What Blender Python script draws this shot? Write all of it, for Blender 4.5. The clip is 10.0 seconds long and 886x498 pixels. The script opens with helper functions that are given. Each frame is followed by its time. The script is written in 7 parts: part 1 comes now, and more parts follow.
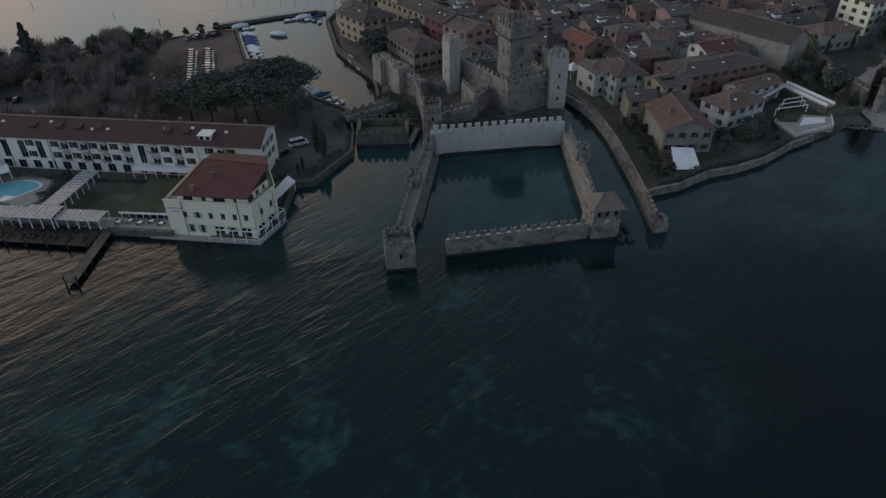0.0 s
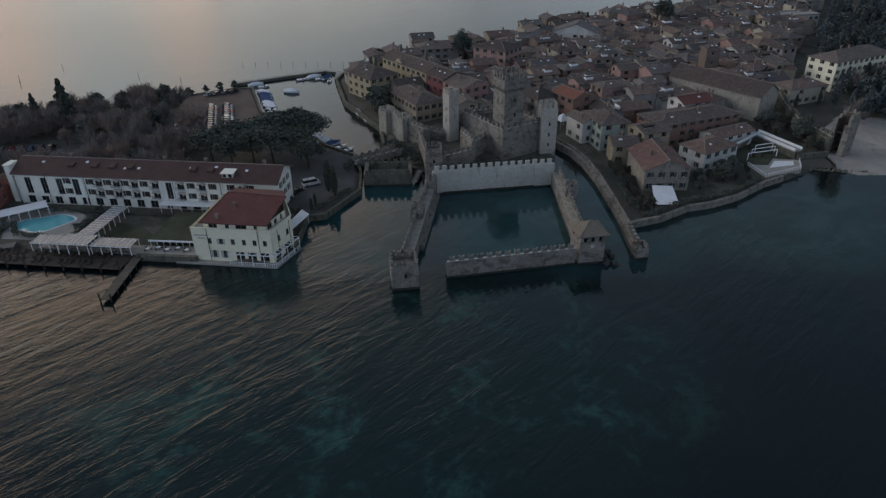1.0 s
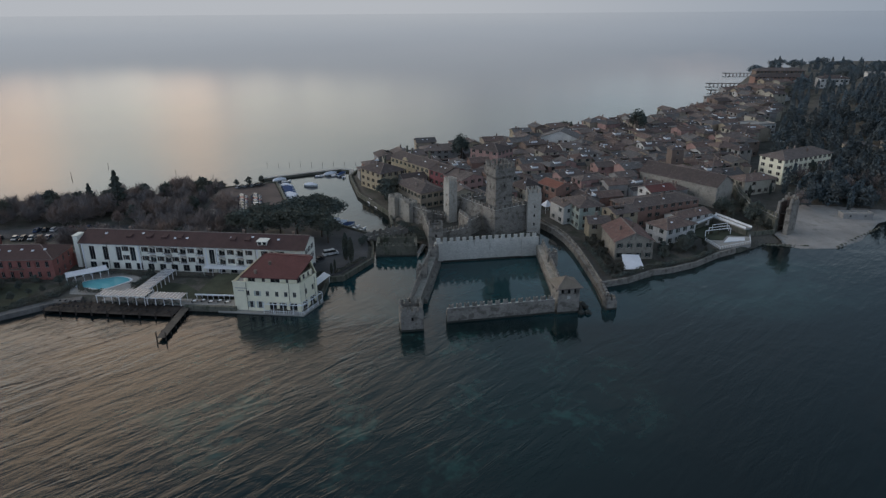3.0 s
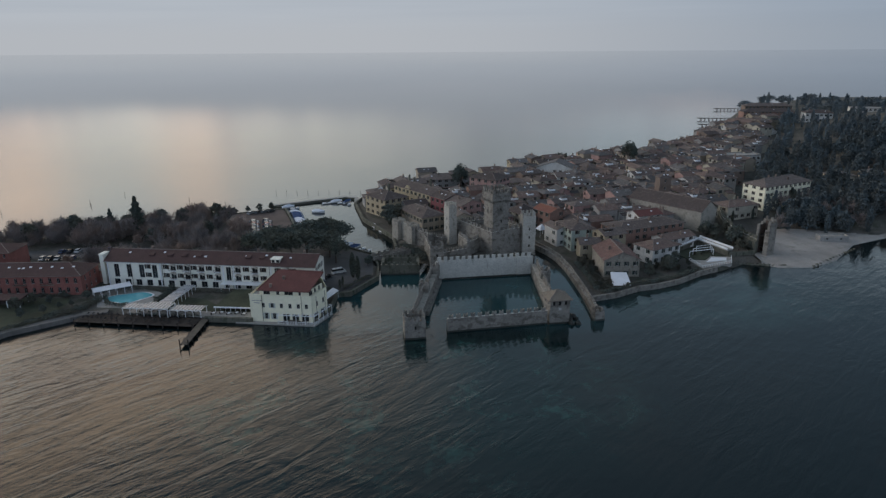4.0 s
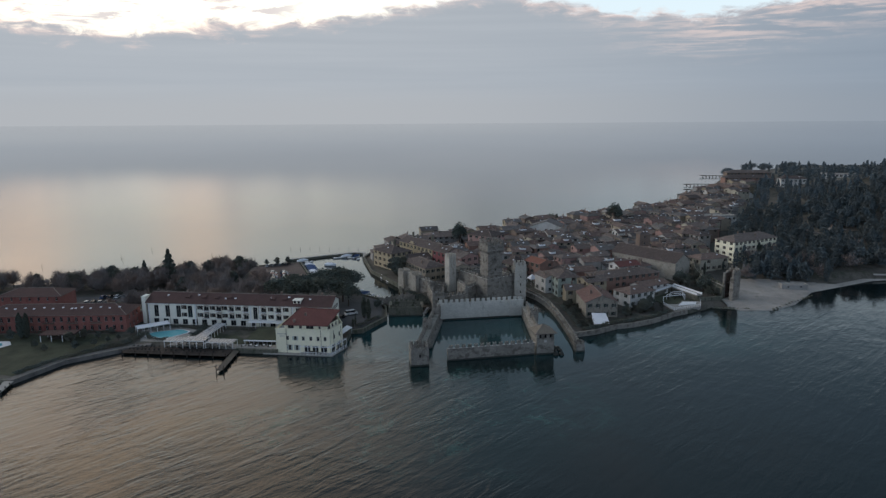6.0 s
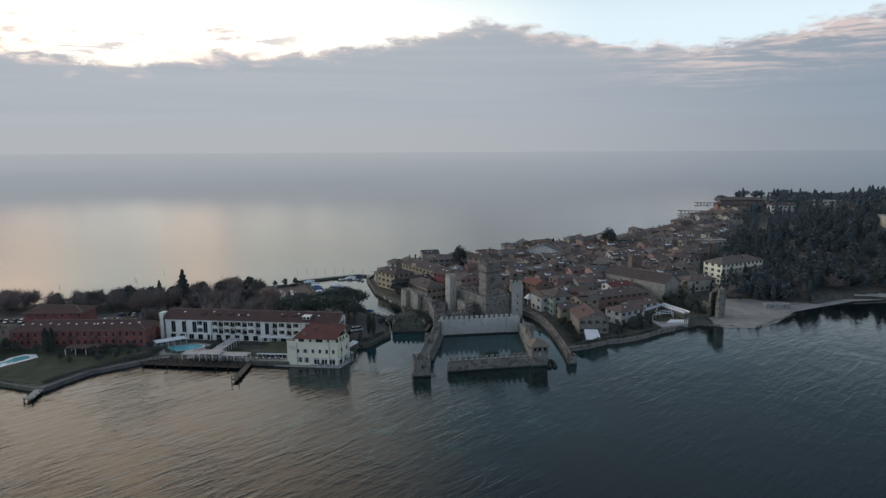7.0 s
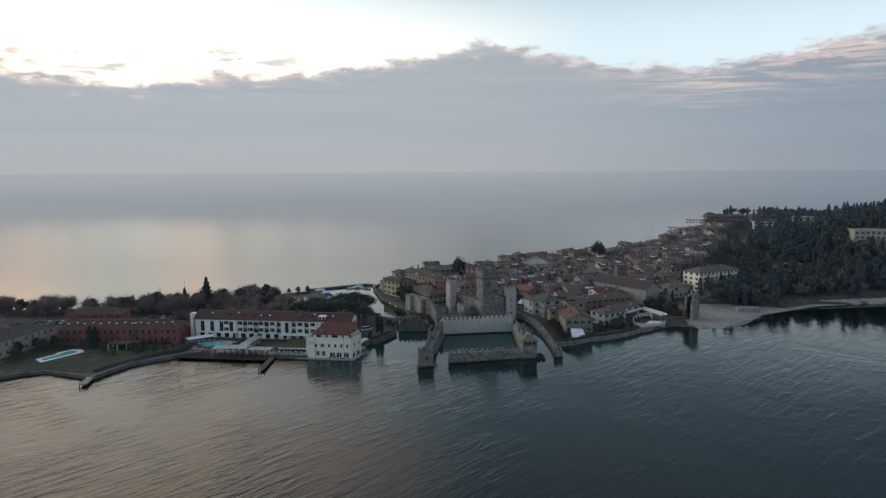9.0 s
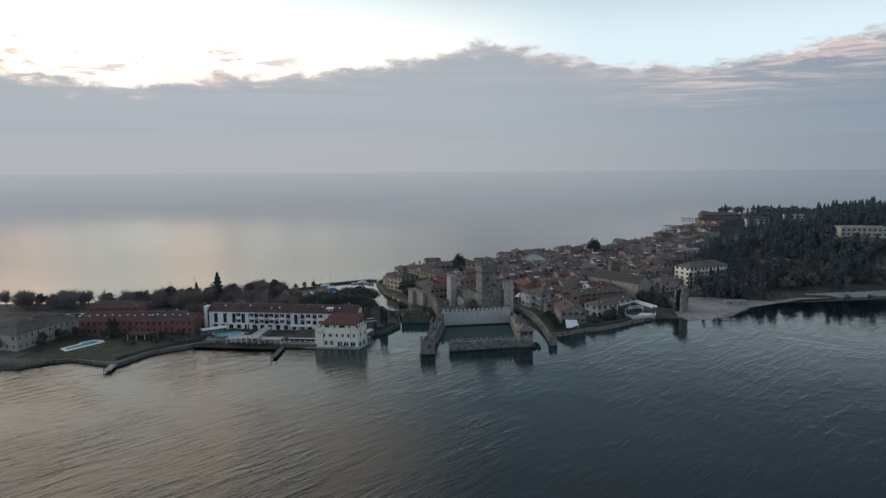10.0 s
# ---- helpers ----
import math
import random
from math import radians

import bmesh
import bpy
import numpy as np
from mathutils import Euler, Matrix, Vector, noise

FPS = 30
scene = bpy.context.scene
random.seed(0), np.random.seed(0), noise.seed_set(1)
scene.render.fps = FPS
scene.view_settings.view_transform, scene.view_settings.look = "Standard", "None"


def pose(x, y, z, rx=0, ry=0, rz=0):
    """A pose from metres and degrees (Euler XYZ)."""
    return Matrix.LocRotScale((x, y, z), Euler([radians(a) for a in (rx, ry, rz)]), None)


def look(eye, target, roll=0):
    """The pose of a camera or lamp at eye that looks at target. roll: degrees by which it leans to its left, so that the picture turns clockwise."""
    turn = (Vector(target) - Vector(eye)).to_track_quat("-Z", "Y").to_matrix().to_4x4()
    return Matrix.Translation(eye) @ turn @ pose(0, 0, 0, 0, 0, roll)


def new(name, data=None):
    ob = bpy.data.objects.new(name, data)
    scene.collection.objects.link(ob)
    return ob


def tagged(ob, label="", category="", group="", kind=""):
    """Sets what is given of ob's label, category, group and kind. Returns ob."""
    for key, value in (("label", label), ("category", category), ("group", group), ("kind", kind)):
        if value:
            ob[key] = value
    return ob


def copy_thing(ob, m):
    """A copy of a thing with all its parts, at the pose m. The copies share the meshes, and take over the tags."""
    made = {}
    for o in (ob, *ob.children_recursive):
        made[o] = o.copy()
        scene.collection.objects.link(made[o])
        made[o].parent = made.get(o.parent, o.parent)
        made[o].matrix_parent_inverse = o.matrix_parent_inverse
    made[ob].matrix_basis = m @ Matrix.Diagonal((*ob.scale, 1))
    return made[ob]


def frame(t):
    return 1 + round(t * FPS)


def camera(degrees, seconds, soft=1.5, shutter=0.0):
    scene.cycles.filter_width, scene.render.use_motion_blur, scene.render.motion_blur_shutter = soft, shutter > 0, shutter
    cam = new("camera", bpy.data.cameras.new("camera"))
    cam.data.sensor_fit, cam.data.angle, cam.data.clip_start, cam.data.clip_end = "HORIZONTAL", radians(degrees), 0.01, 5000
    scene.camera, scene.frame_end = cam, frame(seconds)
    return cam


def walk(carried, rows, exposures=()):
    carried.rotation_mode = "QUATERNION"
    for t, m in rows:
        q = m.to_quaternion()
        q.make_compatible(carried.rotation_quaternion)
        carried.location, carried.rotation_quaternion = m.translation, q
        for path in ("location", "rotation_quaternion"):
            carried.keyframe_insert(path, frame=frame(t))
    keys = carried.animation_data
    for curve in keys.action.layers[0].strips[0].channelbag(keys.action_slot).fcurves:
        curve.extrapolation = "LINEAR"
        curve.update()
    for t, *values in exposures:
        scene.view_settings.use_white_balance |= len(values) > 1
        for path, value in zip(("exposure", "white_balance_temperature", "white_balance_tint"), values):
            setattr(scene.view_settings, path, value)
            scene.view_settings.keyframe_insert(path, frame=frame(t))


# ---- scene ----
cam = camera(67.4, 10.0, 1.35)
PATH = [
    (0, (-0.531, -115.597, 85.294), (-0.535, -113.973, 84.126), -0.5),
    (0.5, (-0.685, -124.258, 85.123), (-0.688, -122.578, 84.037), -0.5),
    (1, (-0.796, -132.834, 85.066), (-0.798, -131.103, 84.063), -0.5),
    (1.5, (-0.859, -141.528, 85.033), (-0.86, -139.751, 84.115), -0.5),
    (2, (-0.916, -150.454, 85.004), (-0.918, -148.636, 84.169), -0.4),
    (2.5, (-0.913, -159.238, 85.212), (-0.914, -157.388, 84.451), -0.4),
    (4, (-1.102, -185.652, 85.152), (-1.103, -183.744, 84.552), -0.4),
    (4.5, (-1.186, -193.867, 85.276), (-1.187, -191.944, 84.724), -0.4),
    (5, (-1.22, -202.859, 85.337), (-1.221, -200.922, 84.836), -0.4),
    (5.5, (-1.195, -211.603, 85.618), (-1.196, -209.654, 85.166), -0.4),
    (7, (-1.492, -238.058, 85.733), (-1.494, -236.084, 85.411), -0.3),
    (7.5, (-1.313, -246.782, 85.893), (-1.315, -244.803, 85.603), -0.3),
    (8, (-1.73, -255.434, 85.66), (-1.731, -253.451, 85.396), -0.3),
    (8.5, (-2.021, -264.187, 85.511), (-2.022, -262.204, 85.247), -0.3),
    (9, (-2.285, -272.867, 85.495), (-2.285, -270.884, 85.231), -0.3),
    (9.5, (-2.486, -281.581, 85.547), (-2.487, -279.598, 85.283), -0.4),
    (10, (-2.783, -290.202, 85.5), (-2.783, -288.22, 85.236), -0.4),
]
walk(cam, [(t, look(eye, target, roll)) for t, eye, target, roll in PATH], [(0, -0.22, 6020, 12), (1.5, -0.01, 6010, 11), (2.6, 0.16, 5980, 10), (5, 0.15, 6000, 9), (10, 0.11, 6020, 8)])


# ---- world and sun ----
world = bpy.data.worlds.new("evening_sky")
scene.world = world
world.use_nodes = True
SUN_AZ, SUN_EL = radians(-86), radians(22)
PEACH_DIR = Vector((-0.707, 0.643, 0.29))
GLOW_AZ, GLOW_EL = radians(-24), radians(9)
GLOW_DIR = Vector((math.sin(GLOW_AZ) * math.cos(GLOW_EL), math.cos(GLOW_AZ) * math.cos(GLOW_EL), math.sin(GLOW_EL)))
SUN_DIR = Vector((math.sin(SUN_AZ) * math.cos(SUN_EL), math.cos(SUN_AZ) * math.cos(SUN_EL), math.sin(SUN_EL)))


class Nodes:
    """Small wrapper for node trees."""

    def __init__(self, tree):
        self.t = tree
        tree.nodes.clear()

    def add(self, kind):
        return self.t.nodes.new(kind)

    def link(self, a, b):
        self.t.links.new(a, b)

    def val(self, sock, v):
        if isinstance(v, bpy.types.NodeSocket):
            self.link(v, sock)
        else:
            sock.default_value = v

    def math(self, op, a, b=0.0, c=0.0, clamp=False):
        n = self.add("ShaderNodeMath")
        n.operation, n.use_clamp = op, clamp
        for i, v in enumerate((a, b, c)):
            self.val(n.inputs[i], v)
        return n.outputs[0]

    def remap(self, v, a, b, c=0.0, d=1.0, smooth=True):
        n = self.add("ShaderNodeMapRange")
        n.interpolation_type = "SMOOTHSTEP" if smooth else "LINEAR"
        for i, x in enumerate((v, a, b, c, d)):
            self.val(n.inputs[i], x)
        return n.outputs[0]

    def mix(self, f, a, b, blend="MIX"):
        n = self.add("ShaderNodeMix")
        n.data_type, n.blend_type = "RGBA", blend
        self.val(n.inputs[0], f)
        for i, v in ((6, a), (7, b)):
            self.val(n.inputs[i], v if isinstance(v, bpy.types.NodeSocket) else (*v[:3], 1.0))
        return n.outputs[2]

    def noise(self, vec, scale, detail=3.0, rough=0.55, distort=0.0):
        n = self.add("ShaderNodeTexNoise")
        self.link(vec, n.inputs["Vector"])
        n.inputs["Scale"].default_value, n.inputs["Detail"].default_value = scale, detail
        n.inputs["Roughness"].default_value, n.inputs["Distortion"].default_value = rough, distort
        return n.outputs["Fac"]

    def stretch(self, vec, s, rot=(0, 0, 0), loc=(0, 0, 0)):
        n = self.add("ShaderNodeMapping")
        self.link(vec, n.inputs["Vector"])
        n.inputs["Scale"].default_value, n.inputs["Rotation"].default_value = s, rot
        n.inputs["Location"].default_value = loc
        return n.outputs[0]

    def bump(self, height, strength, dist):
        n = self.add("ShaderNodeBump")
        n.inputs["Strength"].default_value, n.inputs["Distance"].default_value = strength, dist
        self.link(height, n.inputs["Height"])
        return n.outputs[0]


def make_sky():
    n = Nodes(world.node_tree)
    out, bg = n.add("ShaderNodeOutputWorld"), n.add("ShaderNodeBackground")
    co = n.add("ShaderNodeTexCoord").outputs["Generated"]
    norm = n.add("ShaderNodeVectorMath")
    norm.operation = "NORMALIZE"
    n.link(co, norm.inputs[0])
    d = norm.outputs[0]
    sep = n.add("ShaderNodeSeparateXYZ")
    n.link(d, sep.inputs[0])
    el = sep.outputs[2]
    dot = n.add("ShaderNodeVectorMath")
    dot.operation = "DOT_PRODUCT"
    n.link(d, dot.inputs[0])
    dot.inputs[1].default_value = GLOW_DIR
    near = dot.outputs["Value"]
    glow = n.remap(near, 0.80, 0.995)
    dot = n.add("ShaderNodeVectorMath")
    dot.operation = "DOT_PRODUCT"
    n.link(d, dot.inputs[0])
    dot.inputs[1].default_value = PEACH_DIR
    west = n.remap(dot.outputs["Value"], 0.64, 1.0)
    sky = n.add("ShaderNodeTexSky")
    sky.sky_type, sky.sun_disc = "NISHITA", False
    sky.sun_elevation, sky.sun_rotation = SUN_EL, SUN_AZ
    high = n.remap(el, 0.15, 0.34)
    far = n.mix(n.remap(near, 0.2, 0.95), CLEAR_EAST, CLEAR_HIGH)
    far = n.mix(n.remap(el, 0.50, 0.90), far, CLEAR_ZENITH)
    clear = n.mix(high, CLEAR_LOW, far)
    clear = n.mix(n.math("MULTIPLY", glow, n.remap(el, 0.26, 0.15)), clear, CLEAR_WARM)
    # Bright warm lobe, mostly above the view, added to brighten the left-hand water.
    clear = n.mix(n.math("MULTIPLY", n.math("MULTIPLY", west, n.remap(el, 0.17, 0.26)), n.remap(el, 0.64, 0.44)), clear, n.mix(n.remap(el, 0.27, 0.44), CLEAR_CREAM, CLEAR_PEACH))
    clear = n.mix(0.015, clear, sky.outputs[0])
    # cloud bank lying over the far shore, with a ragged upper edge that rises and falls along the horizon
    az = n.math("ARCTAN2", sep.outputs[0], sep.outputs[1])
    ramp = n.add("ShaderNodeValToRGB")
    ramp.color_ramp.interpolation = "B_SPLINE"
    while len(ramp.color_ramp.elements) > 1:
        ramp.color_ramp.elements.remove(ramp.color_ramp.elements[0])
    for k, (turn, height) in enumerate(BANK_TOP):
        e = ramp.color_ramp.elements[0] if k == 0 else ramp.color_ramp.elements.new(0.5 + turn / 120)
        e.position = 0.5 + turn / 120
        e.color = (*[math.sin(radians(height))] * 3, 1)
    n.link(n.math("ADD", n.math("DIVIDE", az, radians(120)), 0.5, clamp=True), ramp.inputs[0])
    soft = n.noise(n.stretch(d, (5, 5, 22)), 1.6, 6.0, 0.6, 0.4)
    fine = n.noise(n.stretch(d, (15, 15, 40)), 1.7, 6.0, 0.62, 0.5)
    edge = n.math("ADD", n.math("MULTIPLY", n.math("SUBTRACT", soft, 0.5), 0.035), n.math("MULTIPLY", n.math("SUBTRACT", fine, 0.5), 0.05))
    top = n.math("ADD", edge, ramp.outputs[0])
    under = n.math("SUBTRACT", top, el)
    bank = n.remap(under, -0.006, 0.010)
    puffs = n.remap(n.noise(n.stretch(d, (8, 8, 34), loc=(3.1, 0.4, 2.0)), 1.9, 6.0, 0.62, 0.5), 0.52, 0.62)
    band = n.math("MULTIPLY", n.remap(under, 0.0, -0.012), n.remap(under, -0.055, -0.030))
    puffs = n.math("MULTIPLY", n.math("MULTIPLY", puffs, band), n.remap(az, radians(-9), radians(-14)))
    streak = n.noise(n.stretch(d, (2, 2, 60)), 1.3, 4.0, 0.5, 0.2)
    cloud = n.mix(streak, CLOUD_DARK, CLOUD_LIGHT)
    cloud = n.mix(n.remap(el, 0.05, 0.0), cloud, HAZE)
    cloud = n.mix(1.0, cloud, n.mix(n.remap(near, 0.45, 1.0), (0.73, 0.78, 0.84), (1.16, 1.12, 1.08)), "MULTIPLY")
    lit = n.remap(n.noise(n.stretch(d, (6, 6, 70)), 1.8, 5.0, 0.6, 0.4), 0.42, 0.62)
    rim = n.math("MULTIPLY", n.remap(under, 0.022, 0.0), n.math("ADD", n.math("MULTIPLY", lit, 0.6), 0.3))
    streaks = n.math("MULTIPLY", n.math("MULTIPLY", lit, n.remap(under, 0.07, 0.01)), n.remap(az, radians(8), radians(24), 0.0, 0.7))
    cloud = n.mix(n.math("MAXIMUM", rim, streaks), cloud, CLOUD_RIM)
    # warm columns over the bank, bearings fitted to the water's peach reflections
    columns = 0.0
    for turn, width, force in ((-33, 3.4, 0.8), (-20.5, 3.2, 0.62)):
        q = n.math("DIVIDE", n.math("SUBTRACT", az, radians(turn)), radians(width))
        columns = n.math("ADD", columns, n.math("MULTIPLY", n.math("POWER", 2.718, n.math("MULTIPLY", n.math("MULTIPLY", q, q), -1.0)), force))
    columns = n.math("MULTIPLY", columns, n.math("MULTIPLY", n.remap(el, 0.08, 0.13), n.remap(el, 0.34, 0.20)), clamp=True)
    clear = n.mix(columns, clear, CLEAR_COLUMN)
    # rosy patches added above the view, to tint the water's reflections
    veil = n.remap(n.noise(n.stretch(d, (3, 3, 7)), 1.4, 4.0, 0.55, 0.4), 0.48, 0.66)
    veil = n.math("MULTIPLY", veil, n.math("MULTIPLY", n.remap(el, 0.30, 0.42), n.remap(el, 0.95, 0.70)))
    clear = n.mix(n.math("MULTIPLY", veil, 0.22), clear, CLEAR_VEIL)
    col = n.mix(n.math("MULTIPLY", puffs, 0.75), clear, CLOUD_PUFF)
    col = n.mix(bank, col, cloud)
    # brighter sky added unseen behind the view, to light the walls that face it
    east = n.math("MULTIPLY", n.remap(sep.outputs[1], -0.05, -0.45), n.remap(el, 0.80, 0.35))
    col = n.mix(east, col, FILL_BACK)
    n.link(col, bg.inputs[0])
    bg.inputs[1].default_value = SKY_STRENGTH
    n.link(bg.outputs[0], out.inputs[0])


SKY_STRENGTH = 1.0
CLEAR_LOW, CLEAR_HIGH, CLEAR_WARM = (0.71, 0.78, 0.78), (0.27, 0.345, 0.395), (1.20, 1.08, 0.86)
CLOUD_DARK, CLOUD_LIGHT, HAZE = (0.325, 0.35, 0.377), (0.395, 0.415, 0.435), (0.368, 0.378, 0.388)
CLEAR_CREAM, CLEAR_PEACH, CLEAR_EAST, CLEAR_ZENITH, FILL_BACK = (1.30, 1.32, 1.18), (2.42, 1.75, 1.16), (0.090, 0.135, 0.175), (0.155, 0.20, 0.25), (0.48, 0.57, 0.71)
CLOUD_RIM, CLOUD_PUFF, CLEAR_COLUMN, CLEAR_VEIL = (0.80, 0.62, 0.54), (0.60, 0.51, 0.50), (1.72, 1.26, 0.92), (0.42, 0.34, 0.32)
# upper edge of the cloud bank: bearing and height in degrees
BANK_TOP = [(-33.7, 7.3), (-31.6, 6.5), (-24.8, 5.8), (-21.1, 6.7), (-10.8, 7.4), (-4.1, 8.1), (0.8, 9.1), (4.2, 10.0), (7.1, 9.2), (11.8, 7.9), (19.5, 7.0), (24.9, 7.5), (29.5, 8.4), (33.7, 9.0)]
make_sky()
sun = new("sun", bpy.data.lights.new("sun", "SUN"))
sun.data.energy, sun.data.angle, sun.data.color = 0.7, radians(36), (1.0, 0.97, 0.95)
sun.rotation_mode = "QUATERNION"
sun.rotation_quaternion = SUN_DIR.to_track_quat("Z", "Y")

# ---- materials ----
MATS = {}


def surface(name, colour, rough=0.8, var=0.35, big=0.25, small=2.5, bump=0.3, dist=0.03, metal=0.0, stain=None, stain_at=0.6, rand=0.0, cells=0.0, streak=0.35, lichen=None):
    """A rough surface: grain and stains at two scales, optional block pattern, and a change from object to object."""
    if name in MATS:
        return MATS[name]
    m = bpy.data.materials.new(name)
    m.use_nodes = True
    n = Nodes(m.node_tree)
    out, p = n.add("ShaderNodeOutputMaterial"), n.add("ShaderNodeBsdfPrincipled")
    pos = n.add("ShaderNodeNewGeometry").outputs["Position"]
    a, b = n.noise(pos, big, 4.0, 0.6), n.noise(pos, small, 3.0, 0.6)
    lo, hi = [c * (1 - var) for c in colour], [min(1.0, c * (1 + var)) for c in colour]
    col = n.mix(n.remap(n.math("ADD", n.math("MULTIPLY", a, 0.6), n.math("MULTIPLY", b, 0.4)), 0.3, 0.7), lo, hi)
    height = b
    if cells:
        v = n.add("ShaderNodeTexVoronoi")
        v.feature = "F1"
        n.link(n.stretch(pos, (1, 1, 1.7)), v.inputs["Vector"])
        v.inputs["Scale"].default_value = cells
        tint = n.math("MULTIPLY", n.math("SUBTRACT", v.outputs["Color"], 0.5), 0.6)
        col = n.mix(0.6, col, n.mix(n.math("ADD", tint, 0.5, clamp=True), [c * 0.6 for c in colour], [min(1, c * 1.35) for c in colour]))
        height = n.math("SUBTRACT", b, n.math("MULTIPLY", v.outputs["Distance"], 1.2))
    if stain:
        s = n.noise(n.stretch(pos, (1, 1, streak)), big * 2.2, 5.0, 0.65)
        col = n.mix(n.math("MULTIPLY", n.remap(s, stain_at - 0.08, stain_at + 0.1), 0.75), col, stain)
    if lichen:
        q = n.noise(pos, 0.55, 6.0, 0.7, 0.5)
        col = n.mix(n.math("MULTIPLY", n.remap(q, 0.54, 0.66), 0.7), col, lichen)
    if rand:
        r = n.add("ShaderNodeObjectInfo").outputs["Random"]
        hsv = n.add("ShaderNodeHueSaturation")
        n.link(n.math("ADD", n.math("MULTIPLY", r, rand), 1.0 - rand / 2), hsv.inputs["Value"])
        n.link(n.math("ADD", n.math("MULTIPLY", r, rand * 0.02), 0.5 - rand * 0.01), hsv.inputs["Hue"])
        n.link(col, hsv.inputs["Color"])
        col = hsv.outputs[0]
    n.link(col, p.inputs["Base Color"])
    p.inputs["Roughness"].default_value, p.inputs["Metallic"].default_value = rough, metal
    p.inputs["Specular IOR Level"].default_value = 0.3
    if bump:
        n.link(n.bump(height, bump, dist), p.inputs["Normal"])
    n.link(p.outputs[0], out.inputs[0])
    MATS[name] = m
    return m


def leafy(name, colour, rand=0.5):
    """Foliage, each clump a little different."""
    m = bpy.data.materials.new(name)
    m.use_nodes = True
    n = Nodes(m.node_tree)
    out, p = n.add("ShaderNodeOutputMaterial"), n.add("ShaderNodeBsdfPrincipled")
    g = n.add("ShaderNodeNewGeometry")
    col = n.mix(g.outputs["Random Per Island"], [c * (1 - rand) for c in colour], [c * (1 + rand) for c in colour])
    big = n.noise(g.outputs["Position"], 0.12, 2.0)
    col = n.mix(n.remap(big, 0.35, 0.65, 0.0, 0.5), col, (colour[0] * 1.3, colour[1] * 0.95, colour[2] * 0.7))
    n.link(col, p.inputs["Base Color"])
    p.inputs["Roughness"].default_value, p.inputs["Specular IOR Level"].default_value = 0.8, 0.15
    n.link(p.outputs[0], out.inputs[0])
    MATS[name] = m
    return m


def glossy(name, colour, rough=0.1, metal=0.0, spec=0.5):
    """A smooth surface with faint dirt."""
    if name in MATS:
        return MATS[name]
    m = bpy.data.materials.new(name)
    m.use_nodes = True
    n = Nodes(m.node_tree)
    out, p = n.add("ShaderNodeOutputMaterial"), n.add("ShaderNodeBsdfPrincipled")
    pos = n.add("ShaderNodeNewGeometry").outputs["Position"]
    a = n.noise(pos, 1.1, 3.0)
    n.link(n.mix(a, [c * 0.8 for c in colour], [min(1, c * 1.15) for c in colour]), p.inputs["Base Color"])
    n.link(n.remap(a, 0.3, 0.7, rough * 0.7, rough * 1.5), p.inputs["Roughness"])
    p.inputs["Metallic"].default_value, p.inputs["Specular IOR Level"].default_value = metal, spec
    n.link(p.outputs[0], out.inputs[0])
    MATS[name] = m
    return m


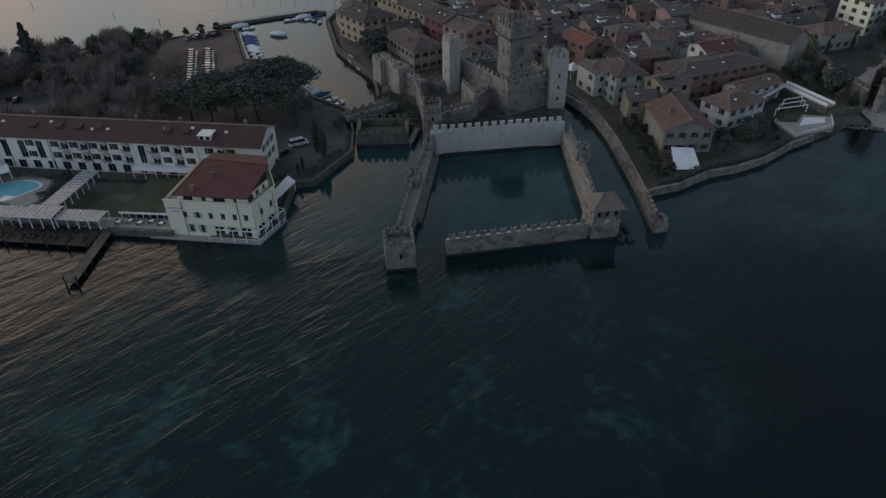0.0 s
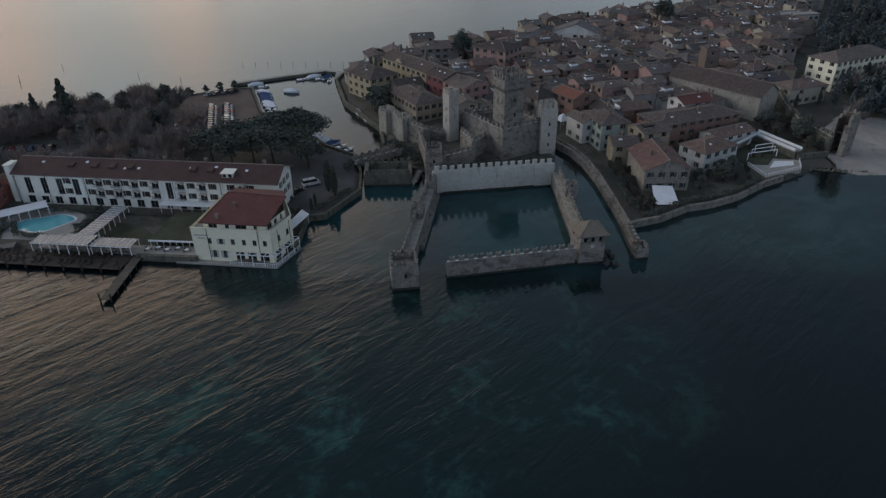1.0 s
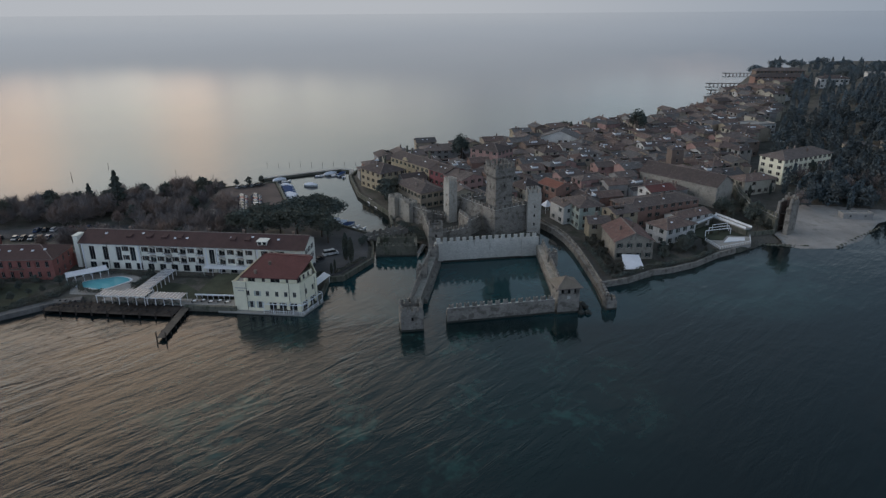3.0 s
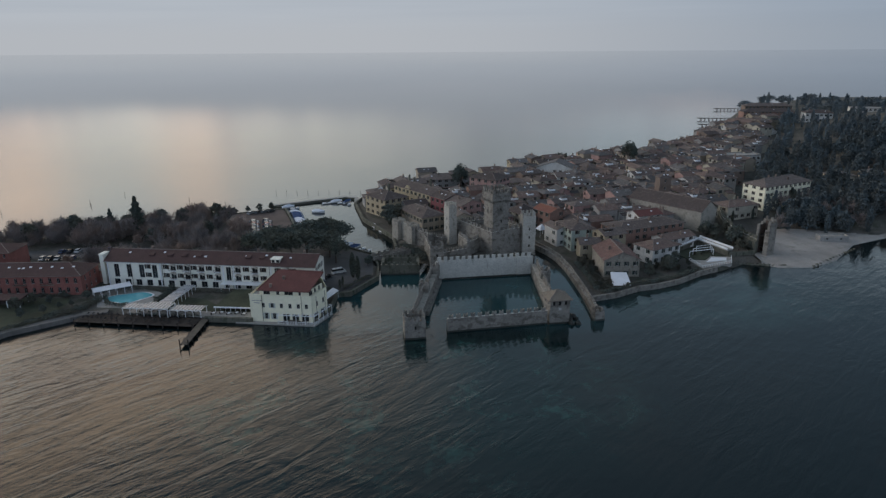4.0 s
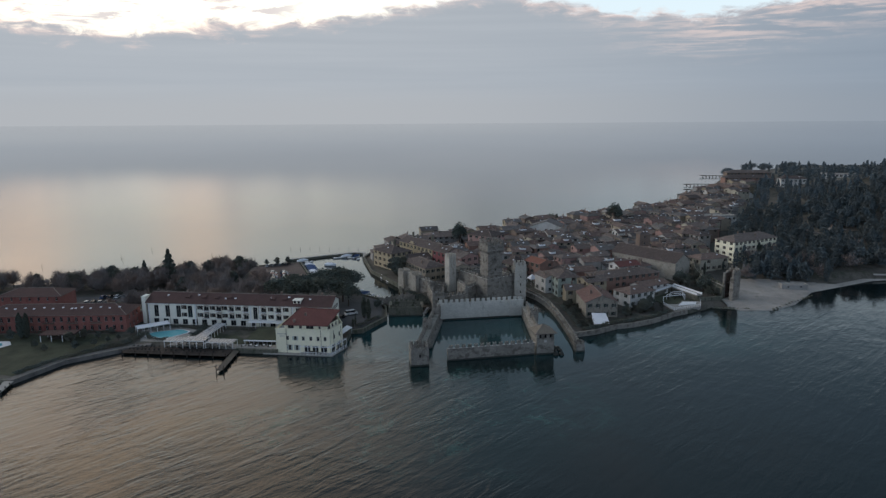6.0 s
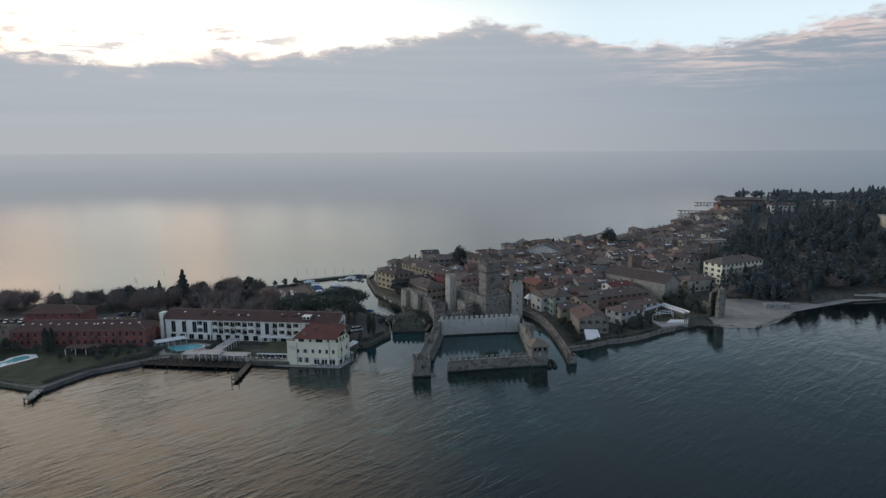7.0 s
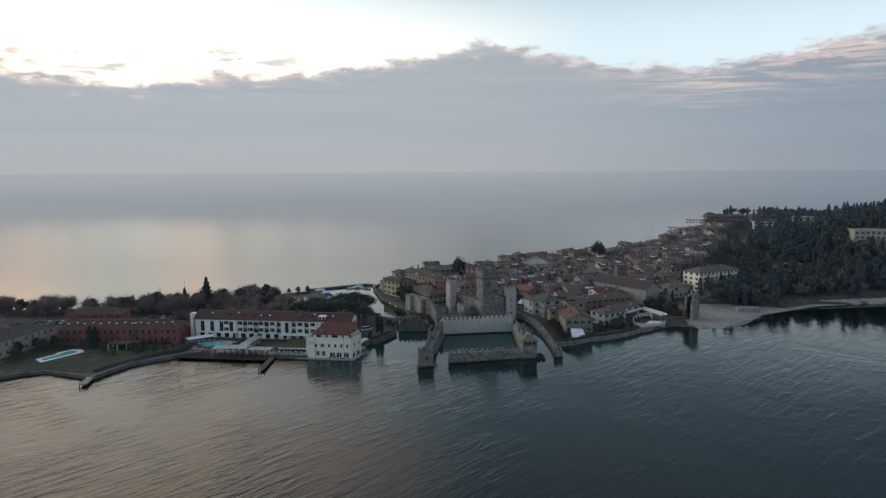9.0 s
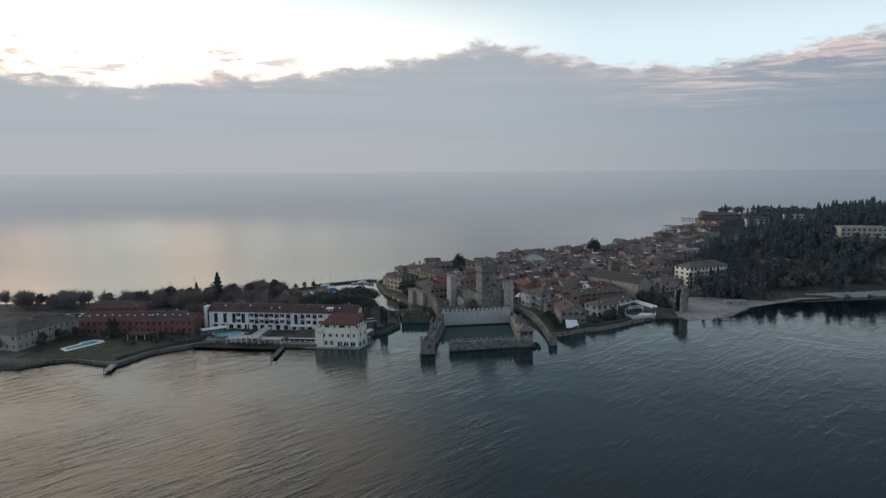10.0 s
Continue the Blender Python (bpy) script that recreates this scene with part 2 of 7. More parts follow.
def water_material():
    m = bpy.data.materials.new("lake_water")
    m.use_nodes = True
    n = Nodes(m.node_tree)
    out, p = n.add("ShaderNodeOutputMaterial"), n.add("ShaderNodeBsdfPrincipled")
    pos = n.add("ShaderNodeNewGeometry").outputs["Position"]
    sep = n.add("ShaderNodeSeparateXYZ")
    n.link(pos, sep.inputs[0])
    x, y = sep.outputs[0], sep.outputs[1]
    # weed beds and pale stones on the shallow lake bed
    weed = n.noise(pos, 0.055, 6.0, 0.68, 0.6)
    speck = n.noise(pos, 0.35, 4.0, 0.7)
    cx, cy = n.math("DIVIDE", n.math("ADD", x, 14.0), 62.0), n.math("DIVIDE", n.math("ADD", y, 34.0), 42.0)
    r2 = n.math("ADD", n.math("MULTIPLY", cx, cx), n.math("MULTIPLY", cy, cy))
    shoal = n.remap(r2, 1.6, 0.1)
    spots = n.math("MULTIPLY", n.remap(n.math("ADD", n.math("MULTIPLY", weed, 0.65), n.math("MULTIPLY", speck, 0.35)), 0.50, 0.66), shoal)
    col = n.mix(shoal, DEEP, SHOAL)
    col = n.mix(n.math("MULTIPLY", spots, 0.8), col, WEED)
    sx, sy = n.math("DIVIDE", n.math("SUBTRACT", x, 92.0), 48.0), n.math("DIVIDE", n.math("SUBTRACT", y, 28.0), 30.0)
    shelf = n.remap(n.math("ADD", n.math("MULTIPLY", sx, sx), n.math("MULTIPLY", sy, sy)), 1.1, 0.15)
    patch = n.remap(n.math("ADD", n.math("MULTIPLY", weed, 0.7), n.math("MULTIPLY", speck, 0.3)), 0.42, 0.62)
    col = n.mix(n.math("MULTIPLY", shelf, n.math("ADD", n.math("MULTIPLY", patch, 0.75), 0.2)), col, SHELF)
    # clear shallow basin inside the dock walls and the canals
    bx = n.remap(n.math("ABSOLUTE", n.math("SUBTRACT", x, 8.0)), 58.0, 36.0)
    by = n.remap(n.math("ABSOLUTE", n.math("SUBTRACT", y, 30.0)), 34.0, 20.0)
    basin = n.math("MULTIPLY", bx, by)
    bed = n.mix(n.remap(weed, 0.4, 0.62), BASIN, BASIN_PALE)
    col = n.mix(basin, col, bed)
    n.link(col, p.inputs["Base Color"])
    p.inputs["Specular IOR Level"].default_value = 0.5
    # IOR raised far out, beyond real water, to stand in for horizon haze
    n.link(n.remap(y, 250.0, 1100.0, 1.333, 2.5), p.inputs["IOR"])
    n.link(n.math("MULTIPLY", n.remap(y, 60.0, 260.0, WATER_ROUGH, 0.17), n.remap(y, 350.0, 1100.0, 1.0, 0.2)), p.inputs["Roughness"])
    w1 = n.noise(n.stretch(n.stretch(pos, (1, 1, 1), (0, 0, radians(-CREST))), (0.22, 1.0, 1)), 0.33, 3.5, 0.6, 0.6)
    w2 = n.noise(n.stretch(n.stretch(pos, (1, 1, 1), (0, 0, radians(-CREST + 14))), (0.35, 1.0, 1)), 1.5, 3.0, 0.65, 0.3)
    w3 = n.noise(pos, 0.022, 4.0, 0.6, 0.5)
    h = n.math("ADD", n.math("MULTIPLY", w1, 1.5), n.math("MULTIPLY", w2, 0.30))
    h = n.math("MULTIPLY", h, n.remap(w3, 0.35, 0.65, 0.35, 1.0))
    # flattened with distance to fit the camera's view; right-hand bay calmer than west side
    h = n.math("MULTIPLY", h, n.remap(y, 48.0, 112.0, 1.0, 0.18))
    h = n.math("MULTIPLY", h, n.remap(y, 190.0, 700.0, 1.0, 0.15))
    h = n.math("MULTIPLY", h, n.remap(x, -60.0, 60.0, 1.0, 0.5))
    # sheltered water lies calmer than the open lake
    h = n.math("MULTIPLY", h, n.remap(basin, 0.0, 1.0, 1.0, 0.30))
    n.link(n.bump(h, 1.0, WAVE), p.inputs["Normal"])
    n.link(p.outputs[0], out.inputs[0])
    MATS["lake_water"] = m
    return m


DEEP, SHOAL, WEED = (0.0046, 0.0098, 0.0108), (0.0055, 0.0175, 0.0175), (0.026, 0.078, 0.068)
SHELF = (0.020, 0.046, 0.044)
BASIN, BASIN_PALE, WATER_ROUGH, WAVE, CREST = (0.010, 0.036, 0.040), (0.020, 0.060, 0.064), 0.04, 0.27, 45
WATER = water_material()
STONE = surface("old_stone", (0.235, 0.216, 0.188), 0.9, 0.5, 0.22, 2.4, 0.8, 0.15, stain=(0.085, 0.076, 0.062), stain_at=0.54, cells=2.1, streak=1.3)
PALE_STONE = surface("pale_stone", (0.47, 0.455, 0.41), 0.9, 0.3, 0.25, 3.0, 0.5, 0.08, stain=(0.24, 0.235, 0.21), stain_at=0.62, cells=1.8)
LIGHT_STONE = surface("light_stone", (0.33, 0.305, 0.26), 0.9, 0.35, 0.2, 3.0, 0.6, 0.1, stain=(0.14, 0.13, 0.108), stain_at=0.58, cells=2.0, streak=0.9)
# Brightened copy of the light stone; the towers' lit faces are put into colour.
LIT_TOWER_STONE = surface("pale_tower_stone", (0.43, 0.40, 0.345), 0.9, 0.3, 0.25, 2.6, 0.6, 0.1, stain=(0.20, 0.185, 0.155), stain_at=0.6, cells=2.0, streak=0.7)
DARK_STONE = surface("mossy_stone", (0.13, 0.125, 0.10), 0.92, 0.45, 0.3, 3.0, 0.6, 0.1, stain=(0.035, 0.045, 0.025), stain_at=0.56, cells=1.6)
WET_STONE = surface("wet_stone", (0.035, 0.036, 0.030), 0.5, 0.4, 0.4, 3.0, 0.5, 0.08)
TILE_WARM = surface("warm_roof_tiles", (0.135, 0.092, 0.078), 0.85, 0.5, 0.5, 5.0, 0.7, 0.08, stain=(0.09, 0.07, 0.06), stain_at=0.56, rand=0.5, cells=3.2, lichen=(0.23, 0.185, 0.155))
TILE_GREY = surface("grey_roof_tiles", (0.105, 0.097, 0.093), 0.85, 0.5, 0.5, 5.0, 0.7, 0.08, stain=(0.08, 0.072, 0.065), stain_at=0.56, rand=0.6, cells=3.2, lichen=(0.20, 0.19, 0.178))
TILE = surface("roof_tiles", (0.115, 0.090, 0.080), 0.85, 0.5, 0.5, 5.0, 0.7, 0.08, stain=(0.07, 0.062, 0.057), stain_at=0.56, rand=0.75, cells=3.2, lichen=(0.205, 0.175, 0.155))
TILE_RED = surface("red_roof_tiles", (0.125, 0.050, 0.044), 0.85, 0.3, 0.3, 5.0, 0.6, 0.08, rand=0.2, cells=3.2)
TILE_BROWN = surface("brown_roof_tiles", (0.080, 0.046, 0.042), 0.85, 0.3, 0.25, 5.0, 0.6, 0.08, stain=(0.05, 0.035, 0.03), stain_at=0.62, cells=3.2)
TILE_TAN = surface("tan_roof_tiles", (0.18, 0.152, 0.118), 0.9, 0.35, 0.6, 5.0, 0.6, 0.08, cells=3.2)
WHITE = surface("white_render", (0.78, 0.765, 0.68), 0.85, 0.08, 0.15, 1.5, 0.15, 0.02, stain=(0.52, 0.51, 0.45), stain_at=0.66)
CREAM = surface("cream_render", (0.80, 0.755, 0.575), 0.85, 0.08, 0.15, 1.5, 0.15, 0.02, stain=(0.5, 0.49, 0.38), stain_at=0.66)
WHITE_PAINT = surface("white_paint", (0.72, 0.73, 0.74), 0.5, 0.08, 0.4, 3.0, 0.1, 0.01)
RED_RENDER = surface("red_render", (0.25, 0.105, 0.088), 0.85, 0.2, 0.2, 2.0, 0.2, 0.02, stain=(0.16, 0.05, 0.04))
ASPHALT = surface("asphalt", (0.078, 0.076, 0.076), 0.9, 0.3, 0.15, 3.0, 0.3, 0.02)
LOT = surface("reddish_paving", (0.115, 0.088, 0.077), 0.9, 0.3, 0.08, 2.0, 0.3, 0.02, stain=(0.08, 0.06, 0.055))
DARK_PAVING = surface("dark_paving", (0.15, 0.14, 0.13), 0.85, 0.25, 0.3, 2.5, 0.3, 0.02, stain=(0.08, 0.075, 0.07))
PAVING = surface("pale_paving", (0.30, 0.285, 0.26), 0.85, 0.2, 0.3, 2.5, 0.3, 0.02)
GRASS = surface("grass", (0.052, 0.058, 0.036), 0.95, 0.4, 0.2, 4.0, 0.6, 0.08)
EARTH = surface("ground_cover", (0.095, 0.086, 0.072), 0.95, 0.45, 0.06, 1.2, 0.5, 0.1, stain=(0.040, 0.046, 0.030), stain_at=0.55)
GRAVEL = surface("beach_gravel", (0.315, 0.29, 0.262), 0.95, 0.22, 0.08, 3.0, 0.5, 0.05, stain=(0.20, 0.185, 0.16), stain_at=0.6)
WOOD = surface("weathered_wood", (0.105, 0.088, 0.070), 0.85, 0.35, 0.5, 5.0, 0.4, 0.03, rand=0.3)
DARK_WOOD = surface("dark_wood", (0.045, 0.036, 0.030), 0.8, 0.35, 0.6, 5.0, 0.4, 0.03, rand=0.3)
BARK = surface("bark", (0.055, 0.042, 0.034), 0.95, 0.4, 1.0, 8.0, 0.6, 0.03)
TWIGS = leafy("bare_twigs", (0.25, 0.22, 0.205), 0.45)
SCRUB = leafy("brown_scrub", (0.20, 0.182, 0.176), 0.35)
LEAF = leafy("dark_leaves", (0.096, 0.112, 0.100))
# Distance haze is put into the colour of the hill and ridge foliage.
LEAF_FAR_HAZE = leafy("hill_leaves", (0.088, 0.112, 0.122), 0.10)
LEAF_RIDGE_HAZE = leafy("ridge_pine_needles", (0.118, 0.152, 0.172), 0.10)
LEAF_OLIVE = leafy("olive_leaves", (0.072, 0.076, 0.064))
LEAF_PINE = leafy("pine_needles", (0.076, 0.094, 0.084))
GLASS = glossy("window_glass", (0.018, 0.021, 0.024), 0.06, 0.0, 0.6)
SHUTTER_GREEN = surface("green_shutter", (0.035, 0.050, 0.042), 0.6, 0.2, 1.0, 6.0, 0.2, 0.01)
SHUTTER_BROWN = surface("brown_shutter", (0.055, 0.038, 0.028), 0.6, 0.2, 1.0, 6.0, 0.2, 0.01)
FRAME_GREY = surface("window_frame_paint", (0.30, 0.29, 0.27), 0.6, 0.1, 1.0, 6.0, 0.1, 0.01)
POOL = glossy("pool_water", (0.16, 0.46, 0.50), 0.05)
METAL = glossy("grey_metal", (0.22, 0.23, 0.24), 0.4, 0.8)
# Near-black colour paints the shade inside the castle openings.
OPENING_SHADE = surface("unlit_opening", (0.008, 0.008, 0.008), 0.95, 0.2, 2.0, 8.0, 0.0, 0.01)
RUBBER = surface("rubber", (0.02, 0.02, 0.02), 0.9, 0.2, 2.0, 8.0, 0.2, 0.01)
CANVAS_BLUE = surface("blue_canvas", (0.045, 0.075, 0.16), 0.8, 0.25, 0.8, 4.0, 0.3, 0.03)
CANVAS_WHITE = surface("white_canvas", (0.70, 0.71, 0.74), 0.8, 0.08, 0.5, 3.0, 0.2, 0.03)
RIDGE = surface("ridge_tiles", (0.20, 0.165, 0.145), 0.88, 0.35, 0.8, 5.0, 0.4, 0.04)
CLAY = surface("chimney_clay", (0.20, 0.155, 0.13), 0.9, 0.3, 1.0, 5.0, 0.3, 0.03, rand=0.4)
PLASTERS = {
    "ochre": (0.32, 0.27, 0.19), "cream": (0.38, 0.35, 0.28), "pink": (0.33, 0.215, 0.19), "grey": (0.27, 0.26, 0.245),
    "white": (0.52, 0.51, 0.48), "orange": (0.235, 0.145, 0.115), "pale_green": (0.36, 0.40, 0.345), "beige": (0.31, 0.265, 0.205),
    "brown": (0.17, 0.13, 0.105), "dark_red": (0.20, 0.075, 0.078), "yellow": (0.36, 0.30, 0.20)}


def plaster(tone):
    return surface(tone + "_plaster", PLASTERS[tone], 0.88, 0.16, 0.25, 2.0, 0.25, 0.02, stain=[c * 0.55 for c in PLASTERS[tone]], stain_at=0.62)


# ---- building blocks ----
def part(name, bm, material, parent=None, label=""):
    """Links a bmesh as one mesh object under a thing or a part."""
    me = bpy.data.meshes.new(name)
    bm.normal_update()
    bm.to_mesh(me)
    bm.free()
    return mesh_part(name, me, material, parent, label)


def mesh_part(name, me, material, parent=None, label=""):
    if material is not None and not me.materials:
        for m in material if isinstance(material, (list, tuple)) else (material,):
            me.materials.append(m)
    ob = new(name, me)
    if parent is not None:
        ob.parent = parent
    return tagged(ob, label)


def thing(name, m, label, category, group="", kind=""):
    ob = new(name)
    ob.empty_display_size = 0.5
    ob.matrix_basis = m
    return tagged(ob, label, category, group, kind)


def box(bm, x0, x1, y0, y1, z0, z1, mat=0, taper=0.0):
    """A box, its top drawn in by taper on each side."""
    t = taper
    vs = [bm.verts.new(c) for c in ((x0, y0, z0), (x1, y0, z0), (x1, y1, z0), (x0, y1, z0),
                                   (x0 + t, y0 + t, z1), (x1 - t, y0 + t, z1), (x1 - t, y1 - t, z1), (x0 + t, y1 - t, z1))]
    for q in ((3, 2, 1, 0), (4, 5, 6, 7), (0, 1, 5, 4), (1, 2, 6, 5), (2, 3, 7, 6), (3, 0, 4, 7)):
        bm.faces.new([vs[i] for i in q]).material_index = mat
    return vs


def boxes(*rows):
    bm = bmesh.new()
    for r in rows:
        box(bm, *r)
    return bm


def prism(bm, outline, z0, z1, mat=0):
    """An upright prism over a flat outline given anticlockwise; z0 and z1 may be functions of x and y."""
    f0 = z0 if callable(z0) else (lambda x, y: z0)
    f1 = z1 if callable(z1) else (lambda x, y: z1)
    lo = [bm.verts.new((x, y, f0(x, y))) for x, y in outline]
    hi = [bm.verts.new((x, y, f1(x, y))) for x, y in outline]
    bm.faces.new(hi).material_index = mat
    bm.faces.new(lo[::-1]).material_index = mat
    for i in range(len(lo)):
        j = (i + 1) % len(lo)
        bm.faces.new((lo[i], lo[j], hi[j], hi[i])).material_index = mat


def rod(bm, a, b, r0, r1=None, sides=6, mat=0):
    a, b = Vector(a), Vector(b)
    r1 = r0 if r1 is None else r1
    q = (b - a).to_track_quat("Z", "Y")
    rings = []
    for c, r in ((a, r0), (b, r1)):
        rings.append([bm.verts.new(c + q @ Vector((r * math.cos(k * 2 * math.pi / sides), r * math.sin(k * 2 * math.pi / sides), 0))) for k in range(sides)])
    for k in range(sides):
        j = (k + 1) % sides
        bm.faces.new((rings[0][k], rings[0][j], rings[1][j], rings[1][k])).material_index = mat
    bm.faces.new(rings[1]).material_index = mat
    bm.faces.new(rings[0][::-1]).material_index = mat


def merlon_mesh(w, t, h, flat=False):
    """A swallow-tailed or flat battlement tooth, standing on its base centre, w along x."""
    bm = bmesh.new()
    pts = [(-w / 2, 0), (w / 2, 0), (w / 2, h), (w * 0.30, h * 0.97), (0, h * (0.95 if flat else 0.66)), (-w * 0.30, h * 0.97), (-w / 2, h)]
    f = [bm.verts.new((x, -t / 2, z)) for x, z in pts]
    b = [bm.verts.new((x, t / 2, z)) for x, z in pts]
    for tri in ((0, 4, 5, 6), (0, 1, 4), (1, 2, 3, 4)):
        bm.faces.new([f[i] for i in tri])
        bm.faces.new([b[i] for i in reversed(tri)])
    for i in range(len(pts)):
        j = (i + 1) % len(pts)
        bm.faces.new((f[j], f[i], b[i], b[j]))
    me = bpy.data.meshes.new("merlon")
    bm.normal_update()
    bm.to_mesh(me)
    bm.free()
    return me


MERLONS = {}


def merlons(parent, a, b, z, material, pitch=2.3, w=1.35, t=0.55, h=1.5, flat=False):
    """A row of battlement teeth from a to b (in the parent's plane) at height z."""
    key = (w, t, h, material.name, flat)
    if key not in MERLONS:
        MERLONS[key] = merlon_mesh(w, t, h, flat)
    a, b = Vector((*a, 0)), Vector((*b, 0))
    run = (b - a).length
    n = max(1, round(run / pitch))
    ang = math.atan2((b - a).y, (b - a).x)
    for k in range(n):
        c = a.lerp(b, (k + 0.5) / n)
        ob = mesh_part("merlon", MERLONS[key], material, parent)
        s = random.uniform(0.92, 1.06)
        ob.matrix_basis = Matrix.Translation((c.x, c.y, z - 0.01)) @ Matrix.Rotation(ang, 4, "Z") @ Matrix.Diagonal((min(s, 1.0), 1, s, 1))


def facade(bm, origin, u, nrm, w, z0, z1, openings, depth=0.28, mat=0):
    """An upright wall face from origin along u with openings (x0, x1, za, zb) that have reveals of the given depth."""
    origin, u, nrm = Vector(origin), Vector(u), Vector(nrm)
    xs = sorted({0.0, w, *(v for o in openings for v in o[:2])})
    zs = sorted({z0, z1, *(v for o in openings for v in o[2:4])})
    at = lambda x, z, d=0.0: bm.verts.new(origin + u * x + Vector((0, 0, z)) - nrm * d)
    for i in range(len(xs) - 1):
        for j in range(len(zs) - 1):
            mx, mz = (xs[i] + xs[i + 1]) / 2, (zs[j] + zs[j + 1]) / 2
            if any(o[0] < mx < o[1] and o[2] < mz < o[3] for o in openings):
                continue
            bm.faces.new((at(xs[i], zs[j]), at(xs[i + 1], zs[j]), at(xs[i + 1], zs[j + 1]), at(xs[i], zs[j + 1]))).material_index = mat
    for x0, x1, a, b in openings:
        for (xa, za), (xb, zb) in (((x0, a), (x1, a)), ((x1, a), (x1, b)), ((x1, b), (x0, b)), ((x0, b), (x0, a))):
            bm.faces.new((at(xa, za), at(xa, za, depth), at(xb, zb, depth), at(xb, zb))).material_index = mat


WINDOW_MESHES = {}


def window_mesh(w, h, style, shutter):
    """Frame, cross bars, sill and, if asked, open shutters; slots: frame, shutter. Its origin is the middle of its foot, it faces -y."""
    key = (round(w, 2), round(h, 2), style, shutter.name)
    if key not in WINDOW_MESHES:
        bm = bmesh.new()
        e = 0.07
        xs, zs = (-w / 2, -w / 2 + e, -0.03, 0.03, w / 2 - e, w / 2), (0, e, h - e, h)
        grid = [[bm.verts.new((x, 0.14, z)) for z in zs] for x in xs]
        for i in range(5):
            for j in range(3):
                if not (j == 1 and i in (1, 3)):
                    bm.faces.new((grid[i][j], grid[i + 1][j], grid[i + 1][j + 1], grid[i][j + 1]))
        deep = bmesh.ops.extrude_face_region(bm, geom=bm.faces[:])
        bmesh.ops.translate(bm, verts=[v for v in deep["geom"] if isinstance(v, bmesh.types.BMVert)], vec=(0, 0.08, 0))
        box(bm, -w / 2, w / 2, -0.09, 0.14, 0, e)
        if style == "shutters":
            for s in (-1, 1):
                x0, x1 = s * w / 2, s * (w + 0.02)
                rows = [(-0.09 if k % 2 == 0 else -0.065, h * k / 8) for k in range(9)]
                front = [[bm.verts.new((x, y, z)) for y, z in rows] for x in (x0, x1)]
                back = [[bm.verts.new((x, -0.015, z)) for y, z in rows] for x in (x0, x1)]
                for k in range(8):
                    for q in ((front[0], front[1]), (front[1], back[1]), (back[1], back[0]), (back[0], front[0])):
                        bm.faces.new((q[0][k], q[1][k], q[1][k + 1], q[0][k + 1])).material_index = 1
        bmesh.ops.remove_doubles(bm, verts=bm.verts[:], dist=0.001)
        bmesh.ops.recalc_face_normals(bm, faces=bm.faces[:])
        me = bpy.data.meshes.new("window")
        bm.normal_update(), bm.to_mesh(me), bm.free()
        me.materials.append(FRAME_GREY), me.materials.append(shutter)
        bm = boxes((-w / 2 - 0.02, w / 2 + 0.02, 0.19, 0.25, -0.02, h + 0.02))
        pane = bpy.data.meshes.new("pane")
        bm.normal_update(), bm.to_mesh(pane), bm.free()
        pane.materials.append(GLASS)
        WINDOW_MESHES[key] = (me, pane)
    return WINDOW_MESHES[key]


def window(parent, m, w, h, style="shutters", shutter=None, split=True):
    me, pane = window_mesh(w, h, style, shutter or SHUTTER_GREEN)
    if not split:
        key = me.name + "_whole"
        if key not in WINDOW_MESHES:
            bm = bmesh.new()
            wing = w / 2 + 0.42 if style == "shutters" else w / 2
            cols = [(-wing, -0.05), (-w / 2, -0.05), (-w / 2, 0.2), (-w / 2 + 0.07, 0.2), (w / 2 - 0.07, 0.2), (w / 2, 0.2), (w / 2, -0.05), (wing, -0.05)]
            slots = [1, 1, 0, 2, 0, 1, 1]
            if style != "shutters":
                cols, slots = cols[2:6], [0, 2, 0]
            lo, hi = [bm.verts.new((x, y, 0.01)) for x, y in cols], [bm.verts.new((x, y, h - 0.01)) for x, y in cols]
            for k, s in enumerate(slots):
                bm.faces.new((lo[k], lo[k + 1], hi[k + 1], hi[k])).material_index = s
            whole = bpy.data.meshes.new("window")
            bm.normal_update(), bm.to_mesh(whole), bm.free()
            whole.materials.append(FRAME_GREY), whole.materials.append(shutter), whole.materials.append(GLASS)
            WINDOW_MESHES[key] = whole
        ob = mesh_part("window", WINDOW_MESHES[key], None, parent)
        ob.matrix_basis = m
        return ob
    ob = mesh_part("window", me, None, parent)
    ob.matrix_basis = m
    p = mesh_part("pane", pane, None, ob)
    return ob


def side_frames(w, d):
    """The four sides of a w by d block about the origin: start, direction, outward normal, length, turn."""
    return {"front": ((-w / 2, -d / 2, 0), (1, 0, 0), (0, -1, 0), w, 0), "right": ((w / 2, -d / 2, 0), (0, 1, 0), (1, 0, 0), d, 90),
            "back": ((w / 2, d / 2, 0), (-1, 0, 0), (0, 1, 0), w, 180), "left": ((-w / 2, d / 2, 0), (0, -1, 0), (-1, 0, 0), d, 270)}


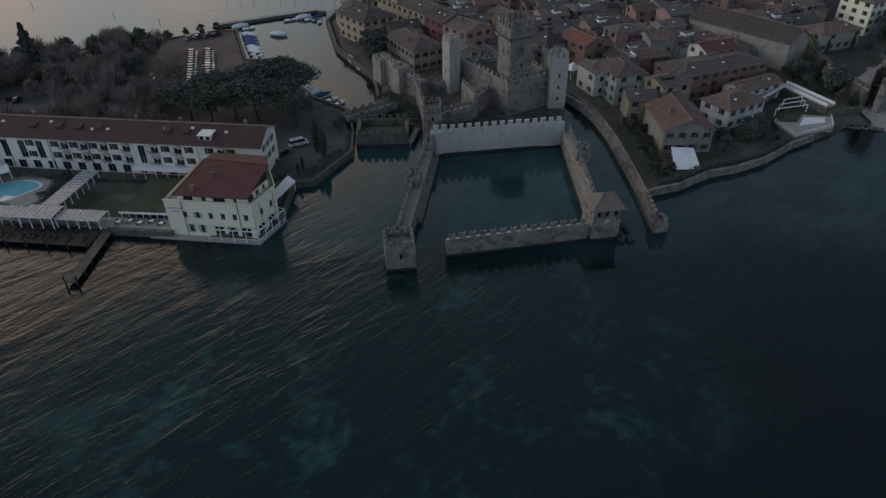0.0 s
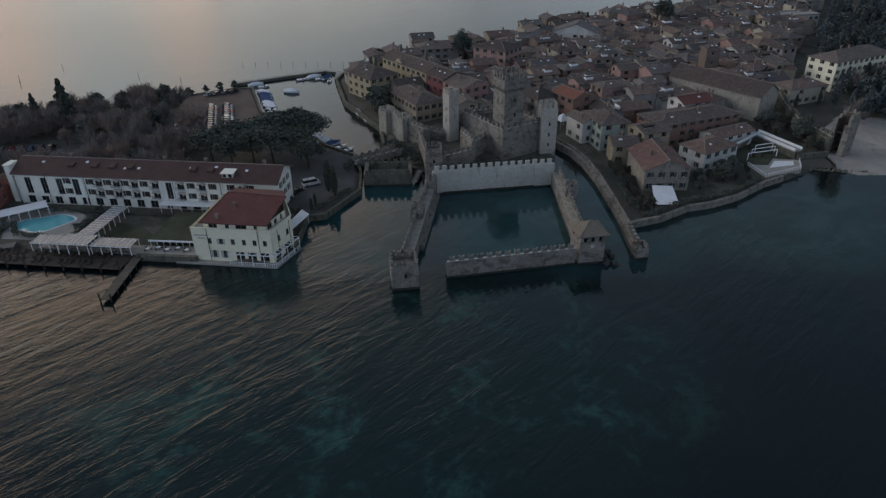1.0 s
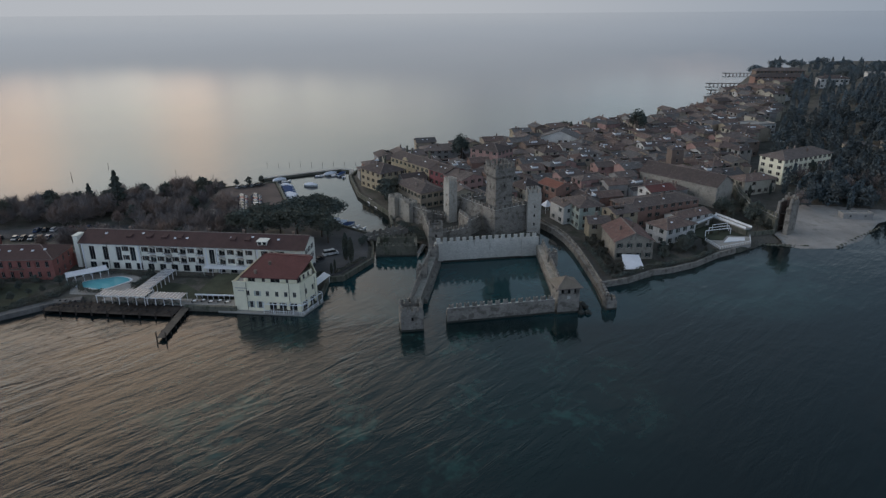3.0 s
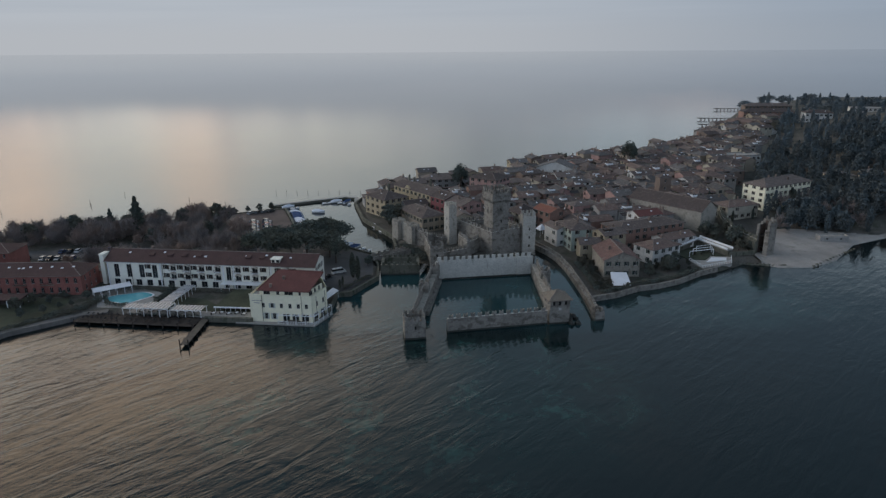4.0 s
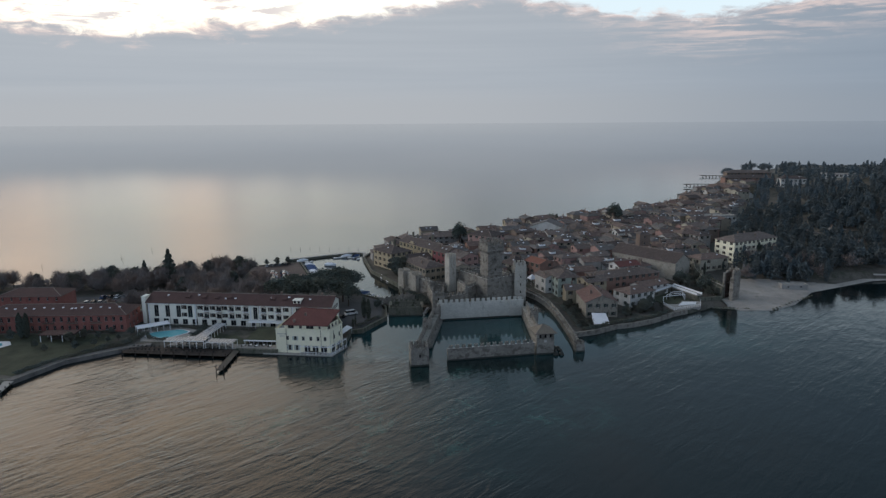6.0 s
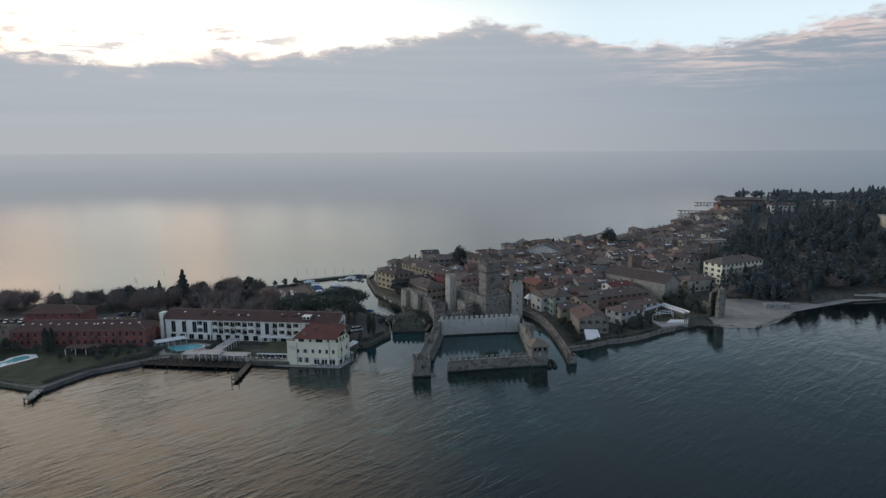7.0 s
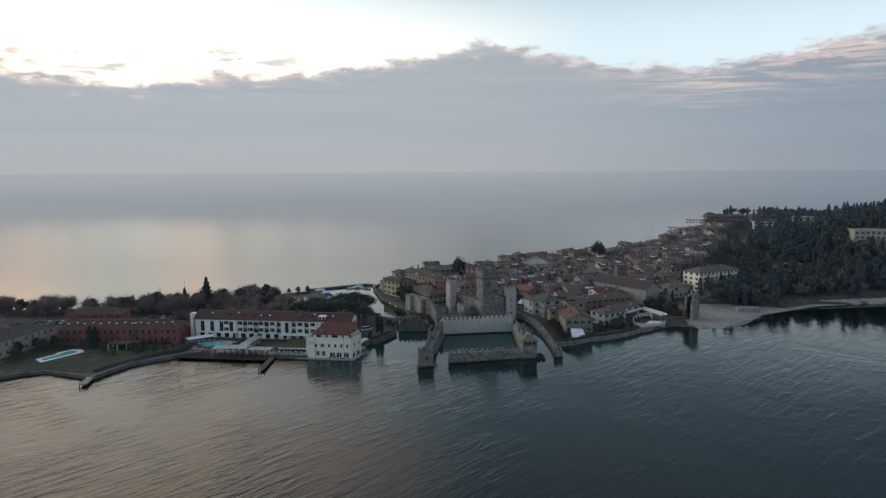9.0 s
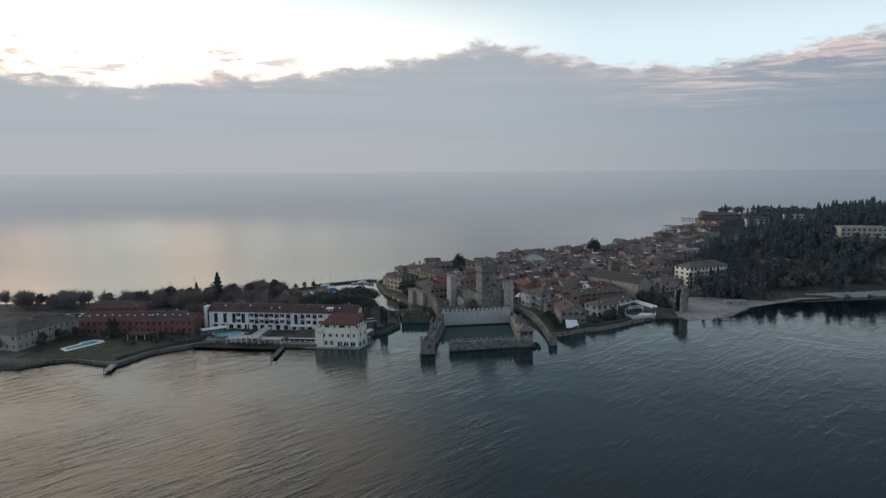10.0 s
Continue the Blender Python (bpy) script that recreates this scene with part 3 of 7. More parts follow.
def block(parent, w, d, z0, z1, openings, material, name="wall", label="", gable=None, split=True):
    """Four walls with openings {side: [(x0, x1, za, zb, style)]}, with their windows as parts."""
    bm = bmesh.new()
    shut = random.choice((SHUTTER_GREEN, SHUTTER_BROWN))
    for side, (o, u, nrm, length, turn) in side_frames(w, d).items():
        facade(bm, o, u, nrm, length, z0, z1, [q[:4] for q in openings.get(side, ())])
        for x0, x1, a, b, style in openings.get(side, ()):
            c = Vector(o) + Vector(u) * (x0 + x1) / 2 + Vector((0, 0, a))
            window(parent, Matrix.Translation(c) @ Matrix.Rotation(radians(turn), 4, "Z"), x1 - x0, b - a, style, shut, split)
    if gable:
        along, rise = gable
        for s in (-1, 1):
            if along == "x":
                vs = [(s * w / 2, -d / 2, z1), (s * w / 2, d / 2, z1), (s * w / 2, 0, z1 + rise)]
            else:
                vs = [(-w / 2, s * d / 2, z1), (w / 2, s * d / 2, z1), (0, s * d / 2, z1 + rise)]
            vs = vs if (s > 0) == (along == "x") else vs[::-1]
            bm.faces.new([bm.verts.new(v) for v in vs])
    return part(name, bm, material, parent, label)


def roof_mesh(w, d, z, rise, kind, over=0.5, thick=0.22, along="x"):
    """A hip or gable roof with thickness and eaves; along: the ridge's direction."""
    bm = bmesh.new()
    if along == "y":
        w, d = d, w
    W, D = w / 2 + over, d / 2 + over
    zl = z - rise * over / (d / 2)
    r = max(0.0, w / 2 - d / 2) if kind == "hip" else W
    top = [(-W, -D, zl), (W, -D, zl), (W, D, zl), (-W, D, zl), (-r, 0, z + rise), (r, 0, z + rise)]
    lo = [bm.verts.new(v) for v in top]
    hi = [bm.verts.new((x, y, q + thick)) for x, y, q in top]
    faces = [(0, 1, 5, 4), (2, 3, 4, 5), (1, 2, 5), (3, 0, 4)] if kind == "hip" else [(0, 1, 5, 4), (2, 3, 4, 5)]
    for f in faces:
        bm.faces.new([hi[i] for i in f])
        bm.faces.new([lo[i] for i in f[::-1]])
    rim = [(0, 1), (1, 2), (2, 3), (3, 0)] if kind == "hip" else [(0, 1), (1, 5), (5, 2), (2, 3), (3, 4), (4, 0)]
    for i, j in rim:
        bm.faces.new((lo[i], lo[j], hi[j], hi[i])).material_index = 1
    # ridge capping
    if r > 0.3:
        box(bm, -r, r, -0.18, 0.18, z + rise + thick - 0.06, z + rise + thick + 0.10, 1)
    if kind == "hip":
        for x, y in ((-W, -D), (W, -D)):
            rod(bm, (x, y, zl + thick), (math.copysign(r, x), 0, z + rise + thick), 0.13, 0.13, 4, 1)
    if along == "y":
        bmesh.ops.rotate(bm, verts=bm.verts, cent=(0, 0, 0), matrix=Matrix.Rotation(radians(90), 3, "Z"))
    return bm


def chimney(parent, x, y, z, h=1.5):
    bm = boxes((x - 0.35, x + 0.35, y - 0.3, y + 0.3, z - 1.2, z + h), (x - 0.45, x + 0.45, y - 0.4, y + 0.4, z + h, z + h + 0.12),
               (x - 0.25, x + 0.25, y - 0.2, y + 0.2, z + h + 0.12, z + h + 0.4), (x - 0.45, x + 0.45, y - 0.4, y + 0.4, z + h + 0.4, z + h + 0.5))
    return part("chimney", bm, CLAY, parent)


def skylight(parent, x, y, z, slope):
    bm = boxes((-0.42, 0.42, -0.34, 0.34, 0.0, 0.12), (-0.34, 0.34, -0.26, 0.26, 0.12, 0.15))
    ob = part("skylight", bm, CANVAS_WHITE, parent)
    ob.matrix_basis = Matrix.Translation((x, y, z)) @ Matrix.Rotation(slope, 4, "X")
    return ob


def rows_of_windows(length, floors, z0, storey, bay=3.2, w=0.9, h=1.4, style="shutters", skip=0.12, rng=random):
    n = max(1, int((length - 1.2) / bay))
    out = []
    for f in range(floors):
        for k in range(n):
            if rng.random() < skip:
                continue
            c = length * (k + 0.5) / n
            a = z0 + f * storey + 0.95
            out.append((c - w / 2, c + w / 2, a, a + h, style))
    return out


def house(x, y, rot, w, d, h, tone, label, roof="hip", rise=None, ground=None, along=None, floors=None, roof_mat=None, name="town_house",
          category="house", group="town houses", openings=None, chimneys=1, style="shutters", skip=0.12, over=0.5, bay=3.2, wall_mat=None, split=True, annex=False):
    g = height_at(x, y) - 0.4 if ground is None else ground
    e = thing(name, pose(x, y, g, 0, 0, rot), label, category, group)
    floors = floors or max(1, round((h - 0.3) / 3.0))
    storey = h / floors
    if openings is None:
        openings = {}
        for side, (o, u, nrm, length, turn) in side_frames(w, d).items():
            if (Matrix.Rotation(radians(rot), 3, "Z") @ Vector(nrm)).y < -0.1:
                openings[side] = rows_of_windows(length, floors, 0.3, storey, bay, 0.9, min(1.5, storey - 1.3), style, skip)
    along = along or ("x" if w >= d else "y")
    span = d if along == "x" else w
    rise = span * 0.5 * 0.36 if rise is None else rise
    block(e, w, d, 0, h, openings, wall_mat or plaster(tone), gable=(along, rise) if roof == "gable" else None, split=split)
    if roof == "flat":
        bm = boxes((-w / 2 - 0.1, w / 2 + 0.1, -d / 2 - 0.1, d / 2 + 0.1, h, h + 0.25))
        for r in ((-w / 2 - 0.1, w / 2 + 0.1, -d / 2 - 0.1, -d / 2 + 0.15), (-w / 2 - 0.1, w / 2 + 0.1, d / 2 - 0.15, d / 2 + 0.1),
                  (-w / 2 - 0.1, -w / 2 + 0.15, -d / 2 + 0.15, d / 2 - 0.15), (w / 2 - 0.15, w / 2 + 0.1, -d / 2 + 0.15, d / 2 - 0.15)):
            box(bm, *r, h + 0.25, h + 0.8)
        top = part("roof", bm, roof_mat or PAVING, e)
    else:
        top = part("roof", roof_mesh(w, d, h, rise, roof, over, along=along), [roof_mat or TILE, RIDGE], e)
        rng = random.Random(int(x * 31 + y * 17))
        if annex:
            aw, ad, ah = w * rng.uniform(0.4, 0.6), d * rng.uniform(0.35, 0.55), h * rng.uniform(0.62, 0.86)
            ax, ay = rng.choice((-1, 1)) * w * 0.22, -d / 2 - ad * 0.25
            part("annex_wall", boxes((ax - aw / 2, ax + aw / 2, ay - ad / 2, ay + ad / 2, 0, ah)), wall_mat or plaster(tone), e)
            slope = bmesh.new()
            prism(slope, [(ax - aw / 2 - 0.3, ay - ad / 2 - 0.35), (ax + aw / 2 + 0.3, ay - ad / 2 - 0.35), (ax + aw / 2 + 0.3, ay + ad / 2 + 0.6), (ax - aw / 2 - 0.3, ay + ad / 2 + 0.6)],
                  lambda px, py: ah - 0.1 + 0.32 * (py - ay + ad / 2), lambda px, py: ah + 0.1 + 0.32 * (py - ay + ad / 2))
            part("annex_roof", slope, rng.choice((TILE, TILE_WARM, TILE_GREY)), e)
        for k in range(chimneys):
            cx, cy = rng.uniform(-0.32, 0.32) * w, rng.uniform(-0.25, 0.25) * d
            q = abs(cy) / (d / 2) if along == "x" else abs(cx) / (w / 2)
            chimney(top, cx, cy, h + rise * (1 - q) + 0.15, rng.uniform(0.8, 1.4))
        if along == "x":
            for k in range(rng.choice((0, 1, 1, 2))):
                skylight(top, rng.uniform(-0.3, 0.3) * w, -d * 0.22, h + rise * 0.56 + 0.2, math.atan2(rise, d / 2))
    return e


# ---- land and lake ----
SPIT = [(-420, -60), (-260, -40), (-200, -26), (-182, -21), (-173, -13), (-165, -10), (-151, -15), (-142, -18), (-134.6, -0.2), (-117.5, 13.3), (-111, 15.2),
        (-77, 10), (-62, 8.4), (-41.5, 6), (-38.6, 14), (-38.5, 30), (-34, 31), (-26, 47), (-27, 60), (-30, 74), (-42, 84), (-46, 90), (-57, 101), (-55, 119), (-71, 118),
        (-83, 152), (-92, 151), (-108, 142), (-147, 126), (-166, 113), (-200, 108), (-264, 104), (-420, 95)]
TOWN = [(48.4, 8.5), (49.2, 24.2), (58, 27.6), (68, 34), (75, 36), (84.3, 40.6), (95.6, 49.5), (104, 54), (114, 60), (118.5, 65.5), (123, 62.5), (129, 57.6), (142, 57.5), (156, 66), (175, 86.5), (217, 107.5), (261, 114),
        (330, 126), (430, 150), (640, 220), (820, 420), (820, 780), (520, 790), (355, 625), (273, 482), (218, 392), (184, 340), (141, 300), (95, 282), (58, 262), (14, 224),
        (-21, 217), (-44, 187), (-48, 164), (-40, 131), (-32.5, 117), (-23, 100), (-21, 82), (-9.5, 66), (-5, 60), (8, 57), (28, 62), (36.5, 72), (36.8, 84),
        (39.6, 81.5), (42.8, 74), (45.0, 65.5), (46.4, 52), (47.0, 32), (46.8, 9)]


def inside_distance(poly, px, py):
    """Distance to the outline, positive inside."""
    best = np.full(px.shape, 1e9)
    odd = np.zeros(px.shape, bool)
    for (ax, ay), (bx, by) in zip(poly, poly[1:] + poly[:1]):
        ex, ey = bx - ax, by - ay
        t = np.clip(((px - ax) * ex + (py - ay) * ey) / (ex * ex + ey * ey + 1e-9), 0, 1)
        best = np.minimum(best, np.hypot(px - ax - t * ex, py - ay - t * ey))
        if ay != by:
            odd ^= ((ay > py) != (by > py)) & (px < (bx - ax) * (py - ay) / (by - ay) + ax)
    return np.where(odd, best, -best)


def land(px, py):
    px, py = np.asarray(px, float), np.asarray(py, float)
    s, t = inside_distance(SPIT, px, py), inside_distance(TOWN, px, py)
    d = np.maximum(s, t)
    h = 1.5 + 0 * px
    town = 1.6 + 2.5 * np.clip((px - 40) / 120, 0, 1) * np.clip((py - 60) / 80, 0, 1)
    hill = 30 * np.exp(-(((px - 380) / np.where(px < 380, 85, 160)) ** 2) - ((py - 300) / 150) ** 2) + 14 * np.exp(-(((px - 310) / 60) ** 2) - ((py - 215) / 50) ** 2)
    hill = hill + 8 * np.exp(-(((px - 400) / 80) ** 2) - ((py - 560) / 80) ** 2)
    h = np.where(t > s, np.minimum(town + hill, 1.4 + np.maximum(t, 0) * 0.32), h)
    beach = (px > 124) & (py < 112) & (t > s)
    h = np.where(beach, np.minimum(h, 0.25 + np.maximum(t, 0) * 0.06), h)
    return np.where(d > 0, np.minimum(h, 0.02 + d * np.where(beach, 0.25, 2.5)), np.maximum(-3.0, d * 1.2))


def height_at(x, y):
    return float(land(x, y))


def sheet(name, x0, x1, y0, y1, step, f, material, keep=None):
    xs, ys = np.arange(x0, x1 + step / 2, step), np.arange(y0, y1 + step / 2, step)
    gx, gy = np.meshgrid(xs, ys)
    gz = f(gx, gy)
    nx, ny = len(xs), len(ys)
    verts = np.stack([gx.ravel(), gy.ravel(), gz.ravel()], 1)
    i = (np.arange(ny - 1)[:, None] * nx + np.arange(nx - 1)[None]).ravel()
    quads = np.stack([i, i + 1, i + nx + 1, i + nx], 1)
    if keep is not None:
        quads = quads[keep(verts[quads].mean(1))]
    me = bpy.data.meshes.new(name)
    me.from_pydata(verts.tolist(), [], quads.tolist())
    me.polygons.foreach_set("use_smooth", [True] * len(me.polygons))
    return mesh_part(name, me, material)


ground = tagged(sheet("ground", -420, 820, -80, 800, 2.5, land, EARTH, lambda c: c[:, 2] > -2.9), "dark earth and grass of the peninsula and spit", "ground", kind="structure")
bm = bmesh.new()
bm.faces.new([bm.verts.new(v) for v in ((-4950, -4950, 0), (4950, -4950, 0), (4950, 4950, 0), (-4950, 4950, 0))])
tagged(part("water", bm, WATER), "dark calm lake water with small ripples", "lake", kind="structure")


def slab(name, outline, z0, z1, material, label, category, kind="structure", parent=None):
    bm = bmesh.new()
    prism(bm, outline, z0, z1)
    return tagged(part(name, bm, material, parent), label, category, kind=kind)


def ribbon(points, width):
    """The outline of a strip of even width along a line."""
    left, right = [], []
    for i, p in enumerate(points):
        a, b = Vector(points[max(0, i - 1)]), Vector(points[min(len(points) - 1, i + 1)])
        t = (b - a).normalized()
        nrm = Vector((-t.y, t.x)) * width / 2
        left.append((p[0] + nrm.x, p[1] + nrm.y)), right.append((p[0] - nrm.x, p[1] - nrm.y))
    return right + left[::-1]


def quay(name, points, width, z1, material, label):
    """A low wall that follows a shore, in one strip."""
    bm = bmesh.new()
    for a, b in zip(points, points[1:]):
        d = (Vector(b) - Vector(a)).normalized() * 0.3
        prism(bm, ribbon([(a[0] - d.x, a[1] - d.y), (b[0] + d.x, b[1] + d.y)], width), -1.5, z1 + random.uniform(-0.02, 0.02))
    return tagged(part(name, bm, material), label, "quay wall", kind="structure")


quay("quay_wall_1", [(-182, -20.6), (-173, -12.6), (-165, -9.6), (-151, -14.6), (-142, -17.6)], 1.2, 1.3, DARK_STONE, "low dark stone quay wall along the lake shore")
quay("quay_wall_2", [(-142.4, -17.4), (-135, 0), (-118, 13.4), (-111, 15.4)], 2.8, 1.5, DARK_PAVING, "dark paved stone promenade along the lake shore")
quay("quay_wall_3", [(-77, 9.8), (-62, 8.4)], 1.0, 1.7, DARK_STONE, "low stone quay wall beside the wooden jetty")
quay("quay_wall_4", [(-38.4, 13), (-38.2, 30), (-33.6, 31), (-25.6, 47), (-26.6, 60), (-29.6, 74), (-41.6, 84), (-45.6, 90.4), (-56.4, 101.4)], 0.8, 1.8, DARK_STONE, "stone quay wall beside the moat")
quay("quay_wall_5", [(-56, 101), (-54.6, 119.4), (-71.4, 118.5), (-83.4, 152.4), (-92, 151.4), (-108, 142.4), (-147, 126.4), (-166, 113.4), (-200, 108.4)], 1.0, 1.7, DARK_STONE, "stone quay wall of the small harbour")
quay("quay_wall_6", [(-44, 187), (-48.3, 164), (-40.3, 131), (-32.8, 117), (-23.4, 100), (-21.2, 84)], 0.9, 2.0, DARK_STONE, "stone quay wall below the harbour houses")
CANAL = [(47.6, 9), (47.8, 22), (47.3, 38), (46.5, 54), (45.0, 66), (42.4, 75.5), (38.7, 83.0), (36.4, 93)]
quay("quay_wall_7", CANAL, 1.7, 2.3, STONE, "old stone canal wall opposite the castle dock")
quay("canal_wall_parapet", [(x + 0.62, y + 0.1) for x, y in CANAL[1:]], 0.42, 3.1, STONE, "narrow stone parapet along the canal path")
quay("quay_wall_8", [(48.6, 24.2), (58, 27.7), (68, 34.1), (75.2, 36.2), (84.3, 40.8), (95.6, 49.7), (103, 53.8)], 0.9, 1.9, STONE, "old stone garden wall along the lake")

# ---- castle ----
def walls(name, outline_boxes, material, x, y, rot, label, category="castle wall", group="castle"):
    e = thing(name, pose(x, y, 0, 0, 0, rot), label, category, group)
    part("masonry", boxes(*outline_boxes), material, e)
    part("footing", boxes((min(b[0] for b in outline_boxes) - 0.06, max(b[1] for b in outline_boxes) + 0.06, min(b[2] for b in outline_boxes) - 0.06,
                           max(b[3] for b in outline_boxes) + 0.06, -2.0, 0.55)), WET_STONE, e, "dark wet weedy foot of the wall")
    return e


def tower(name, x, y, rot, s, z1, material, label, t=0.6, d=None, z0=-1.5, corbel=0.0, slits=(), pitch=2.1, mh=1.5, mw=1.25, par=1.2):
    """A square tower with open battlements; slits: (side, x, z) of narrow dark openings."""
    d = d or s
    e = thing(name, pose(x, y, 0, 0, 0, rot), label, "castle tower", "castle towers")
    bm = bmesh.new()
    ops = {}
    for side, q, z in slits:
        ops.setdefault(side, []).append((q - 0.3, q + 0.3, z, z + 1.2))
    for side, (o, u, nrm, length, turn) in side_frames(s, d).items():
        facade(bm, o, u, nrm, length, z0, z1 - par, ops.get(side, []), 0.5)
        for q in ops.get(side, []):
            c = Vector(o) + Vector(u) * (q[0] + q[1]) / 2 - Vector(nrm) * 0.5
            k = part("opening", boxes((-0.3, 0.3, -0.02, 0.02, q[2], q[3])), OPENING_SHADE, e)
            k.matrix_basis = Matrix.Translation((c.x, c.y, 0)) @ Matrix.Rotation(radians(turn), 4, "Z")
    c = corbel
    S, D = s / 2 + c, d / 2 + c
    if c:
        n = int(s / 0.9)
        for side, (o, u, nrm, length, turn) in side_frames(s, d).items():
            for k in range(n):
                p = Vector(o) + Vector(u) * length * (k + 0.5) / n + Vector(nrm) * c / 2
                box(bm, p.x - 0.22, p.x + 0.22, p.y - 0.22, p.y + 0.22, z1 - par - 1.0, z1 - par)
    for r in ((-S, S, -D, -D + t), (-S, S, D - t, D), (-S, -S + t, -D + t, D - t), (S - t, S, -D + t, D - t)):
        box(bm, *r, z1 - par, z1)
    box(bm, -S + t, S - t, -D + t, D - t, z1 - par - 0.1, z1 - par + 0.3)
    part("masonry", bm, material, e)
    if z0 < 0:
        part("footing", boxes((-s / 2 - 0.06, s / 2 + 0.06, -d / 2 - 0.06, d / 2 + 0.06, -2.0, 0.6)), WET_STONE, e, "dark wet weedy foot of the tower")
    for a, b in (((-S, -D + t / 2), (S, -D + t / 2)), ((-S, D - t / 2), (S, D - t / 2)), ((-S + t / 2, -D + t), (-S + t / 2, D - t)), ((S - t / 2, -D + t), (S - t / 2, D - t))):
        merlons(e, a, b, z1, material, pitch, mw, t - 0.06, mh)
    return e


# dock: front wall, corner tower, gate tower, side walls, pale rear wall
def coping(parent, x0, x1, y0, y1, z):
    # Pale colour puts the sunlit look of the embrasure sills into the stone.
    return part("coping", boxes((x0, x1, y0 - 0.05, y1 + 0.05, z, z + 0.07)), PALE_STONE, parent, "pale worn coping stones")


e = walls("dock_wall", [(0, 31.8, 0, 1.5, -1.5, 3.7), (0, 31.8, 0, 0.55, 3.69, 4.55)], STONE, 0, 0, 10.8, "weathered stone dock wall with swallow-tailed battlements on the lake side")
merlons(e, (0.1, 0.28), (31.6, 0.28), 4.55, STONE, 2.25, 1.3, 0.5, 1.25)
coping(e, 0, 31.8, 0, 0.55, 4.5)
tower("corner_tower", -10.0, -1.6, 8.5, 6.3, 5.9, STONE, "square weathered stone tower in the lake at the dock entrance", slits=(("front", 3.2, 3.0),), pitch=1.75, mh=1.35, mw=1.0)

e = thing("gate_tower", pose(34.6, 9.2, 0, 0, 0, 9.5), "square stone lake tower with a low tan tiled hip roof", "castle tower", "castle towers")
holes = {"front": (1.3, 3.2, 5.1), "left": (1.6, 4.6), "right": (1.6, 4.6)}
bm = bmesh.new()
for side, (o, u, nrm, length, turn) in side_frames(6.4, 6.4).items():
    row = [(q - 0.42, q + 0.42, 6.1, 7.5) for q in holes.get(side, ())]
    facade(bm, o, u, nrm, length, -1.5, 8.3, row, 0.5)
    for q in row:
        c = Vector(o) + Vector(u) * (q[0] + q[1]) / 2 - Vector(nrm) * 0.5
        k = part("opening", boxes((-0.42, 0.42, -0.02, 0.02, q[2], q[3])), OPENING_SHADE, e)
        k.matrix_basis = Matrix.Translation((c.x, c.y, 0)) @ Matrix.Rotation(radians(turn), 4, "Z")
part("masonry", bm, STONE, e)
part("roof", roof_mesh(6.4, 6.4, 8.3, 2.0, "hip", 0.7), [TILE_TAN, RIDGE], e)
part("plaque", boxes((-0.45, 0.45, -3.27, -3.19, 4.6, 5.4)), PALE_STONE, e, "pale square stone plaque")
part("footing", boxes((-3.3, 3.3, -3.3, 3.3, -2.0, 0.6)), WET_STONE, e)
rng = random.Random(5)
for k in range(9):
    bm = bmesh.new()
    bmesh.ops.create_icosphere(bm, subdivisions=2, radius=rng.uniform(0.6, 1.2))
    for v in bm.verts:
        v.co *= 1 + 0.25 * noise.noise(v.co * 1.3 + Vector((k * 7, 0, 0)))
    r = part("rock", bm, WET_STONE)
    r.matrix_basis = pose(38.9 + rng.uniform(-0.4, 2.2), 8.0 + rng.uniform(-2.5, 4.5), rng.uniform(-0.1, 0.4))
    tagged(r, "wet dark boulder at the foot of the gate tower", "rock", "boulders by the tower")

# west side wall, walk on its inner side
e = walls("side_wall", [(-1.7, 0.9, 0, 44.8, -1.5, 4.4), (-1.7, -1.1, 0, 44.8, 4.39, 5.6)], STONE, -9.3, 1.5, -7.3, "stone dock side wall with a wall walk and battlements")
merlons(e, (-1.4, 0.2), (-1.4, 44.6), 5.6, STONE, 2.3, 1.35, 0.5, 1.3)
part("wall_walk", boxes((-1.1, 0.9, 0, 44.8, 4.4, 4.46)), LIGHT_STONE, e, "pale worn wall walk")
part("inner_ledge", boxes((0.9, 2.0, 12, 43, -1.5, 1.6)), STONE, e)
tower("wall_turret", -7.6, 24.2, -7.3, 3.4, 7.0, STONE, "small battlemented turret on the dock side wall", pitch=1.5, mw=0.9, mh=1.1, z0=3.0, slits=(("front", 1.7, 4.7),))
tower("wall_turret", -4.3, 42.5, -7.3, 3.2, 7.0, STONE, "small battlemented turret on the dock side wall", pitch=1.5, mw=0.9, mh=1.1, z0=3.0)
# east side wall
e = walls("side_wall", [(-1.0, 1.3, 0, 39.5, -1.5, 4.4), (0.7, 1.3, 0, 39.5, 4.39, 5.5)], STONE, 33.4, 12.2, 0.6, "stone dock side wall with a wall walk and battlements")
merlons(e, (1.0, 0.2), (1.0, 39.3), 5.5, STONE, 2.3, 1.35, 0.5, 1.3)
part("wall_walk", boxes((-1.0, 0.7, 0, 39.5, 4.4, 4.46)), LIGHT_STONE, e, "pale worn wall walk")
tower("wall_turret", 34.9, 36.5, 0.6, 3.4, 7.2, STONE, "small battlemented turret on the dock side wall", pitch=1.5, mw=0.9, mh=1.1, z0=3.0)
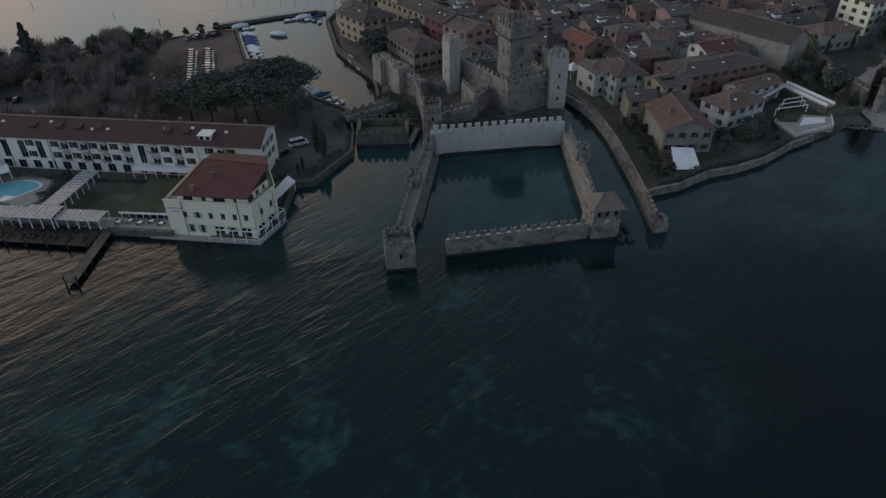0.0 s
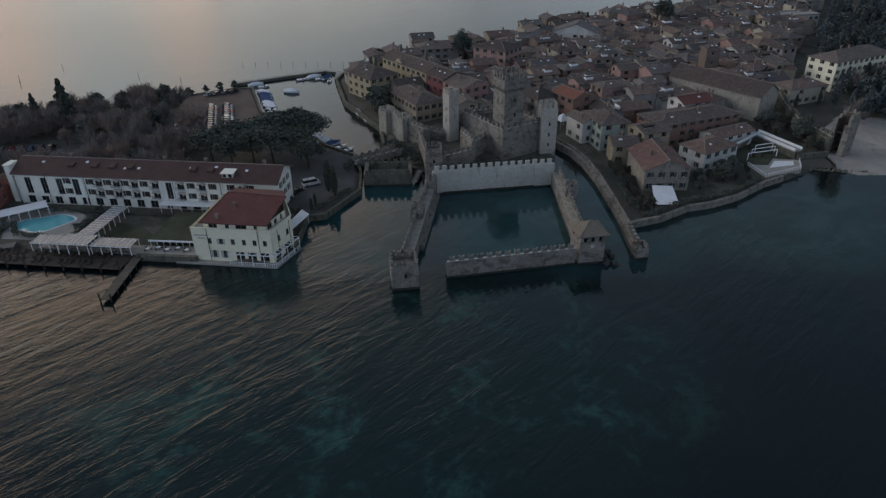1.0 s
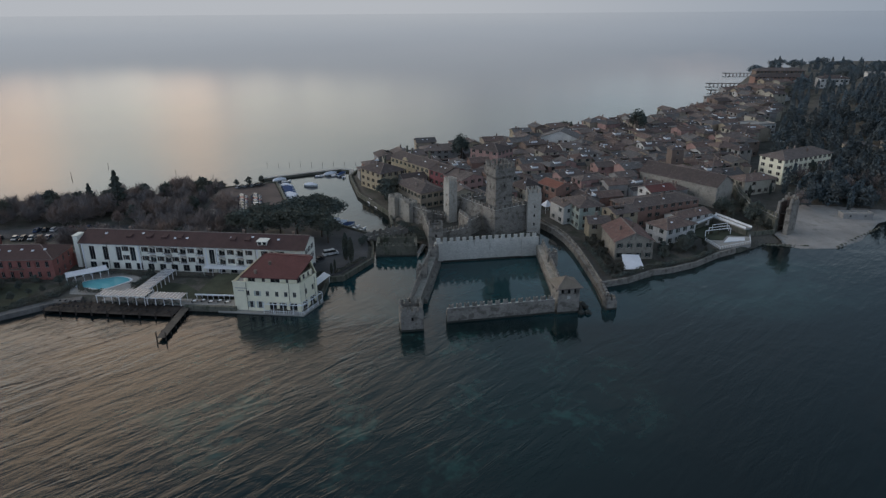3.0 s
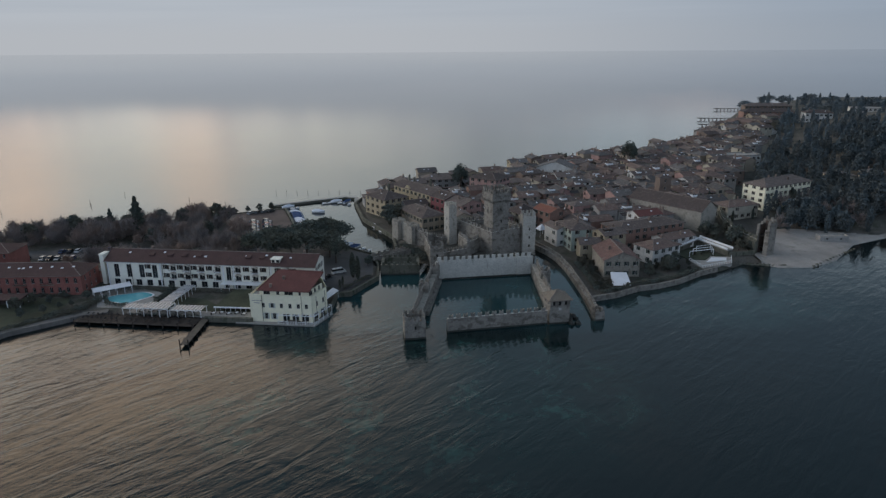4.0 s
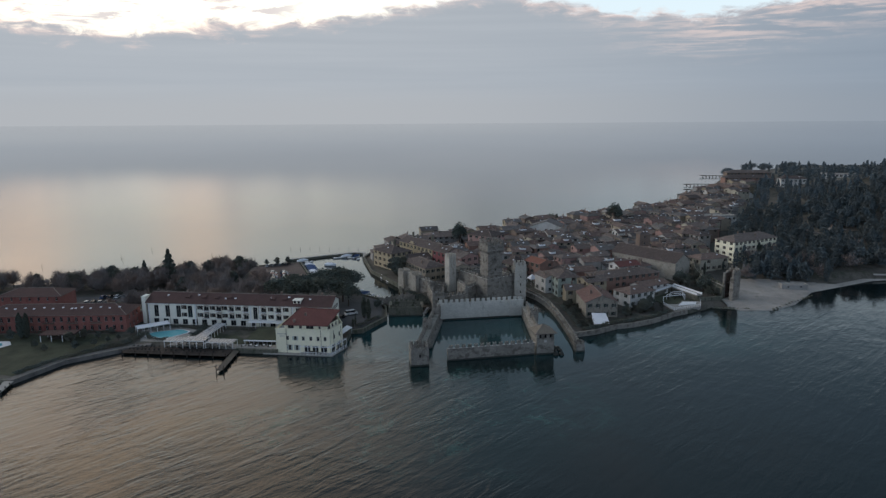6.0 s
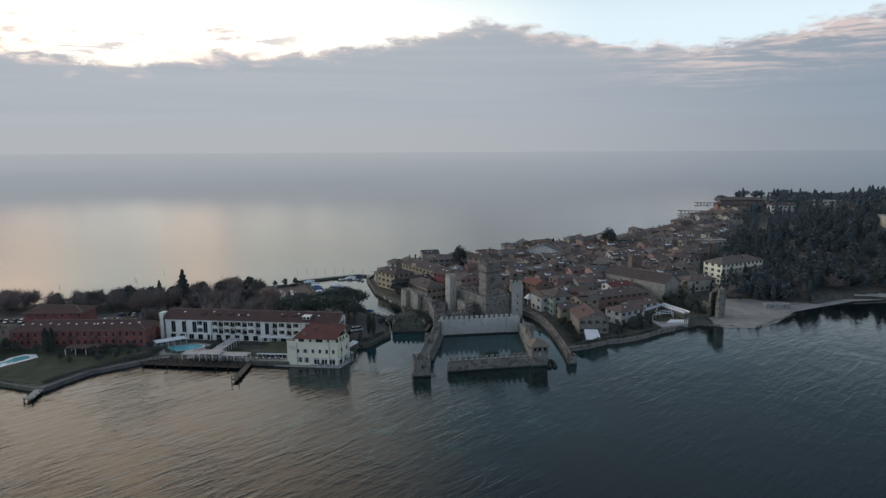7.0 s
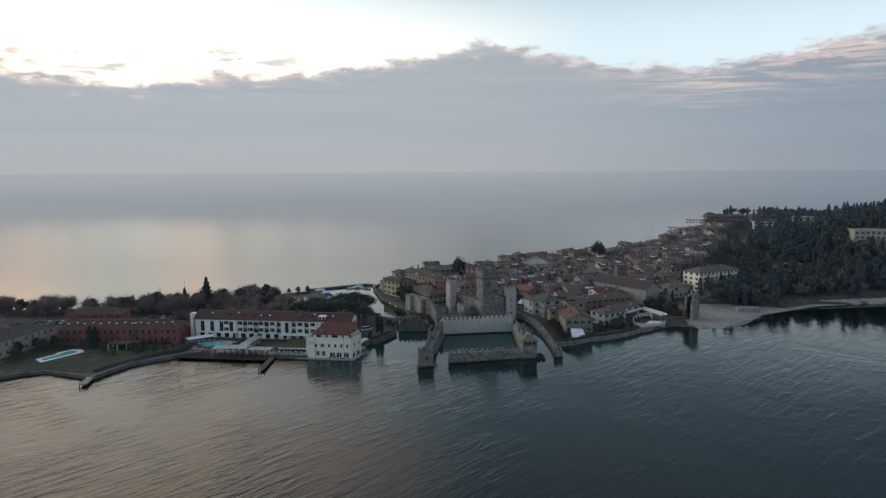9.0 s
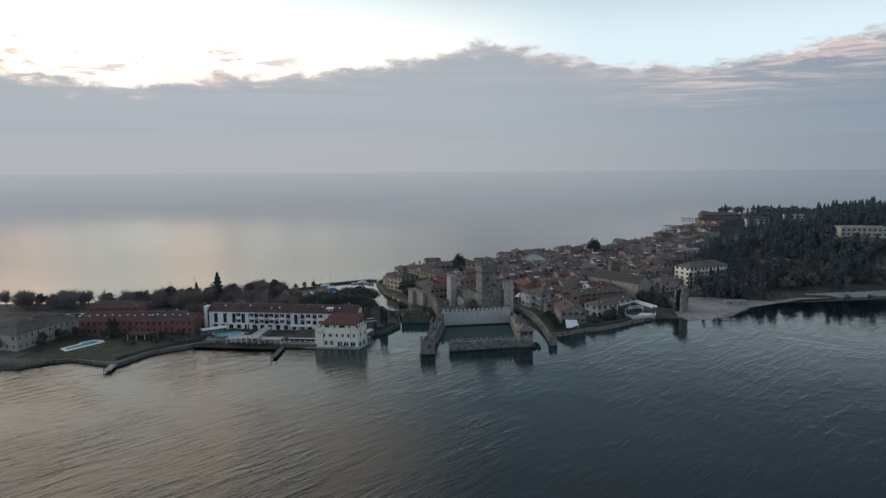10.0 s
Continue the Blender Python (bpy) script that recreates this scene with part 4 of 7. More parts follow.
# pale wall at the back of the dock
e = walls("rear_wall", [(-2.2, 34.6, 0, 1.6, -1.5, 6.6), (-2.2, 34.6, 0, 0.55, 6.59, 7.4), (28.6, 34.7, -0.6, 0.01, -1.5, 7.4), (-2.3, 0.7, -0.5, 0.01, -1.5, 7.0)], PALE_STONE, -1.7, 46.9, 8.9,
          "pale stone wall with square battlements at the back of the dock")
merlons(e, (-2.0, 0.28), (34.4, 0.28), 7.4, PALE_STONE, 2.25, 1.35, 0.5, 1.4, True)

# main castle: keep, towers and curtains, turned to fit their look from the camera
ROT = 33
tower("keep", 20.4, 75.0, 25, 7.2, 27.2, STONE, "tall square stone keep with corbelled swallow-tailed battlements", corbel=0.6, pitch=1.75, mh=2.1, mw=1.05, z0=1.0, par=2.8, t=0.6,
      slits=(("front", 4.0, 15.0), ("front", 3.7, 20.0), ("left", 3.0, 19.0)))
tower("slim_tower", 2.0, 85.8, ROT, 3.9, 18.8, LIT_TOWER_STONE, "slim square stone tower with battlements", pitch=1.5, mh=1.6, mw=0.95, z0=1.0, slits=(("left", 2.0, 13.0), ("left", 2.0, 9.0)))
tower("side_tower", 33.6, 76.6, 6, 5.2, 17.0, LIT_TOWER_STONE, "pale square castle tower beside the canal", pitch=1.7, mh=1.5, mw=1.0, slits=(("front", 2.7, 11.0), ("front", 2.7, 7.5), ("front", 2.7, 4.0)))


def curtain(x0, y0, x1, y1, z1, label, t=1.6, material=None, z0=-1.0):
    a, b = Vector((x0, y0)), Vector((x1, y1))
    run = (b - a).length
    m = material or STONE
    e = thing("curtain_wall", pose(x0, y0, 0, 0, 0, math.degrees(math.atan2(y1 - y0, x1 - x0))), label, "castle wall", "castle")
    part("masonry", boxes((0, run, 0, t, z0, z1 - 1.9), (0, run, 0, 0.55, z1 - 1.91, z1 - 1.1)), m, e)
    merlons(e, (0.1, 0.28), (run - 0.1, 0.28), z1 - 1.1, m, 2.2, 1.3, 0.5, 1.4)
    coping(e, 0, run, 0, 0.55, z1 - 1.15)
    return e


TALL = "high stone castle curtain wall with battlements"
curtain(6.0, 87.0, 18.3, 68.0, 13.2, TALL)
curtain(18.3, 68.0, 31.8, 76.6, 13.2, TALL)
curtain(31.8, 80.0, 22.0, 96.0, 12.0, TALL)
curtain(22.0, 96.0, 4.0, 88.5, 12.0, TALL)
curtain(-11.0, 91.0, 0.0, 84.6, 6.2, TALL)
LOW = "low stone outer castle wall with battlements"
curtain(-21.0, 97.0, -14.4, 88.0, 10.6, "thick stone bastion wall above the harbour canal", 4.0, LIGHT_STONE)
curtain(-14.4, 88.0, -7.4, 80.0, 9.6, "thick stone bastion wall above the harbour canal", 3.0)
curtain(-9.0, 80.0, -6.4, 62.4, 8.6, "stone wall of the castle's outer ward with battlements", 1.5)
tower("ward_tower", -3.7, 59.0, 3, 5.2, 9.4, STONE, "square stone tower at the corner of the outer ward", d=7.0, pitch=1.6, mw=0.95, mh=1.2, par=1.0, slits=(("front", 2.6, 6.0),))
curtain(-1.0, 61.2, 8.4, 66.6, 7.2, LOW)
curtain(5.0, 75.6, 8.4, 66.8, 10.4, LOW, 1.2)
curtain(8.4, 66.8, 13.8, 74.6, 9.4, LOW, 1.2)
for x, y in ((-20.6, 96.6), (-14.2, 88.2)):
    tower("bastion_tower", x, y, 40, 4.4, 9.6, LIGHT_STONE, "squat square stone tower of the harbour bastion", z0=-1.0, pitch=1.5, mw=0.9, mh=1.1)
slab("courtyard", [(-13.5, 88), (-7.5, 79), (-5.4, 63.0), (-1, 62.4), (8.5, 67.5), (18, 70), (31, 78), (22, 95), (4, 88)], 1.2, 2.4, EARTH, "dark overgrown earth courtyard of the castle", "courtyard")
# outwork before the gate, with its bridge
e = walls("outwork", [(0, 14.6, 0, 1.1, -1.5, 4.0), (0, 1.1, 1.1, 9, -1.5, 4.0), (13.5, 14.6, 1.1, 9, -1.5, 4.0), (0, 14.6, 9, 10.1, -1.5, 4.0), (1.1, 13.5, 1.1, 9, -1.0, 1.8)], DARK_STONE, -24.9, 52.4, 1.5,
          "dark mossy stone outwork in the moat with battlements", "castle wall")
merlons(e, (0.1, 0.55), (14.5, 0.55), 4.0, DARK_STONE, 2.1, 1.2, 0.5, 1.2)
merlons(e, (0.1, 9.55), (14.5, 9.55), 4.0, DARK_STONE, 2.1, 1.2, 0.5, 1.2)
e = thing("stone_bridge", pose(-29.5, 66.5, 0, 0, 0, 36), "stone bridge over the moat to the castle gate", "bridge")
part("deck", boxes((0, 17, -2, 2, 1.4, 2.0)), PAVING, e)
for s in (-1, 1):
    part("parapet", boxes((0, 17, s * 2 - 0.2, s * 2 + 0.2, 1.2, 3.2)), STONE, e)
    merlons(e, (0.3, s * 2), (16.7, s * 2), 3.2, STONE, 2.6, 1.2, 0.36, 0.8)
for k in range(3):
    part("pier", boxes((2.5 + 5 * k, 4.0 + 5 * k, -1.8, 1.8, -1.8, 1.4)), DARK_STONE, e)
e = thing("foot_bridge", pose(-9.6, 52.6, 0, 0, 0, 80), "narrow pale wooden footbridge over the moat", "bridge")
part("deck", boxes((0, 9, -0.8, 0.8, 1.2, 1.4)), PAVING, e)
for s in (-1, 1):
    part("rail", boxes((0, 9, s * 0.8 - 0.05, s * 0.8 + 0.05, 2.2, 2.3), *[(q, q + 0.1, s * 0.8 - 0.05, s * 0.8 + 0.05, 1.4, 2.2) for q in range(9)]), WOOD, e)
tower("canal_turret", 47.9, 9.6, 10, 3.2, 2.9, STONE, "low battlemented turret at the end of the canal wall", pitch=1.4, mw=0.85, mh=1.0, t=0.5)
bm = boxes(*[(47.9 + 0.02 * k - 0.4, 47.9 + 0.02 * k + 0.4, 12.2 + 2.0 * k, 13.4 + 2.0 * k, 2.2, 3.6) for k in range(5)])
tagged(part("canal_parapet", bm, STONE), "row of stone battlements on the canal wall", "castle wall", kind="structure")


# ---- hotel on the spit ----
HOOD = surface("awning_cloth", (0.40, 0.37, 0.32), 0.85, 0.2, 0.5, 3.0, 0.2, 0.02)
e = thing("hotel", pose(-83.3, 41.9, 1.4, 0, 0, -6.5), "long white three-storey hotel with a brown tiled roof", "hotel")
L, DP, H = 76.5, 12.0, 9.3
ops = []
for c in (3.6, 8.4, 13.1, 18.0):
    ops.append((c - 0.95, c + 0.95, 3.3, 8.1, "plain"))
for c in (15.55, 22.4, 27.6, 32.8, 38.4, 52.0, 58.2, 63.5, 69.0):
    for z in (3.6, 6.7):
        ops.append((c - 0.55, c + 0.55, z, z + 1.6, "shutters"))
for c in (25.0, 30.2, 35.6, 41.6, 49.0, 55.2, 66.5):
    for z in (3.2, 6.3):
        ops.append((c - 1.0, c + 1.0, z, z + 2.3, "plain"))
ops.append((44.6, 46.4, 3.2, 8.2, "plain"))
for k in range(18):
    ops.append((2.2 + 4.1 * k, 4.4 + 4.1 * k, 0.3, 2.5, "plain"))
right = [(c - 0.5, c + 0.5, z, z + 1.6, "shutters") for c in (3, 6, 9) for z in (3.6, 6.7)]
block(e, L, DP, 0, H, {"front": ops, "right": right}, WHITE, gable=("x", 2.6))
roof = part("roof", roof_mesh(L, DP, H, 2.6, "gable", 0.7), [TILE_BROWN, RIDGE], e)
part("cornice", boxes((-L / 2 - 0.1, L / 2 + 0.1, -DP / 2 - 0.25, -DP / 2 - 0.02, H - 0.62, H - 0.3)), WHITE_PAINT, e)
for c in (0.4, 20.2, 43.6, 47.4, 61.0, 75.9):
    part("pilaster", boxes((c - L / 2 - 0.22, c - L / 2 + 0.22, -DP / 2 - 0.18, -DP / 2 - 0.01, 0, H - 0.62)), WHITE_PAINT, e)
for c in (25.0, 30.2, 35.6, 41.6, 49.0, 55.2, 66.5):
    for z in (3.15, 6.25):
        x = c - L / 2
        b = part("balcony", boxes((x - 1.3, x + 1.3, -DP / 2 - 0.9, -DP / 2 - 0.01, z - 0.15, z)), WHITE_PAINT, e)
        part("railing", boxes((x - 1.3, x + 1.3, -DP / 2 - 0.9, -DP / 2 - 0.85, z + 0.9, z + 0.98), *[(x - 1.3 + 0.2 * k, x - 1.26 + 0.2 * k, -DP / 2 - 0.89, -DP / 2 - 0.86, z, z + 0.9) for k in range(14)]), DARK_WOOD, b)
for c in (25.0, 30.2, 35.6, 41.6, 49.0, 55.2, 66.5):
    for z in (3.2, 6.3):
        x, bm = c - L / 2, bmesh.new()
        rings = [[bm.verts.new((x + 1.25 * math.cos(a) * math.cos(b) ** 0.5, -DP / 2 - 0.02 - 1.0 * math.sin(b), z + 1.75 + 0.95 * math.sin(a) * math.cos(b) ** 0.5)) for a in [math.pi * i / 10 for i in range(11)]] for b in [0.0, 0.4, 0.8, 1.1, 1.35]]
        for r0, r1 in zip(rings, rings[1:]):
            for i in range(10):
                bm.faces.new((r0[i], r0[i + 1], r1[i + 1], r1[i]))
        part("dome_awning", bm, HOOD, e, "rounded grey-beige awning")
for c in (16.0, 23.0, 28.3, 33.6, 52.0, 57.0):
    x, bm = c - L / 2, bmesh.new()
    prism(bm, [(x - 0.9, -3.6), (x + 0.9, -3.6), (x + 0.9, -0.8), (x - 0.9, -0.8)], H + 0.9, lambda px, py: H + 1.85 + 0.18 * (py + 3.6))
    part("shed_dormer", bm, TILE_BROWN, roof)
for c in (9.4, 21.0, 31.6, 47.0, 60.6):
    bm = bmesh.new()
    rod(bm, (c - L / 2, -DP / 2 - 0.3, 0), (c - L / 2, -DP / 2 - 0.3, H - 0.3), 0.07, 0.07, 6)
    part("downpipe", bm, SHUTTER_BROWN, e)
for k, (x, y) in enumerate(((-31, -2.0), (-18, -1.5), (-6, -3.2), (-2, -3.0), (13, -2.2), (20, -1.6), (29, -2.4))):
    skylight(roof, x, y, H + 2.6 * (1 - abs(y) / 6) + 0.24, math.atan2(2.6, 6))
d = part("dormer", boxes((22.8, 25.8, -5.0, -1.2, H + 0.2, H + 1.9), (22.5, 26.1, -5.4, -1.2, H + 1.9, H + 2.05)), WHITE, roof, "white box dormer with a pale metal top")
for q in (23.5, 25.1):
    part("pane", boxes((q - 0.5, q + 0.5, -5.04, -4.99, H + 0.75, H + 1.7)), GLASS, d)
for x in (-24, 4, 16, 33):
    chimney(roof, x, 1.0, H + 2.4, 0.8)
part("stair_tower", boxes((-L / 2 - 2.7, -L / 2 - 1.1, -5.6, -2.0, 0, 11.2), (-L / 2 - 2.9, -L / 2 - 0.9, -5.8, -1.8, 11.2, 11.4)), WHITE, e, "slim white stair tower")
# Dark fill added where there is a dark gap beside the facade.
part("link_wall", boxes((-L / 2 - 1.1, -L / 2 - 0.01, -4.6, -2.4, 0, 9.4)), GLASS, e, "dark glazed link")
part("canopy", boxes((5, 24, -DP / 2 - 3.2, -DP / 2 - 0.02, 2.75, 2.9), *[(5.2 + 3 * k, 5.35 + 3 * k, -DP / 2 - 3.1, -DP / 2 - 2.95, 0, 2.75) for k in range(7)]), WHITE_PAINT, e)

def poly_walls(parent, pts, z0, z1, openings, material, shutter, name="wall"):
    """Walls over an anticlockwise plan; openings {edge: [(x0, x1, za, zb, style)]}, with their windows as parts."""
    bm = bmesh.new()
    for i, p in enumerate(pts):
        a, b = Vector((*p, 0)), Vector((*pts[(i + 1) % len(pts)], 0))
        u = (b - a).normalized()
        facade(bm, a, u, (u.y, -u.x, 0), (b - a).length, z0, z1, [q[:4] for q in openings.get(i, ())])
        for x0, x1, za, zb, style in openings.get(i, ()):
            c = a + u * (x0 + x1) / 2 + Vector((0, 0, za))
            window(parent, Matrix.Translation(c) @ Matrix.Rotation(math.atan2(u.y, u.x), 4, "Z"), x1 - x0, zb - za, style, shutter)
    return part(name, bm, material, parent)


def shell(faces, rim, verts, thick):
    """A roof skin of even thickness over the given faces."""
    bm = bmesh.new()
    lo, hi = [bm.verts.new(v) for v in verts], [bm.verts.new((v[0], v[1], v[2] + thick)) for v in verts]
    for f in faces:
        bm.faces.new([hi[i] for i in f])
        bm.faces.new([lo[i] for i in f[::-1]])
    for i, j in zip(rim, rim[1:] + rim[:1]):
        bm.faces.new((lo[i], lo[j], hi[j], hi[i]))
    return bm


# the villa's plan is skewed to fit the camera's view; its origin is the front left corner, x runs along the front
e = thing("lake_villa", pose(-62.2, 9.1, 0.0, 0, 0, -6.9), "cream hotel villa standing in the lake with a red tiled roof", "hotel")
PLAN = [(0, 0), (20.0, 0), (22.4, 8.6), (17.2, 19.0), (0.6, 19.6)]
SHUT = surface("pale_shutter", (0.42, 0.44, 0.40), 0.6, 0.15, 1.0, 6.0, 0.1, 0.01)
ops = {0: [(c - 0.5, c + 0.5, 5.2, 6.7, "plain") for c in (4.3, 10.2, 13.0, 15.7, 18.3)] + [(6.7, 7.7, 5.2, 6.7, "shutters"), (4.6, 5.6, 1.4, 3.4, "shutters"), (7.2, 8.2, 1.4, 3.4, "shutters")]
       + [(c - 1.1, c + 1.1, 0.9, 3.2, "plain") for c in (11.6, 14.6, 17.8)],
       1: [(2.6, 3.7, 5.2, 6.8, "plain"), (6.2, 7.3, 5.2, 6.8, "plain"), (1.2, 3.6, 0.9, 3.2, "plain"), (5.0, 7.4, 0.9, 3.2, "plain")], 2: [(c - 0.5, c + 0.5, 5.2, 6.7, "plain") for c in (3, 7)]}
poly_walls(e, PLAN, 0.2, 9.5, ops, CREAM, SHUT)
bm = bmesh.new()
prism(bm, [(0.1, 0.1), (19.9, 0.1), (22.2, 8.6), (17.1, 18.9), (0.7, 19.5)], 8.5, 8.7)
part("terrace_floor", bm, PAVING, e)
bm = bmesh.new()
for a, b in zip(PLAN[:-1], PLAN[1:]):
    d = (Vector(b) - Vector(a)).normalized() * 0.14
    prism(bm, ribbon([(a[0] - d.x, a[1] - d.y), (b[0] + d.x, b[1] + d.y)], 0.3), 9.5, 9.62 + 0.004 * len(bm.faces) / 6)
part("coping", bm, CREAM, e)
ATTIC = [(3.2, 0.7), (18.9, 0.7), (20.9, 9.0), (16.6, 18.3), (4.4, 18.8)]
ops = {0: [(1.2, 3.4, 9.2, 10.5, "plain"), (5.4, 6.4, 9.2, 10.5, "plain"), (8.0, 10.8, 9.2, 10.5, "plain"), (12.6, 13.4, 9.2, 10.5, "plain")],
       1: [(0.6, 2.6, 9.0, 10.5, "plain"), (3.6, 4.8, 9.2, 10.5, "plain"), (6.2, 7.2, 9.2, 10.5, "plain")]}
poly_walls(e, ATTIC, 8.6, 10.85, ops, CREAM, SHUT, "attic_wall")
V = [(2.6, -0.1, 10.75), (19.5, -0.1, 10.75), (21.6, 9.3, 14.0), (6.2, 10.6, 14.0), (17.2, 19.2, 10.9), (3.8, 19.6, 10.9)]
r = part("roof", shell([(0, 1, 2, 3), (3, 2, 4, 5), (0, 3, 5)], [0, 1, 2, 4, 5], V, 0.24), TILE_RED, e)
bm = bmesh.new()
rod(bm, (V[3][0], V[3][1], 14.26), (V[2][0], V[2][1], 14.26), 0.16, 0.16, 6)
rod(bm, (V[0][0], V[0][1], 10.98), (V[3][0], V[3][1], 14.24), 0.14, 0.14, 6)
part("ridge_tiles", bm, TILE_RED, r)
bm = bmesh.new()
g = [(18.95, 0.75, 10.8), (20.9, 9.05, 13.95), (16.65, 18.3, 10.85)]
fl = [[bm.verts.new((x - o, y, z)) for x, y, z in g] for o in (0.0, 0.3)]
bm.faces.new(fl[0]), bm.faces.new(fl[1][::-1])
for i in range(3):
    bm.faces.new((fl[0][i], fl[1][i], fl[1][(i + 1) % 3], fl[0][(i + 1) % 3]))
bmesh.ops.recalc_face_normals(bm, faces=bm.faces[:])
part("gable_wall", bm, CREAM, e)
for x, y in ((6.6, 1.6), (9.6, 5.6)):
    chimney(r, x, y, 10.75 + 3.25 * y / 10.4 + 0.3, 0.6)
bm = bmesh.new()
for x in (4.0, 16.8):
    rod(bm, (x, -0.1, 0.3), (x, -0.1, 9.4), 0.07, 0.07, 6)
rod(bm, (20.75, 2.6, 2.4), (20.75, 2.6, 8.6), 0.07, 0.07, 6)
rod(bm, (22.1, 7.4, 2.0), (22.1, 7.4, 8.8), 0.07, 0.07, 6)
part("downpipe", bm, SHUTTER_BROWN, e)
EDGE = [(-4.6, 0.4), (-4.6, -1.7), (21.2, -1.7), (24.2, 8.4), (22.3, 8.7), (20.0, -0.05), (0, -0.05)]
bm = bmesh.new()
prism(bm, EDGE, 0.02, 0.42)
part("terrace_slab", bm, PAVING, e)
bm = bmesh.new()
prism(bm, [(0.2, -0.9), (20.6, -0.9), (23.0, 8.6), (17.0, 18.8), (0.6, 19.4)], -2.6, 0.02)
part("foundation", bm, WET_STONE, e)


def along(a, b, step):
    """Points from a to b at about the given step, both ends taken."""
    a, b = Vector(a), Vector(b)
    k = max(1, round((b - a).length / step))
    return [a.lerp(b, i / k) for i in range(k + 1)]


RAIL = [(9.4, -1.6), (21.1, -1.6), (23.9, 8.2)]
for a, b in zip(RAIL, RAIL[1:]):
    bm = bmesh.new()
    prism(bm, ribbon([a, b], 0.1), 1.28, 1.38)
    for p in along(a, b, 0.55):
        box(bm, p.x - 0.05, p.x + 0.05, p.y - 0.05, p.y + 0.05, 0.42, 1.28)
    part("balustrade", bm, WHITE_PAINT, e)
    bm = bmesh.new()
    prism(bm, ribbon([a, b], 0.2), 3.35, 3.52)
    inward = Vector((0, 1.5)) if a[1] == b[1] else Vector((-1.5, 0.4))
    for p in along(a, b, 1.35):
        prism(bm, ribbon([(p.x, p.y), (p.x + inward.x, p.y + inward.y)], 0.12), 3.53, 3.65)
    part("veranda_frame", bm, WHITE_PAINT, e)
    for p in along(a, b, 2.7):
        part("veranda_post", boxes((p.x - 0.07, p.x + 0.07, p.y - 0.07, p.y + 0.07, 0.42, 3.35)), WHITE_PAINT, e)
for z, x0, k0, w in ((7.3, 0.7, 9, 0.26), (6.5, 1.4, 5, 0.26)):
    for k in range(k0):
        part("lettering", boxes((x0 + k * 0.38, x0 + k * 0.38 + w, -0.05, -0.005, z, z + 0.3)), FRAME_GREY, e)
e = thing("awning", pose(-40.4, 22.6, 1.4, 0, 0, -14), "pale grey canopy behind the lake villa", "awning")
part("canvas", (lambda bm: [prism(bm, [(-1.2, -5), (1.5, -6), (2.6, 4.5), (-1.0, 7.5)], lambda x, y: 2.2 + 0.12 * x, lambda x, y: 2.27 + 0.12 * x)] and bm)(bmesh.new()), CANVAS_WHITE, e)
for x, y in ((-1.0, -4.8), (1.3, -5.6), (2.3, 4.2), (-0.8, 7.0)):
    part("post", boxes((x - 0.05, x + 0.05, y - 0.05, y + 0.05, 0, 2.2 + 0.12 * x)), WHITE_PAINT, e)

# ---- red hotel and grey house further along the spit ----
RED = "long red rendered hotel wing with a brown tiled roof"
RED_HOTEL = house(-154.5, 36.0, 1.5, 56, 13, 7.2, "dark_red", RED, "hip", 2.6, 1.4, roof_mat=TILE_BROWN, name="red_hotel", category="hotel", group="", wall_mat=RED_RENDER, chimneys=0,
      openings={"front": [(c - 0.55, c + 0.55, z, z + 1.9, "plain") for c in [1.8 + 2.9 * k for k in range(19)] for z in (1.0, 4.4)], "right": [(c - 0.5, c + 0.5, z, z + 1.7, "plain") for c in (3, 6.5, 10) for z in (1.2, 4.5)]})
RED_ROOF = [c for c in RED_HOTEL.children if c.name.startswith("roof")][0]
house(-175, 54, 1.5, 26, 12, 9.8, "dark_red", "red rendered rear wing of a hotel", "hip", 2.0, 1.4, roof_mat=TILE_BROWN, name="red_hotel", category="hotel", group="", wall_mat=RED_RENDER, style="plain", chimneys=0)
house(-121.5, 47.5, 1.5, 10, 9, 4.5, "dark_red", "small red rendered side building with a flat roof", "flat", None, 1.4, name="side_building", category="building", group="", wall_mat=RED_RENDER, style="plain")
house(-198, 19, -14, 15, 34, 7.6, "cream", "pale cream apartment house with a weathered tiled roof", "hip", 2.6, 1.4, name="apartment_house", category="house", group="", roof_mat=TILE_GREY, style="plain")

for k in range(14):
    skylight(RED_ROOF, -24 + 3.7 * k, -3.0 + 0.6 * (k % 2), 7.2 + 2.6 * (1 - (3.0 - 0.6 * (k % 2)) / 6.5) + 0.24, math.atan2(2.6, 6.5))
for k in range(5):
    x = -21 + 9.4 * k
    b = part("balcony", boxes((x - 2.2, x + 2.2, -7.5, -6.51, 3.9, 4.05)), CLAY, RED_HOTEL)
    part("railing", boxes((x - 2.2, x + 2.2, -7.5, -7.44, 4.85, 4.92), *[(x - 2.2 + 0.3 * q, x - 2.16 + 0.3 * q, -7.49, -7.45, 4.05, 4.85) for q in range(15)]), DARK_WOOD, b)
e = thing("garden_pavilion", pose(-147.5, 21.0, 1.5, 0, 0, 3), "low garden pavilion with a brown flat roof", "pavilion")
part("roof", boxes((-6.5, 6.5, -3, 3, 2.7, 3.0)), TILE_BROWN, e)
for x in (-6, -2, 2, 6):
    for y in (-2.6, 2.6):
        part("post", boxes((x - 0.12, x + 0.12, y - 0.12, y + 0.12, 0, 2.7)), WHITE_PAINT, e)
part("bar_counter", boxes((-5, 5, 0.5, 1.2, 0, 1.1)), DARK_WOOD, e)

